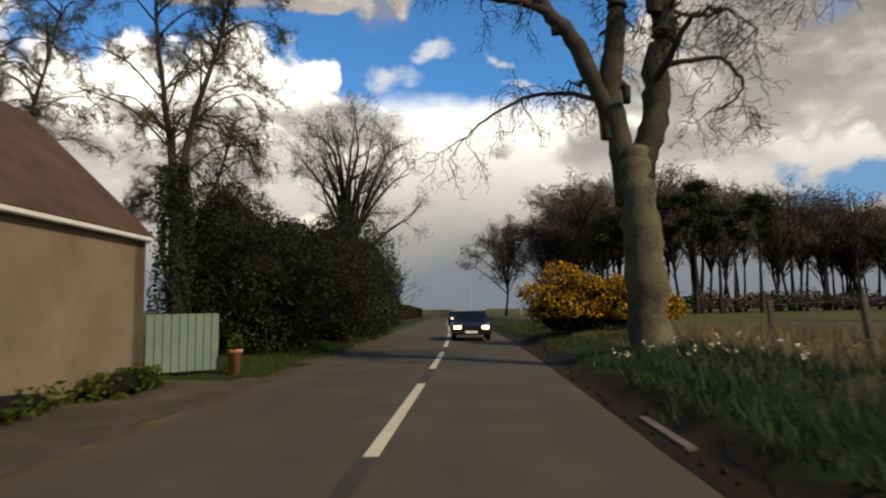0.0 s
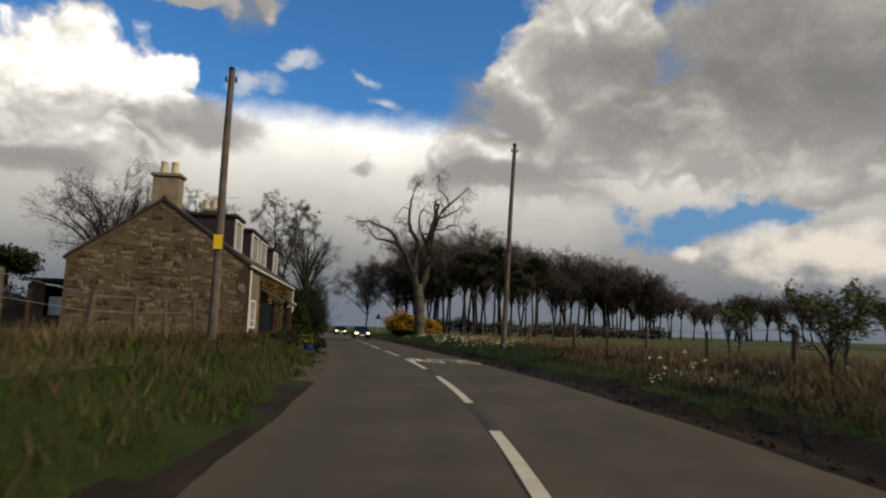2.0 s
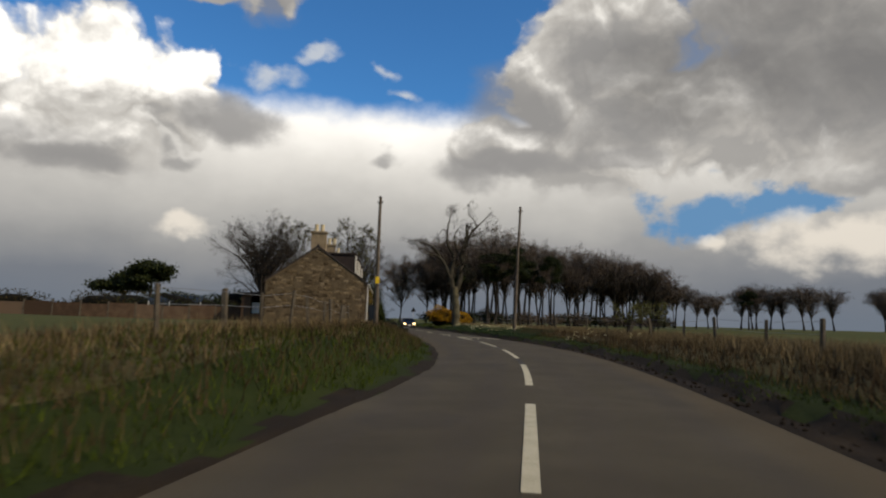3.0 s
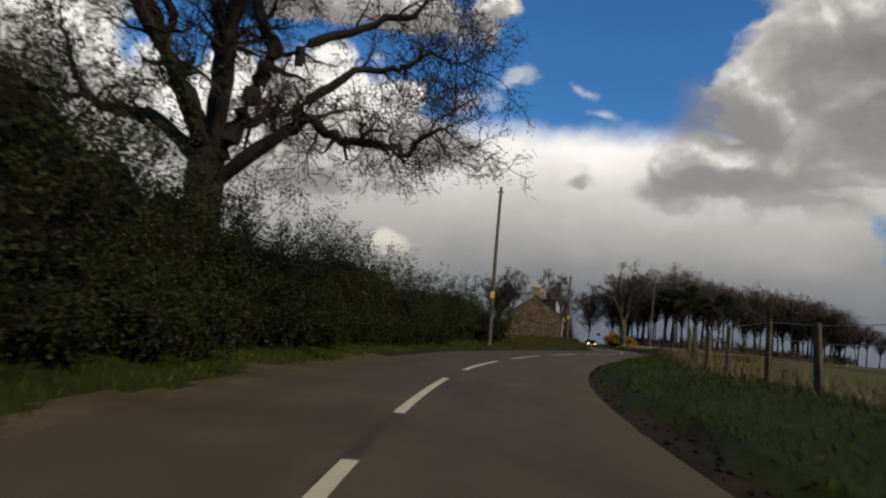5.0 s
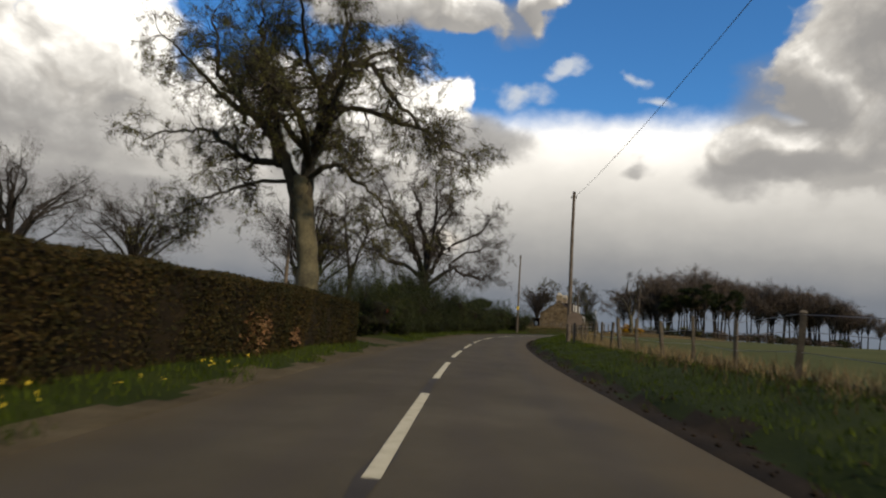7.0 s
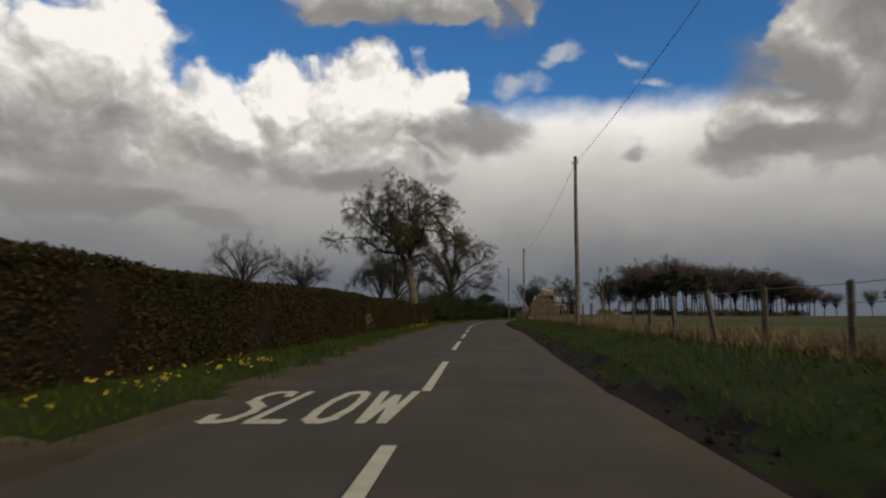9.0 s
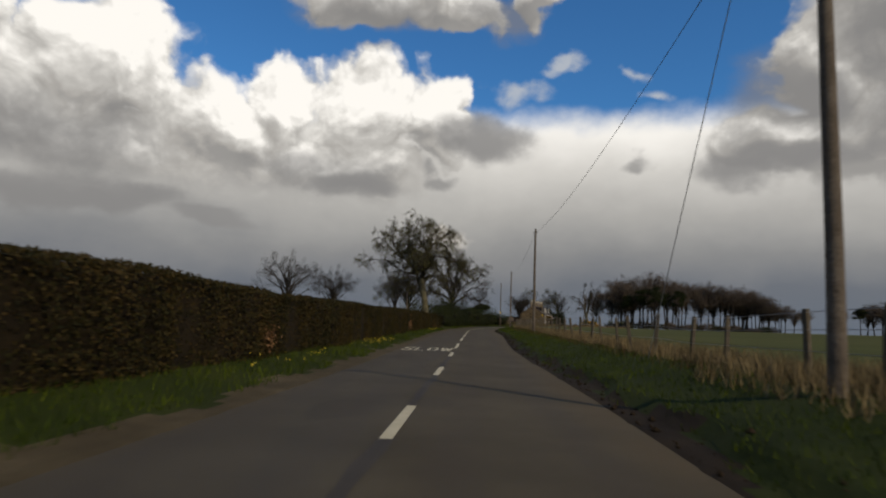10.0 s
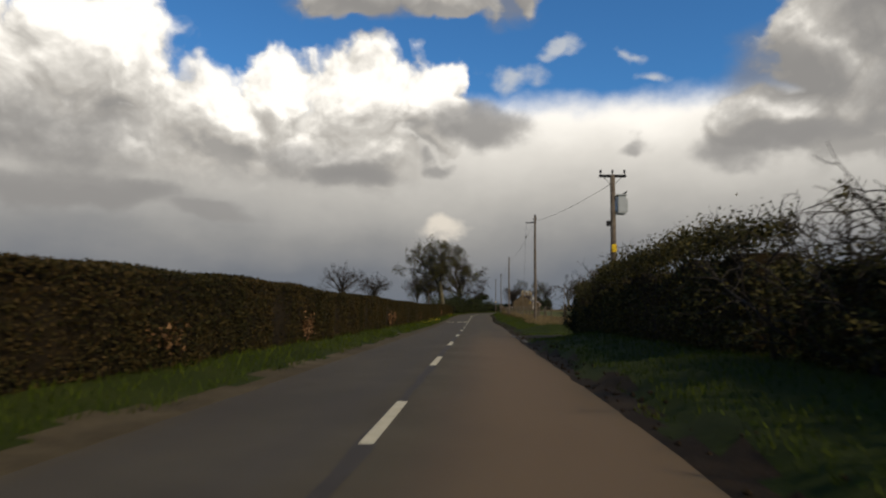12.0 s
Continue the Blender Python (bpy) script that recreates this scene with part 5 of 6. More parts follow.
hedge = [o for o in bpy.data.objects if o.name.startswith("beech_hedge")][0]
link_mesh("dead_leaves", v, f, "dead_leaf", hedge, label="patches of pale brown dead leaves")


# ---- poles, wires, fences, signs ----
def telegraph_pole(at, h, label, tag=None, stay=None, arm=False, lean=(0.0, 0.0), r=0.145):
    """A wooden pole; tag: height of a yellow plate facing the road."""
    p = empty("telegraph_pole", Matrix.Translation(at), label, "pole", "telegraph poles")
    f = np.linspace(0, 1, 9)
    v, fc = poly_tubes([(np.stack([lean[0] * f + 0.012 * np.sin(7 * f), lean[1] * f, -0.4 + (h + 0.4) * f], 1), r - 0.045 * f)], 14)
    link_mesh("shaft", v, fc, "pole_wood", p, smooth=True)
    part("cap", tube(bmesh.new(), (lean[0], lean[1], h - 0.03), (lean[0], lean[1], h + 0.05), r - 0.03, r - 0.06, 12), "black", p)
    for s in (-1, 1):
        part("insulator", tube(bmesh.new(), (lean[0] + s * 0.13, lean[1], h - 0.35), (lean[0] + s * 0.13, lean[1], h - 0.2), 0.035, 0.02, 8), "black", p)
    if tag:
        part("plate", boxed(-0.11, -r - 0.02, tag - 0.19, 0.11, -r - 0.005, tag + 0.19, bevel=0.004), "yellow", p, "yellow warning plate")
    if arm:
        bm = bmesh.new()
        box(bm, -0.75, -0.05, h - 0.62, 0.1, 0.03, h - 0.54)
        part("bracket", bm, "black", p)
    return p


def cable(a, b, sag, r=0.010, name="overhead_cable"):
    a, b = Vector(a), Vector(b)
    pts = []
    for i in range(25):
        f = i / 24
        q = a.lerp(b, f)
        q.z -= sag * 4 * f * (1 - f)
        pts.append(tuple(q))
    v, f = poly_tubes([(pts, [r] * 25)], 5)
    return tagged(link_mesh(name, v, f, "wire"), "thin black overhead cable slung between poles", "cable", "cables")


def on_land(x, y):
    return (x, y, float(land(x, y)))


POLES = [
    ("pR", 3.98, -12.84, 9.68, "weathered wooden telegraph pole in the roadside grass", None),
    ("pL", -6.28, -23.55, 7.96, "wooden pole with a yellow plate before the gable", 3.26),
    ("pB", -11.17, -60.45, 9.39, "wooden pole with a yellow plate on the outside of the bend", 2.97),
    ("pC", -2.2, -101.03, 8.72, "wooden telegraph pole behind a post fence", None),
    ("pD", 7.46, -147.06, 8.73, "wooden telegraph pole behind a post fence", None),
    ("pG", -17.6, -106.0, 5.6, "short wooden pole behind the hedge by the drive", None),
    ("pE", 17.42, -193.0, 8.39, "wooden telegraph pole with a stay bracket near the gateway", None),
]
tops = {}
for key, x, y, z, lab, tag in POLES:
    g = on_land(x, y)
    telegraph_pole(g, z - g[2], lab, tag - g[2] if tag else None, arm=key == "pE", lean=(0.36, 0.0) if key == "pR" else (0.0, 0.0), r=0.125)
    tops[key] = Vector((x, y, z - 0.3))
for a, b, s in (("pC", "pD", 0.8), ("pD", "pE", 0.8)):
    cable(tops[a], tops[b], s)
cable(tops["pE"] + Vector((-0.7, 0, -0.3)), (23.8, -214.9, 6.6), 0.3)

# stay wire from the bracket to its anchor
stay = empty("stay_wire", Matrix.Translation((16.72, -193.0, 7.78)), "steel stay wire slanting from the pole to the ground", "wire")
v, f = poly_tubes([([(0, 0, 0), (-0.35, 1.75, -2.0), (-1.4, 6.94, -7.9)], [0.009] * 3)], 5)
link_mesh("strand", v, f, "wire", stay)
part("insulator", tube(bmesh.new(), (-0.175, 0.87, -0.95), (-0.2, 0.99, -1.1), 0.045, 0.045, 8), "black", stay)

# pole with transformer
g = on_land(23.86, -214.93)
tp = empty("transformer_pole", Matrix.Translation(g) @ pose(0, 0, 0, 0, 0, 14), "wooden power pole carrying a grey transformer and crossarm", "pole")
ht = 7.0 - g[2]
part("shaft", tube(bmesh.new(), (0, 0, -0.4), (0, 0, ht), 0.15, 0.11, 14), "pole_wood", tp, smooth=True)
part("crossarm", boxed(-0.62, -0.06, ht - 0.12, 0.62, 0.06, ht + 0.0, bevel=0.01), "black", tp)
for x in (-0.55, 0.0, 0.55):
    bm = tube(bmesh.new(), (x, 0, ht), (x, 0, ht + 0.12), 0.02, 0.02, 8)
    for i in range(3):
        tube(bm, (x, 0, ht + 0.10 + 0.045 * i), (x, 0, ht + 0.14 + 0.045 * i), 0.055, 0.035, 10)
    part("insulator", bm, "black", tp)
for s in (-1, 1):
    part("brace", tube(bmesh.new(), (s * 0.42, 0, ht - 0.1), (0, 0, ht - 0.55), 0.018, 0.018, 6), "steel", tp)
tank = part("transformer_tank", boxed(0.16, -0.24, ht - 1.85, 0.56, 0.24, ht - 1.0, bevel=0.04), "transformer_grey", tp, "grey steel transformer tank")
part("lid", boxed(0.13, -0.27, ht - 1.0, 0.59, 0.27, ht - 0.95, bevel=0.01), "transformer_grey", tank)
for i in range(5):
    part("fin", boxed(0.56, -0.2 + 0.1 * i - 0.012, ht - 1.75, 0.63, -0.2 + 0.1 * i + 0.012, ht - 1.15), "transformer_grey", tank)
for y in (-0.15, 0.15):
    part("bushing", tube(bmesh.new(), (0.42, y, ht - 0.97), (0.62, y, ht - 0.80), 0.05, 0.025, 10), "black", tank)
part("hanger", boxed(0.08, -0.1, ht - 1.7, 0.17, 0.1, ht - 1.15, bevel=0.01), "steel", tp)
part("fuse_box", boxed(-0.30, -0.08, ht - 2.4, -0.14, 0.08, ht - 2.15, bevel=0.02), "black", tp)
part("plate", boxed(-0.11, -0.19, ht - 3.6, 0.11, -0.155, ht - 3.25, bevel=0.004), "yellow", tp, "yellow warning plate")


def fence_post(name, at, h, w, label, lean):
    p = empty(name, Matrix.Translation(at) @ pose(0, 0, 0, lean[0], lean[1], lean[2]), label, "post", "fence posts")
    bm = boxed(-w, -w, -0.4, w, w, h, bevel=0.012)
    for v in bm.verts:
        if v.co.z > h - 0.05:
            v.co.z += 0.02 * math.sin(40 * v.co.x + at[1])
    part("post_shaft", bm, "post_wood", p)
    return p


rng = np.random.default_rng(55)
FENCES = []


def post_fence(y0, y1, d, gap, h, wires, label):
    tops_ = []
    n = int((y1 - y0) / gap)
    for i in range(n + 1):
        y = y0 + gap * i + rng.uniform(-0.3, 0.3)
        p = spot_at(y, d + rng.uniform(-0.1, 0.1))
        hh = h + rng.uniform(-0.12, 0.1)
        fence_post("fence_post", p, hh, rng.uniform(0.04, 0.06), label, (rng.normal(0, 3.0), rng.normal(0, 3.0), rng.uniform(0, 90)))
        tops_.append((p, hh))
    for f in wires:
        pts = [tuple(p + Vector((0, 0, hh * f))) for p, hh in tops_]
        v, fc = poly_tubes([(pts, [0.006] * len(pts))], 4)
        tagged(link_mesh("fence_wire", v, fc, "wire"), "strand of rusty barbed wire along the posts", "wire", "fence wires")


post_fence(-197, -58, 6.6, 2.9, 1.22, (0.95, 0.7, 0.4), "weathered grey wooden fence post in rough grass")
post_fence(-44, 14, 7.0, 3.2, 1.0, (0.92, 0.6), "old leaning wooden fence post beside the daffodils")
post_fence(-48, -18, -7.6, 3.0, 1.15, (0.92, 0.6), "old wooden fence post on the grassy bank")


# ---- rough growth along the verges ----
def blades(name, rows, mat, label, seed, h, w, category="grass"):
    """rows: (y0, y1, inner offset, outer offset, per square metre)."""
    r_ = np.random.default_rng(seed)
    V = []
    for y0, y1, d0, d1, per in rows:
        n = int((y1 - y0) * abs(d1 - d0) * per)
        y, d = r_.uniform(y0, y1, n), r_.uniform(d0, d1, n)
        edge = np.where(d > 0, edge_r(y) + 0.46, -edge_l(y) + 0.42)
        keep = (np.abs(d) > edge + 0.35 * np.sin(y * 1.7) * np.sin(y * 0.6)) & (lumps(y * 0.8, d * 2) + r_.normal(0, 0.5, n) > -0.45)
        keep &= ~((np.abs(y + 213.2) < 1.5 + 0.5 * np.sin(d * 2.0)) & (d > 0)) & ~((np.abs(y + 108.5) < 2.4) & (d < 0))
        y, d = y[keep], d[keep]
        n = len(y)
        x, yy = beside(y, d)
        z = land(x, yy) - 0.02
        hh = h * r_.uniform(0.45, 1.25, n)
        a = r_.uniform(0, 6.28, n)
        ww = w * r_.uniform(0.7, 1.3, n)
        b1 = np.stack([x - np.cos(a) * ww, yy - np.sin(a) * ww, z], 1)
        b2 = np.stack([x + np.cos(a) * ww, yy + np.sin(a) * ww, z], 1)
        lean = r_.normal(0, 0.35, (n, 2)) * hh[:, None]
        tip = np.stack([x + lean[:, 0], yy + lean[:, 1], z + hh], 1)
        V.append(np.stack([b1, b2, tip], 1).reshape(-1, 3))
    v = np.concatenate(V)
    return tagged(link_mesh(name, v, np.arange(len(v)).reshape(-1, 3), mat), label, category, kind="stuff")


blades("verge_grass", [(-262, -112, -4.5, -2.9, 120), (-104, -60, -5.6, -2.9, 110), (-60, -14, -9, -2.8, 130), (13, 45, -5.0, -3.0, 60), (-14, 45, 3.0, 6, 90)], "blade", "tufted green grass along the verges", 400, 0.17, 0.010)
blades("short_grass", [(-262, -60, 3.0, 6.8, 190), (-60, -14, 3.0, 4.7, 150)], "blade", "short green grass on the sloping verge", 403, 0.115, 0.009)
blades("dry_grass", [(-200, -60, 6.0, 8.5, 40), (-60, 20, 5.4, 10, 110), (-50, 15, 9.5, 17, 14), (-58, -14, -9.5, -6.2, 30), (-206, -190, 5, 8, 90), (-197, -150, 5.8, 8.6, 70)], "straw", "tall dry straw-coloured grass by the fence", 401, 0.42, 0.010)
blades("dead_stalks", [(-62, -14, 4.2, 9.5, 120), (-58, -14, -9.5, -3.4, 55), (-205, -120, 5.2, 7.4, 30)], "dead_stalk", "tangled brown dead stalks in the rough grass", 404, 0.30, 0.012)
blades("daffodil_leaves", [(-20, 14, 3.3, 5.6, 190)], "daffodil_leaf", "clumps of blue-green daffodil leaves on the verge", 402, 0.27, 0.011)


# ---- the cottages ----
HOUSE = pose(-6.86, -13.87, 0.0, 0, 0, -1.6)
house = empty("cottage_row", HOUSE, "row of stone and rendered cottages with slate roof and dormers", "house")
EAVE, RIDGE, LEN, DEEP = 3.52, 5.98, 16.5, 7.0


def window(parent, y0, y1, z0, z1, x, split=True):
    w = part("window", boxed(x - 0.02, y0, z0, x + 0.02, y1, z1), "curtain", parent)
    fr = bmesh.new()
    b = 0.08
    for a in ((y0, z0, y1, z0 + b), (y0, z1 - b, y1, z1), (y0, z0 + b, y0 + b, z1 - b), (y1 - b, z0 + b, y1, z1 - b)):
        box(fr, x, a[0], a[1], x + 0.07, a[2], a[3])
    if split:
        box(fr, x, y0 + b, z0 + 0.26 * (z1 - z0), x + 0.06, y1 - b, z0 + 0.26 * (z1 - z0) + 0.05)
    part("frame", fr, "white", w)
    g = part("pane", boxed(x + 0.03, y0 + b, z0 + b, x + 0.036, y1 - b, z1 - b), "glass", w)
    g.visible_shadow = False
    part("sill", boxed(x - 0.02, y0 - 0.06, z0 - 0.10, x + 0.14, y1 + 0.06, z0, bevel=0.01), "concrete", w)
    return w


# walls: front (rendered), gables and back (stone)
part("front_wall", boxed(-0.5, 0, -0.4, 0, LEN, EAVE), "render_wall", house)
part("back_wall", boxed(-DEEP, 0.5, -0.4, -DEEP + 0.5, LEN - 0.5, EAVE), "stone", house)
gable = [(-DEEP, -0.4), (0.0, -0.4), (0.0, EAVE), (-DEEP / 2, RIDGE), (-DEEP, EAVE)]
part("gable_wall", prism(bmesh.new(), gable, -0.0, 0.5), "mortar", house, "gable of brown rubble stone")
part("gable_wall", prism(bmesh.new(), gable, LEN - 0.5, LEN + 0.02), "render_wall", house)
for s in (0, 1):
    xa, xb = (-DEEP / 2, 0.10) if s == 0 else (-DEEP / 2, -DEEP - 0.10)
    zb = EAVE - 0.10 * (RIDGE - EAVE) / (DEEP / 2)
    part("roof_slope", prism(bmesh.new(), [(xa, RIDGE + 0.02), (xb, zb + 0.02), (xb, zb + 0.14), (xa, RIDGE + 0.15)], -0.06, LEN + 0.06), "slate", house)
part("ridge", tube(bmesh.new(), (-DEEP / 2, -0.06, RIDGE + 0.13), (-DEEP / 2, LEN + 0.06, RIDGE + 0.13), 0.09, 0.09, 8), "slate", house)
part("gutter", boxed(0.06, -0.08, EAVE - 0.10, 0.17, LEN + 0.08, EAVE - 0.0, bevel=0.02), "white", house, "white gutter")
for y in (0.12, LEN - 0.1):
    part("downpipe", tube(bmesh.new(), (0.08, y, 0), (0.08, y, EAVE - 0.2), 0.04, 0.04, 8), "white", house)


def chimney(y, pots):
    x = -DEEP / 2
    c = part("chimney", boxed(x - 0.52, y - 0.35, RIDGE - 0.5, x + 0.52, y + 0.35, RIDGE + 1.0, bevel=0.02), "stone", house)
    part("cope", boxed(x - 0.6, y - 0.42, RIDGE + 1.0, x + 0.6, y + 0.42, RIDGE + 1.14, bevel=0.02), "stone", c)
    for i in range(pots):
        px = x + (i - (pots - 1) / 2) * 0.42
        bm = tube(bmesh.new(), (px, y, RIDGE + 1.14), (px, y, RIDGE + 1.62), 0.155, 0.13, 14)
        tube(bm, (px, y, RIDGE + 1.58), (px, y, RIDGE + 1.66), 0.155, 0.15, 14)
        part("chimney_pot", bm, "pot_buff", c)


chimney(0.35, 2)
chimney(LEN * 0.52, 3)
chimney(LEN - 0.35, 2)


def dormer(y0, y1, lights):
    zt, zs = 5.68, 4.10
    xf = -0.95
    d = part("dormer", boxed(-DEEP / 2 + 0.2, y0, zs - 0.5, xf, y1, zt), "dormer", house)
    part("dormer_roof", boxed(-DEEP / 2, y0 - 0.12, zt, xf + 0.14, y1 + 0.12, zt + 0.10, bevel=0.01), "slate", d)
    for a, b in lights:
        window(house, a, b, zs + 0.12, zt - 0.10, xf + 0.003, split=False)
    return d


dormer(1.3, 3.1, [(1.42, 2.98)])
dormer(5.5, 10.55, [(5.66, 7.76), (8.5, 10.42)])
dormer(13.5, 15.5, [(13.62, 15.36)])
for y0, y1, z0, z1 in ((0.55, 1.95, 0.98, 2.15), (6.0, 6.85, 0.67, 2.22), (8.65, 10.05, 0.7, 2.17), (13.45, 15.05, 0.66, 2.2)):
    window(house, y0, y1, z0, z1, 0.003)


def porch(y0, y1, dp):
    p = part("porch", boxed(0.0, y0, -0.1, 0.10, y1, 0.75), "brown_wood", house)
    for y in (y0, y1 - 0.1):
        part("porch_side", boxed(0.0, y, 0.0, dp, y + 0.1, 0.85), "brown_wood", p)
        part("post", boxed(dp - 0.1, y, 0.85, dp, y + 0.1, 2.15), "brown_wood", p)
        g = part("pane", boxed(0.05, y + 0.04, 0.85, dp - 0.1, y + 0.05, 2.1), "dark_glass", p)
    part("door", boxed(0.1, y0 + 0.3, 0.0, 0.16, y1 - 0.3, 2.05, bevel=0.01), "brown_wood", p)
    part("front_panel", boxed(dp - 0.08, y0 + 0.1, 0.0, dp, y0 + (y1 - y0) * 0.55, 0.85), "brown_wood", p)
    part("front_pane", boxed(dp - 0.05, y0 + 0.1, 0.85, dp - 0.04, y0 + (y1 - y0) * 0.55, 2.1), "dark_glass", p)
    part("front_door", boxed(dp - 0.08, y0 + (y1 - y0) * 0.58, 0.0, dp - 0.02, y1 - 0.1, 2.1, bevel=0.01), "brown_wood", p)
    part("porch_roof", prism(bmesh.new(), [(-0.0, 2.72), (dp + 0.2, 2.2), (dp + 0.2, 2.28), (0.0, 2.82)], y0 - 0.15, y1 + 0.15), "slate", p)


porch(3.2, 4.7, 0.74)
porch(11.25, 12.65, 0.47)

# outbuilding
shed = empty("outbuilding", pose(-6.50, 2.67, 0, 0, 0, 2.3), "low rendered outbuilding with red-brown tiled roof", "house")
SL, SE, SR, SD = 9.8, 2.80, 5.3, 5.2
part("front_wall", boxed(-0.4, 0.02, -0.4, 0, SL, SE), "render_wall", shed)
sg = [(-SD, -0.4), (0, -0.4), (0, SE), (-SD / 2, SR), (-SD, SE)]
part("gable_wall", prism(bmesh.new(), sg, SL - 0.4, SL + 0.01), "render_wall", shed)
part("back_wall", boxed(-SD, 0.02, -0.4, -SD + 0.4, SL - 0.4, SE), "render_wall", shed)
for s in (0, 1):
    xa, xb = (-SD / 2, 0.10) if s == 0 else (-SD / 2, -SD - 0.10)
    zb = SE - 0.10 * (SR - SE) / (SD / 2)
    part("roof_slope", prism(bmesh.new(), [(xa, SR + 0.02), (xb, zb + 0.02), (xb, zb + 0.11), (xa, SR + 0.12)], 0.03, SL + 0.12), "tile_roof", shed)
part("gutter", boxed(0.05, 0.03, SE - 0.12, 0.15, SL + 0.02, SE - 0.03, bevel=0.02), "white", shed)
dr = part("garage_door", boxed(-0.02, 2.8, 0.0, 0.03, 4.95, 2.35), "brown_wood", shed, "faded brown double doors")
for i in range(10):
    part("board", boxed(0.03, 2.82 + 0.212 * i, 0.04, 0.045, 2.82 + 0.212 * i + 0.195, 2.31, bevel=0.004), "brown_wood", dr)

# green boarded gate past the outbuilding
gt = empty("boarded_gate", pose(-7.0, 12.75, 0.0, 0, 0, -43), "grey-green painted board gate beside the outbuilding", "gate")
for i in range(9):
    part("board", boxed(-0.02, 0.17 * i, 0.05, 0.02, 0.17 * i + 0.155, 1.25, bevel=0.005), "green_paint", gt)
for z in (0.3, 1.0):
    part("rail", boxed(-0.06, 0, z, -0.02, 1.52, z + 0.09), "green_paint", gt)


# ---- the car that follows ----
def car(at, yaw, label):
    c = empty("car", pose(*at, 0, 0, yaw), label, "car", "cars on the road")
    prof = [(-2.2, 0.35), (-2.22, 0.62), (-2.1, 0.78), (-1.0, 0.93), (-0.35, 1.38), (0.3, 1.44), (1.1, 1.40), (1.75, 1.02), (2.15, 0.95), (2.22, 0.55), (2.15, 0.33)]
    bm = bmesh.new()
    rings = []
    for x, f in ((-0.86, 0.90), (-0.82, 1.0), (0.82, 1.0), (0.86, 0.90)):
        ring = []
        for y, z in prof:
            tuck = 0.16 * max(0, (z - 0.9)) / 0.5
            ring.append(bm.verts.new((x * (1 - tuck), y * (1 if abs(x) < 0.85 else 0.985), 0.33 + (z - 0.33) * (1 if abs(x) < 0.85 else 0.975))))
        rings.append(ring)
    for a, b in zip(rings[:-1], rings[1:]):
        for i in range(len(prof)):
            j = (i + 1) % len(prof)
            bm.faces.new((a[i], a[j], b[j], b[i]))
    bm.faces.new(rings[0]), bm.faces.new(rings[-1][::-1])
    body = part("body", bm, "car_paint", c)
    for v in body.data.vertices:
        v.co.z -= 0.08
    bm = bmesh.new()
    vs = [bm.verts.new(p) for p in ((-0.66, -0.97, 0.875), (0.66, -0.97, 0.875), (0.60, -0.40, 1.275), (-0.60, -0.40, 1.275))]
    bm.faces.new(vs)
    bmesh.ops.solidify(bm, geom=bm.faces[:], thickness=-0.02)
    part("windscreen", bm, "dark_glass", c)
    for s in (-1, 1):
        part("headlight", boxed(s * 0.44, -2.235, 0.50, s * 0.76, -2.17, 0.66, bevel=0.02), "headlight", c, "lit headlamp")
        m = part("wing_mirror", boxed(s * 0.84, -0.78, 0.86, s * 1.0, -0.66, 0.98, bevel=0.03), "car_paint", c)
        for y in (-1.4, 1.3):
            w = part("wheel", tube(bmesh.new(), (s * 0.66, y, 0.3), (s * 0.84, y, 0.3), 0.3, 0.3, 20), "rubber", c)
            part("rim", tube(bmesh.new(), (s * 0.835, y, 0.3), (s * 0.85, y, 0.3), 0.19, 0.18, 14), "steel", w)
    part("bumper", boxed(-0.84, -2.28, 0.30, 0.84, -2.1, 0.48, bevel=0.04), "black", c)
    part("grille", boxed(-0.40, -2.245, 0.52, 0.40, -2.19, 0.64, bevel=0.01), "black", c)
    part("number_plate", boxed(-0.26, -2.295, 0.34, 0.26, -2.28, 0.45), "plate", c)
    return c


cx, cy_ = beside(30.5, 1.05)
car((float(cx), float(cy_), float(lay(30.5)) - 0.0), 3.0, "dark blue hatchback with lit headlamps on the road")
cx, cy_ = beside(62.0, 0.9)
car((float(cx), float(cy_), float(lay(62.0)) - 0.0), 3.5, "dark estate car with lit headlamps further down the road")


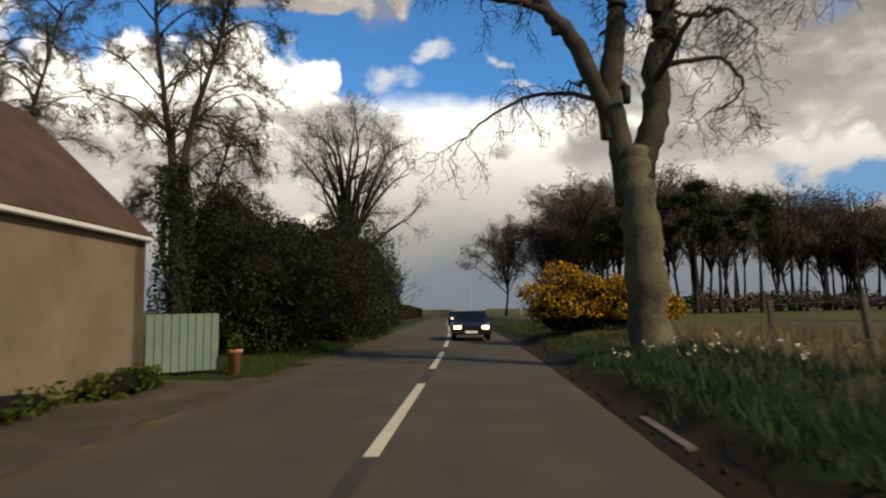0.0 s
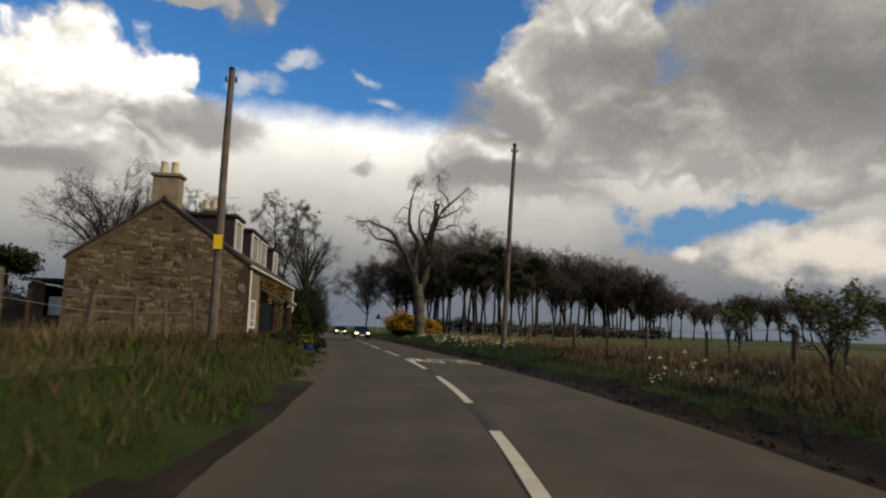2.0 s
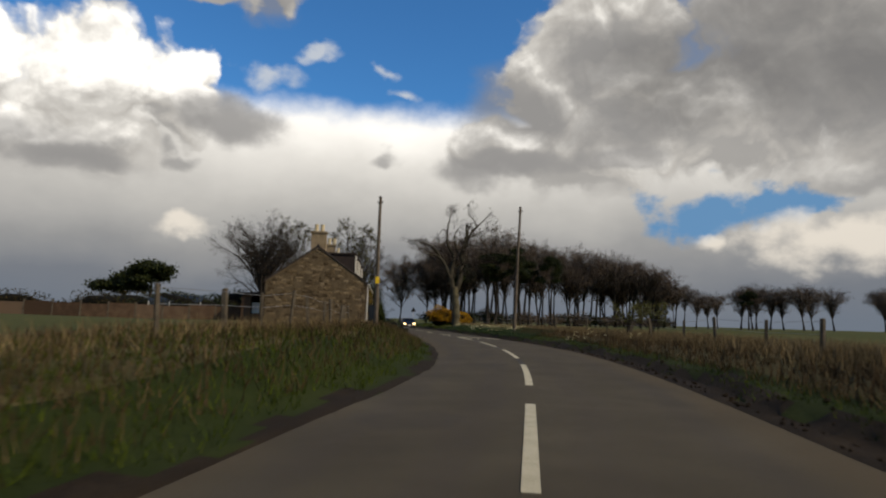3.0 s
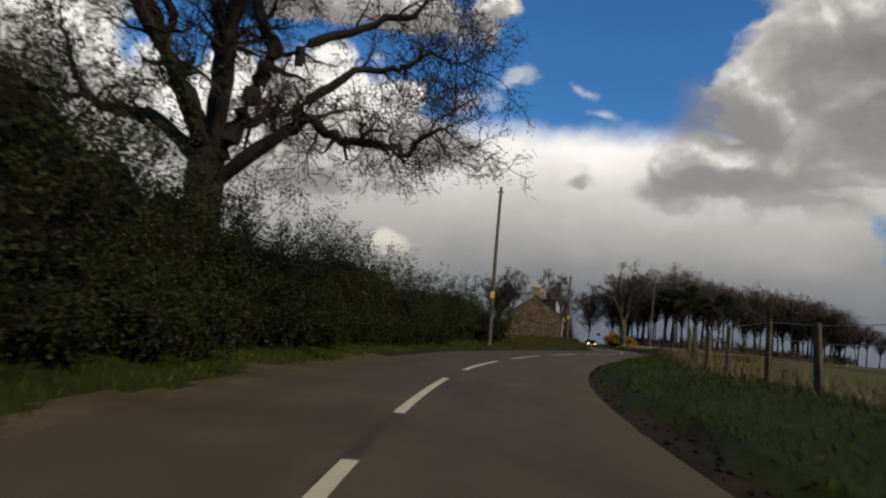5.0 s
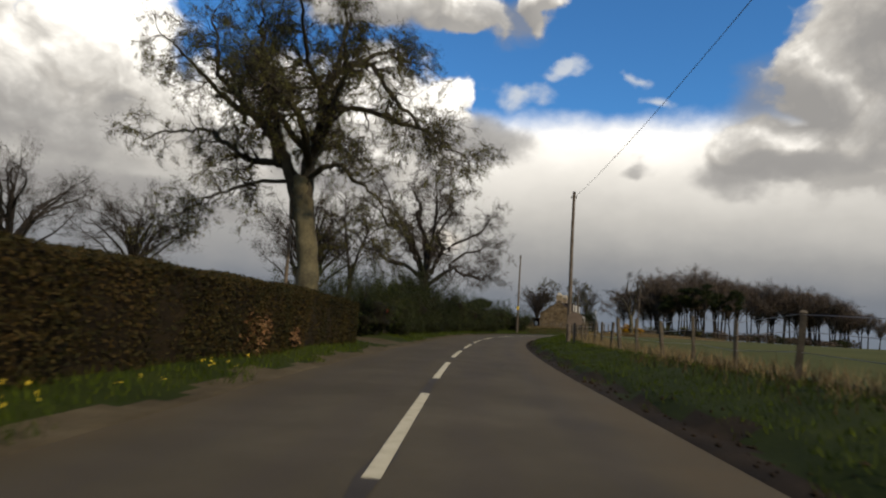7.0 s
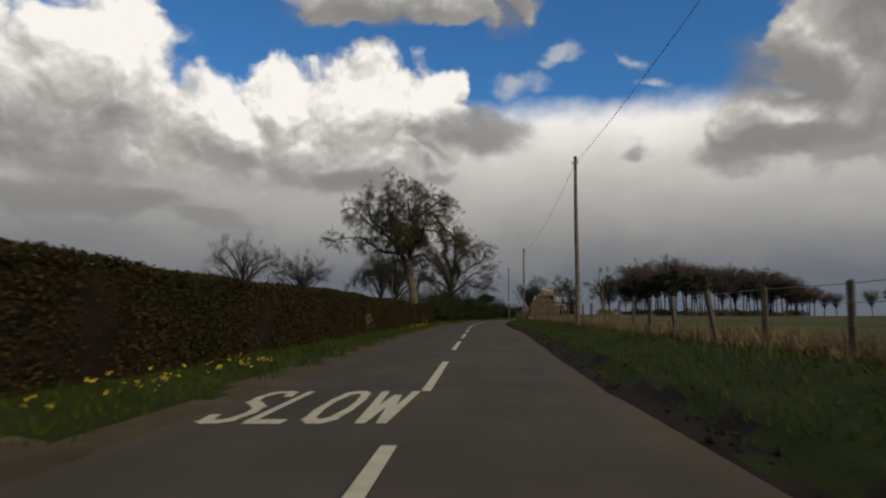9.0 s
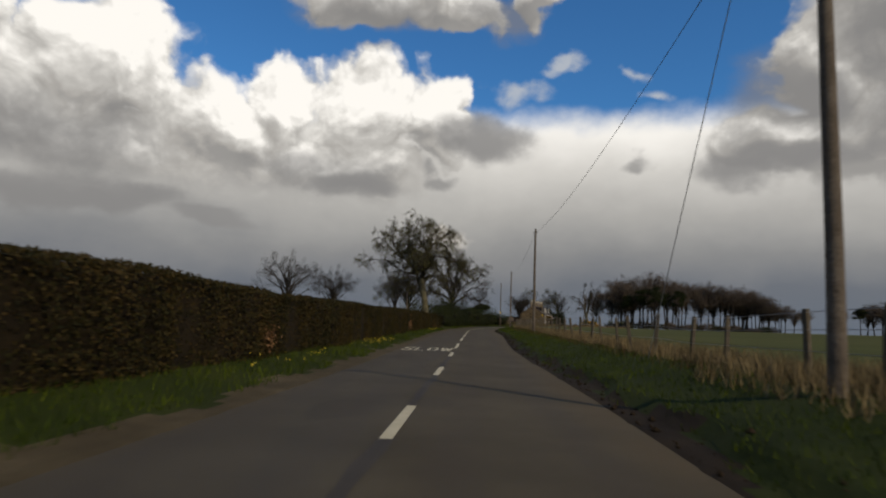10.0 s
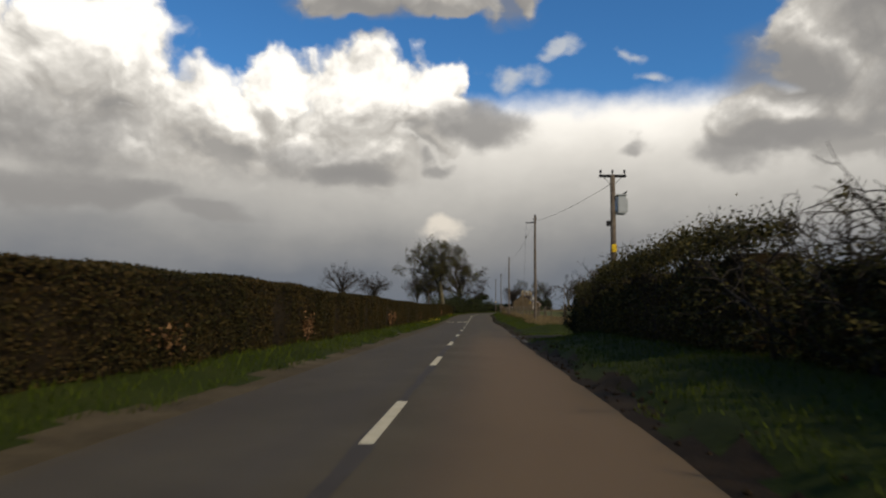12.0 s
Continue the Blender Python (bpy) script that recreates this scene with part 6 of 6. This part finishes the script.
# ---- round the cottages ----
def leafy_wall():
    """Creeper over the middle of the front, kept off windows and porches."""
    r_ = np.random.default_rng(71)
    n = 24000
    y, z = r_.uniform(3.0, 13.9, n), r_.uniform(0.15, EAVE - 0.25, n)
    dens = 0.75 + 0.5 * lumps(y * 1.1, z * 2.0) - 0.55 * np.clip((y - 12.9) / 1.2, 0, 1) * (z < 2.6) - 0.5 * np.clip((4.6 - y) / 1.6, 0, 1) - 0.7 * np.clip((1.0 - z) / 0.8, 0, 1)
    keep = r_.uniform(0, 1, n) < dens
    for a, b, c, d in ((5.92, 6.95, 0.5, 2.3), (8.55, 10.15, 0.55, 2.25), (3.1, 4.85, -1, 2.85), (11.1, 12.8, -1, 2.85), (13.35, 15.2, 0.4, 2.3)):
        keep &= ~((y > a) & (y < b) & (z > c) & (z < d))
    y, z = y[keep], z[keep]
    x = 0.02 + np.abs(r_.normal(0, 0.06, len(y)))
    v, f = leaf_quads(r_, np.stack([x, y, z], 1), 0.075)
    ob = link_mesh("creeper_leaves", v, f, "ivy", creeper)
    lines = []
    for i in range(26):
        y0 = r_.uniform(4.9, 13.0)
        q = bent(r_, (0.03, y0, 0.05), (0, r_.normal(0, 0.25), 1), r_.uniform(1.6, 3.0), 9, 0.12, 0.02)
        q[:, 0] = 0.03
        bad = any(a < yy < b and c < zz < d for yy, zz in q[:, 1:] for a, b, c, d in ((5.9, 6.95, 0.5, 2.3), (8.55, 10.15, 0.5, 2.3), (11.1, 12.8, -1, 2.85)))
        if not bad:
            lines.append((q, np.linspace(0.016, 0.006, len(q))))
    v, f = poly_tubes(lines, 4)
    link_mesh("creeper_stems", v, f, "twig", creeper)


creeper = empty("wall_creeper", HOUSE, "yellowing creeper climbing the cottage front between windows", "climber")
leafy_wall()


def lathe(profile, sides=18):
    bm = bmesh.new()
    rings = []
    for r, z in profile:
        rings.append([bm.verts.new((r * math.cos(2 * math.pi * i / sides), r * math.sin(2 * math.pi * i / sides), z)) for i in range(sides)])
    for a, b in zip(rings[:-1], rings[1:]):
        for i in range(sides):
            bm.faces.new((a[i], a[(i + 1) % sides], b[(i + 1) % sides], b[i]))
    bm.faces.new(rings[0])
    bm.faces.new(rings[-1][::-1])
    return bm


def planter(name, x, y, r, h, mat, label, seed, plant_mat="blade", flowers=None, bowl=False):
    r_ = np.random.default_rng(seed)
    z0 = float(land(x, y)) + 0.0
    t = empty(name, Matrix.Translation((x, y, z0)), label, "planter", "plant pots")
    prof = [(r * 0.62, 0.0), (r * 0.95, h * 0.55), (r, h * 0.9), (r * 1.06, h), (r * 0.92, h), (r * 0.86, h * 0.9)] if bowl else [(r * 0.72, 0), (r * 0.95, h * 0.85), (r * 1.08, h * 0.86), (r * 1.08, h), (r * 0.92, h), (r * 0.9, h * 0.9)]
    part("pot", lathe(prof), mat, t, smooth=True)
    part("compost", tube(bmesh.new(), (0, 0, h * 0.84), (0, 0, h * 0.9), r * 0.9, r * 0.9, 14), "soil", t)
    n = 420
    a, rr = r_.uniform(0, 6.28, n), r * np.sqrt(r_.uniform(0, 1, n))
    c = np.stack([rr * np.cos(a) * 1.1, rr * np.sin(a) * 1.1, h * 0.93 + np.abs(r_.normal(0, 0.11, n))], 1)
    v, f = leaf_quads(r_, c, 0.05)
    link_mesh("plant", v, f, plant_mat, t)
    if flowers:
        m = 36
        c = c[:m] + np.array([0, 0, 0.1])
        v, f = leaf_quads(r_, c, 0.035)
        link_mesh("blossom", v, f, flowers, t)
    return t


planter("blue_pot", -4.55, -9.0, 0.26, 0.30, "blue_glaze", "glazed blue bowl pot with spring plants on the path", 80, flowers="petal_yellow", bowl=True)
planter("blue_pot", -4.64, -5.1, 0.24, 0.30, "blue_glaze", "glazed blue pot beside the porch", 81, bowl=True)
planter("stone_bowl", -4.05, -8.2, 0.28, 0.30, "concrete", "pale stone bowl planter at the path edge", 82, plant_mat="dark_leaf", bowl=True)
planter("clay_pot", -5.75, -9.9, 0.16, 0.40, "clay", "tall terracotta pot beside the porch", 83)
planter("clay_pot", -5.6, 0.3, 0.17, 0.28, "clay", "terracotta pot under the window", 84, flowers="petal")
planter("black_tub", -5.0, -1.6, 0.30, 0.34, "black", "black tub of leafy plants under the window", 85, plant_mat="hedge_green", flowers="petal_yellow")
planter("black_tub", -4.25, -0.5, 0.22, 0.24, "black", "low black tub on the path edge", 86, plant_mat="dark_leaf")
planter("stone_trough", -3.95, -11.3, 0.26, 0.22, "concrete", "weathered stone planter on the kerb", 87, plant_mat="dark_leaf", bowl=True)
planter("clay_pot", -5.9, -7.0, 0.14, 0.22, "clay", "small terracotta pot against the wall", 88, flowers="gorse")
planter("orange_pot", -5.55, 13.75, 0.16, 0.55, "clay", "orange terracotta chimney-pot planter by the gate", 89)

# upright conifer between window and outbuilding
def cone_tree(x, y, h, r, seed):
    r_ = np.random.default_rng(seed)
    n = 16000
    z = h * r_.uniform(0, 1, n) ** 1.15
    a = r_.uniform(0, 6.28, n)
    env = r * np.clip(1.25 - (z / h) ** 2.2, 0, 1) * (0.9 + 0.12 * np.sin(3 * a + z * 3) + 0.08 * np.sin(7 * a - z * 5)) * np.minimum(1, 0.6 + z)
    rr = env * np.sqrt(r_.uniform(0.45, 1, n))
    t = empty("conifer", Matrix.Translation((x, y, float(land(x, y)))), "clipped dark green conifer against the cottage wall", "tree")
    v, f = leaf_quads(r_, np.stack([rr * np.cos(a), rr * np.sin(a), z + 0.1], 1), 0.05)
    link_mesh("foliage", v, f, "hedge_green", t)
    part("trunk", tube(bmesh.new(), (0, 0, -0.2), (0, 0, h * 0.8), 0.08, 0.02, 8), "dark_bark", t)


cone_tree(-5.72, 1.85, 2.5, 0.74, 90)
for i, (x, y, sx, sy, sz, m) in enumerate([(-5.9, -12.6, 0.7, 1.2, 0.42, "hedge_green"), (-6.0, -10.9, 0.6, 0.9, 0.35, "hedge_leaf"), (-6.1, 7.2, 0.4, 1.6, 0.22, "blade"), (-6.1, 10.4, 0.4, 1.5, 0.25, "blade"), (-5.2, -15.2, 0.8, 1.4, 0.45, "hedge_green"), (-6.1, 5.9, 0.4, 0.6, 0.2, "blade"), (-6.0, -5.8, 0.3, 1.3, 0.25, "hedge_leaf")]):
    bush("border_plants", (x, y, float(land(x, y))), (sx, sy, sz), m, "low leafy border plants along the wall", 600 + i, 900, 0.05, stems=False, category="plants", group="border plants")
# kerb along the footpath
kerb_ys = rows_between(-13.2, 12.6, 0.92)
for a, b in zip(kerb_ys[:-1], kerb_ys[1:]):
    d = float(edge_l((a + b) / 2)) - 0.10
    x0, y0 = beside((a + b) / 2, d)
    z = float(lay((a + b) / 2))
    k_ = part("kerb_stone", boxed(-0.05, -0.45, -0.1, 0.05, 0.45, 0.03, bevel=0.015), "kerb", road)
    k_.matrix_world = pose(float(x0), float(y0), z, 0, 0, random.uniform(-0.6, 0.6))
for i, (y, d) in enumerate(((7.7, 3.0), (6.8, 3.0))):
    x0, y0 = beside(y, d)
    k_ = part("kerb_stone", boxed(-0.07, -0.45, -0.2, 0.07, 0.45, 0.02, bevel=0.015), "concrete", road)
    k_.matrix_world = pose(float(x0), float(y0), float(lay(y)), 0, 0, 2)

# aerial on the middle chimney
ae = empty("roof_aerial", HOUSE @ pose(-DEEP / 2 + 0.62, LEN * 0.52 - 0.45, RIDGE - 0.1), "thin metal television aerial on the roof", "aerial")
part("mast", tube(bmesh.new(), (0, 0, 0), (0, 0, 1.9), 0.018, 0.015, 6), "steel", ae)
part("boom", tube(bmesh.new(), (-0.1, 0, 1.85), (0.75, 0, 1.9), 0.012, 0.012, 6), "steel", ae)
for i in range(6):
    part("element", tube(bmesh.new(), (0.1 + 0.12 * i, -0.18, 1.86), (0.1 + 0.12 * i, 0.18, 1.86), 0.006, 0.006, 5), "steel", ae)

# lean-to, garden fence and growth behind the gable
lt = empty("lean_to_shed", pose(-15.6, -12.6, 0.0), "dark timber lean-to shed beside the stone gable", "shed")
part("wall", boxed(0, 0, -0.3, 0.1, 3.5, 2.5), "board_piece", lt)
part("wall", boxed(0.1, 0, -0.3, 2.05, 0.1, 1.2), "board_piece", lt)
part("wall", boxed(0.1, 0, 1.2, 0.65, 0.1, 2.6), "board_piece", lt)
part("wall", boxed(1.5, 0, 1.2, 2.05, 0.1, 2.6), "board_piece", lt)
part("back", boxed(0.1, 3.4, -0.3, 2.05, 3.5, 2.6), "board_piece", lt)
part("roof", boxed(-0.2, -0.25, 2.6, 2.3, 3.7, 2.72, bevel=0.02), "black", lt)
part("white_panel", boxed(0.7, 0.35, 1.25, 1.2, 0.4, 2.0), "white", lt)
part("post", boxed(1.9, -0.2, -0.3, 2.02, -0.08, 2.6), "brown_wood", lt)
gf = empty("garden_fence", pose(-15.8, -11.2, 0.3, 0, 0, 4), "brown boarded garden fence beyond the paddock", "fence")
for i in range(17):
    pn = part("panel", boxed(-1.8 * (i + 1) + 0.04, -0.03, 0.0, -1.8 * i - 0.04, 0.03, 1.35 + 0.06 * math.sin(i * 2.1)), "board_piece", gf)
    part("post", boxed(-1.8 * i - 0.05, -0.06, -0.3, -1.8 * i + 0.05, 0.06, 1.5), "post_wood", gf)
for i, (x, y, s3) in enumerate([(-22, -4, (4, 2.5, 1.6)), (-28, -2, (4, 3, 1.5)), (-19, 0, (2.5, 2.5, 1.7)), (-36, -3, (4, 2, 1.2))]):
    bush("garden_shrub", (x, y, 0.4), s3, "hedge_leaf" if i % 2 else "dark_leaf", "dark garden shrub behind the boarded fence", 620 + i, 2600, 0.10, stems=False, group="garden shrubs")
bush("gorse_bush", (-40, -8, 0.5), (2.2, 2.0, 1.6), "dark_leaf", "gorse bush in yellow flower beyond the paddock", 640, 3000, 0.10, group="gorse", extra="gorse")
pine("pine", 66, 6.0, (-32.5, 21.0, 0.6))
pine("pine", 67, 4.6, (-36.0, 22.0, 0.6))
gh = empty("glasshouse", pose(-24, -6, 0.5, 0, 0, 6), "small white-framed garden glasshouse behind the fence", "greenhouse")
part("base", boxed(0, 0, 0, 4.0, 2.4, 0.6), "concrete", gh)
for i in range(6):
    part("glazing_bar", boxed(0.78 * i, 0, 0.6, 0.78 * i + 0.06, 0.06, 1.5), "white", gh)
part("pane", boxed(0.05, 0.02, 0.6, 3.95, 0.04, 1.5), "glass", gh)
part("roof_pane", prism(bmesh.new(), [(0.0, 1.5), (1.2, 2.05), (2.4, 1.5), (2.4, 1.54), (1.2, 2.1), (0.0, 1.54)], 0, 4.0, axis="x"), "glass", gh)

# ---- along the right-hand side ----
for i, (x, y, h, r) in enumerate([(5.2, -31.0, 1.4, 0.04), (7.6, -28.5, 1.6, 0.04), (11.5, -18.0, 1.9, 0.05), (14.5, -14.0, 1.7, 0.05)]):
    tree("thorn_bush", (x, y, float(land(x, y))), 700 + i, bare_limbs(700 + i, h, r, 0.2, 0.85, 10, dome=0.9), "small bare thorn bush in rough grass", "dark_bark", "bud", 1300, 0.035, levels=[(3.6, 0.4, 0.7, 0.2, 0.06, 0.6), (4.5, 0.2, 0.7, 0.2, 0.03, 0.7)], group="thorn bushes")
r_ = np.random.default_rng(41)
n = 190
y = np.concatenate([r_.uniform(-15, 3.5, n), r_.uniform(8, 15, 30), r_.uniform(-34, -26, 20)])
d = 3.9 + np.abs(r_.normal(0.6, 0.7, len(y)))
d += 0.5 * np.sin(y * 0.9)
x, yy = beside(y, np.clip(d, 3.5, 6.0))
c = np.stack([x, yy, land(x, yy) + r_.uniform(0.22, 0.38, len(y))], 1)
pet = np.concatenate([c + r_.normal(0, 0.028, c.shape) for _ in range(5)])
v, f = leaf_quads(r_, pet, 0.028)
tagged(link_mesh("daffodil_flowers", v, f, "petal"), "drift of pale daffodil flowers along the verge", "flowers", kind="stuff")
y = np.concatenate([r_.uniform(-178, -168, 40), r_.uniform(-140, -126, 30), r_.uniform(-190, -182, 16)])
x, yy = beside(y, -3.5 - np.abs(r_.normal(0.2, 0.25, len(y))))
c = np.stack([x, yy, land(x, yy) + r_.uniform(0.12, 0.24, len(y))], 1)
pet = np.concatenate([c + r_.normal(0, 0.025, c.shape) for _ in range(5)])
v, f = leaf_quads(r_, pet, 0.020)
tagged(link_mesh("yellow_flowers", v, f, "petal_yellow"), "yellow daffodils in the grass below the hedge", "flowers", kind="stuff")

# round-topped sign seen from behind
sg_ = empty("roadside_sign", pose(-1.75, -102.9, float(land(-1.75, -102.9)), 0, 0, 8), "back of a round-topped grey board sign on a dark post", "sign")
part("post", boxed(-0.05, -0.05, -0.3, 0.05, 0.05, 1.1), "black", sg_)
pts = [(-0.40, 1.0), (0.40, 1.0), (0.40, 1.32)] + [(0.40 * math.cos(a), 1.32 + 0.34 * math.sin(a)) for a in np.linspace(0.15, math.pi - 0.15, 14)] + [(-0.40, 1.32)]
part("board", prism(bmesh.new(), pts, -0.03, 0.01), "concrete", sg_, "weathered grey board")
# triangular warning sign far down the road
ws = empty("warning_sign", pose(3.6, 86.0, float(land(3.6, 86.0))), "triangular warning sign on a grey post seen from behind", "sign")
part("post", tube(bmesh.new(), (0, 0, -0.3), (0, 0, 3.4), 0.045, 0.045, 8), "steel", ws)
part("plate", prism(bmesh.new(), [(-0.6, 2.5), (0.6, 2.5), (0.0, 3.5)], -0.06, -0.04), "black", ws)
# red board in the hedgerow by the drive
rb = empty("red_board", pose(-12.4, -103.7, float(land(-12.4, -103.7)), 0, 0, 16), "small red painted board on a post by the drive", "sign")
part("post", boxed(-0.03, 0.02, -0.3, 0.03, 0.08, 1.4), "dark_bark", rb)
part("board", boxed(-0.16, -0.02, 1.30, 0.16, 0.02, 1.42, bevel=0.005), "red", rb)
# lattice pylon far beyond the fields
py = empty("pylon", pose(-24.5, 620.0, float(land(-24.5, 620.0)) - 0.5, 0, 0, 12), "grey lattice electricity pylon far beyond the fields", "pylon")
for sx in (-1, 1):
    for sy in (-1, 1):
        part("leg", tube(bmesh.new(), (2.6 * sx, 2.6 * sy, 0), (0.5 * sx, 0.5 * sy, 27.0), 0.16, 0.10, 6), "steel", py)
for z in (16.0, 20.0, 24.0):
    part("crossarm", boxed(-4.2 + 0.1 * (z - 16), -0.2, z, 4.2 - 0.1 * (z - 16), 0.2, z + 0.35, bevel=0.05), "steel", py)
for i in range(6):
    w0, w1 = 2.6 - 0.35 * i, 2.6 - 0.35 * (i + 1)
    for s in (-1, 1):
        part("brace", tube(bmesh.new(), (-w0, s * w0, 4.5 * i), (w1, s * w1, 4.5 * i + 4.5), 0.08, 0.08, 5), "steel", py)
        part("brace", tube(bmesh.new(), (w0, s * w0, 4.5 * i), (-w1, s * w1, 4.5 * i + 4.5), 0.08, 0.08, 5), "steel", py)

# gate posts and strainers at the field gateway
for i, (y, d, h, w) in enumerate(((-197.5, 7.6, 1.35, 0.075), (-197.2, 8.4, 1.4, 0.05), (-216.6, 7.4, 1.4, 0.09))):
    fence_post("gate_post", spot_at(y, d), h, w, "stout weathered gate post at the field gateway", (0, 1.5 * i - 1, 12))

# puddles in the gateway
for i, (x, y, a, b) in enumerate([(18.95, -212.3, 0.28, 0.62), (19.35, -214.2, 0.12, 0.25), (19.65, -215.4, 0.11, 0.3), (19.95, -216.6, 0.16, 0.4), (20.25, -218.0, 0.13, 0.36)]):
    bm = bmesh.new()
    vs = []
    for k_ in range(26):
        an = 2 * math.pi * k_ / 26
        rr = 1 + 0.22 * math.sin(3 * an + i) + 0.12 * math.sin(5 * an + 2 * i)
        vs.append(bm.verts.new((a * rr * math.cos(an), b * rr * math.sin(an), 0)))
    bm.faces.new(vs)
    ob = part("puddle", bm, "water")
    zz = max(float(land(x + dx, y + dy)) for dx in (-a * 0.6, 0, a * 0.6) for dy in (-b * 0.6, 0, b * 0.6))
    ob.matrix_world = pose(x, y, zz + 0.012, 0, 0, 12)
    tagged(ob, "shallow muddy puddle at the gateway", "puddle", "puddles")

# clods, stones and litter on the verges
r_ = np.random.default_rng(61)
V, Fc = [], []
for i in range(2600):
    y = r_.uniform(-250, 15)
    right = r_.uniform() < 0.65 or -78 < y < -26
    d = float(edge_r(y)) + abs(r_.normal(0.1, 0.35)) if right else float(edge_l(y)) - abs(r_.normal(0.05, 0.2))
    if not right:
        continue
    x, yy = beside(y, d)
    s = abs(r_.normal(0.022, 0.016)) + 0.008
    z = max(float(land(x, yy)), float(lay(y)) - 0.012 * abs(d) if abs(d) < 3 else -99)
    p = np.array([[1, 0, 0], [-1, 0, 0], [0, 1, 0], [0, -1, 0], [0, 0, 0.8], [0, 0, -0.8]]) * s * r_.uniform(0.6, 1.3, (6, 3)) + np.array([float(x), float(yy), z + s * 0.3])
    k0 = 6 * (len(V))
    V.append(p)
    Fc += [(k0 + a, k0 + b, k0 + c) for a, b, c in ((0, 2, 4), (2, 1, 4), (1, 3, 4), (3, 0, 4), (2, 0, 5), (1, 2, 5), (3, 1, 5), (0, 3, 5))]
tagged(link_mesh("verge_clods", np.concatenate(V), Fc, "soil"), "clods of earth and stones along the road edge", "clods", kind="stuff")


# ---- stones of the gable ----
gw = [o for o in house.children if o.name.startswith("gable_wall")][0]
stone_kinds = []
for i in range(8):
    r_ = np.random.default_rng(900 + i)
    bm = bmesh.new()
    box(bm, -0.5, -0.5, -0.5, 0.5, 0.5, 0.5)
    for v in bm.verts:
        v.co.x += r_.normal(0, 0.09)
        v.co.z += r_.normal(0, 0.11)
        if v.co.y < 0:
            v.co.x *= 0.86
            v.co.z *= 0.84
    me = bpy.data.meshes.new("stone")
    bmesh.ops.recalc_face_normals(bm, faces=bm.faces)
    bm.to_mesh(me)
    bm.free()
    me.materials.append(M["stone_piece"])
    stone_kinds.append(me)
r_ = np.random.default_rng(950)
z, count = 0.75, 0
while z < RIDGE - 0.15 and count < 300:
    hgt = r_.uniform(0.13, 0.24)
    half = DEEP / 2 * (1 if z + hgt < EAVE else (RIDGE - z - hgt) / (RIDGE - EAVE)) - 0.12
    x = -DEEP / 2 - half + 0.02
    while x < -DEEP / 2 + half - 0.12 and count < 300:
        w = r_.uniform(0.14, 0.30) if r_.uniform() < 0.6 else r_.uniform(0.28, 0.5)
        w = min(w, -DEEP / 2 + half - x)
        if w > 0.1 and r_.uniform() > 0.42:
            ob = new("stone", stone_kinds[int(r_.integers(0, 8))])
            ob.parent = gw
            dz = r_.uniform(-0.05, 0.05)
            ob.matrix_local = Matrix.Translation((x + w / 2, -0.005, z + hgt / 2 + dz)) @ pose(0, 0, 0, 0, r_.normal(0, 5), 0) @ Matrix.Diagonal((w - 0.025, 0.018 + r_.uniform(0, 0.025), (hgt - 0.02) * r_.uniform(0.6, 1.1), 1))
            count += 1
        x += w
    z += hgt
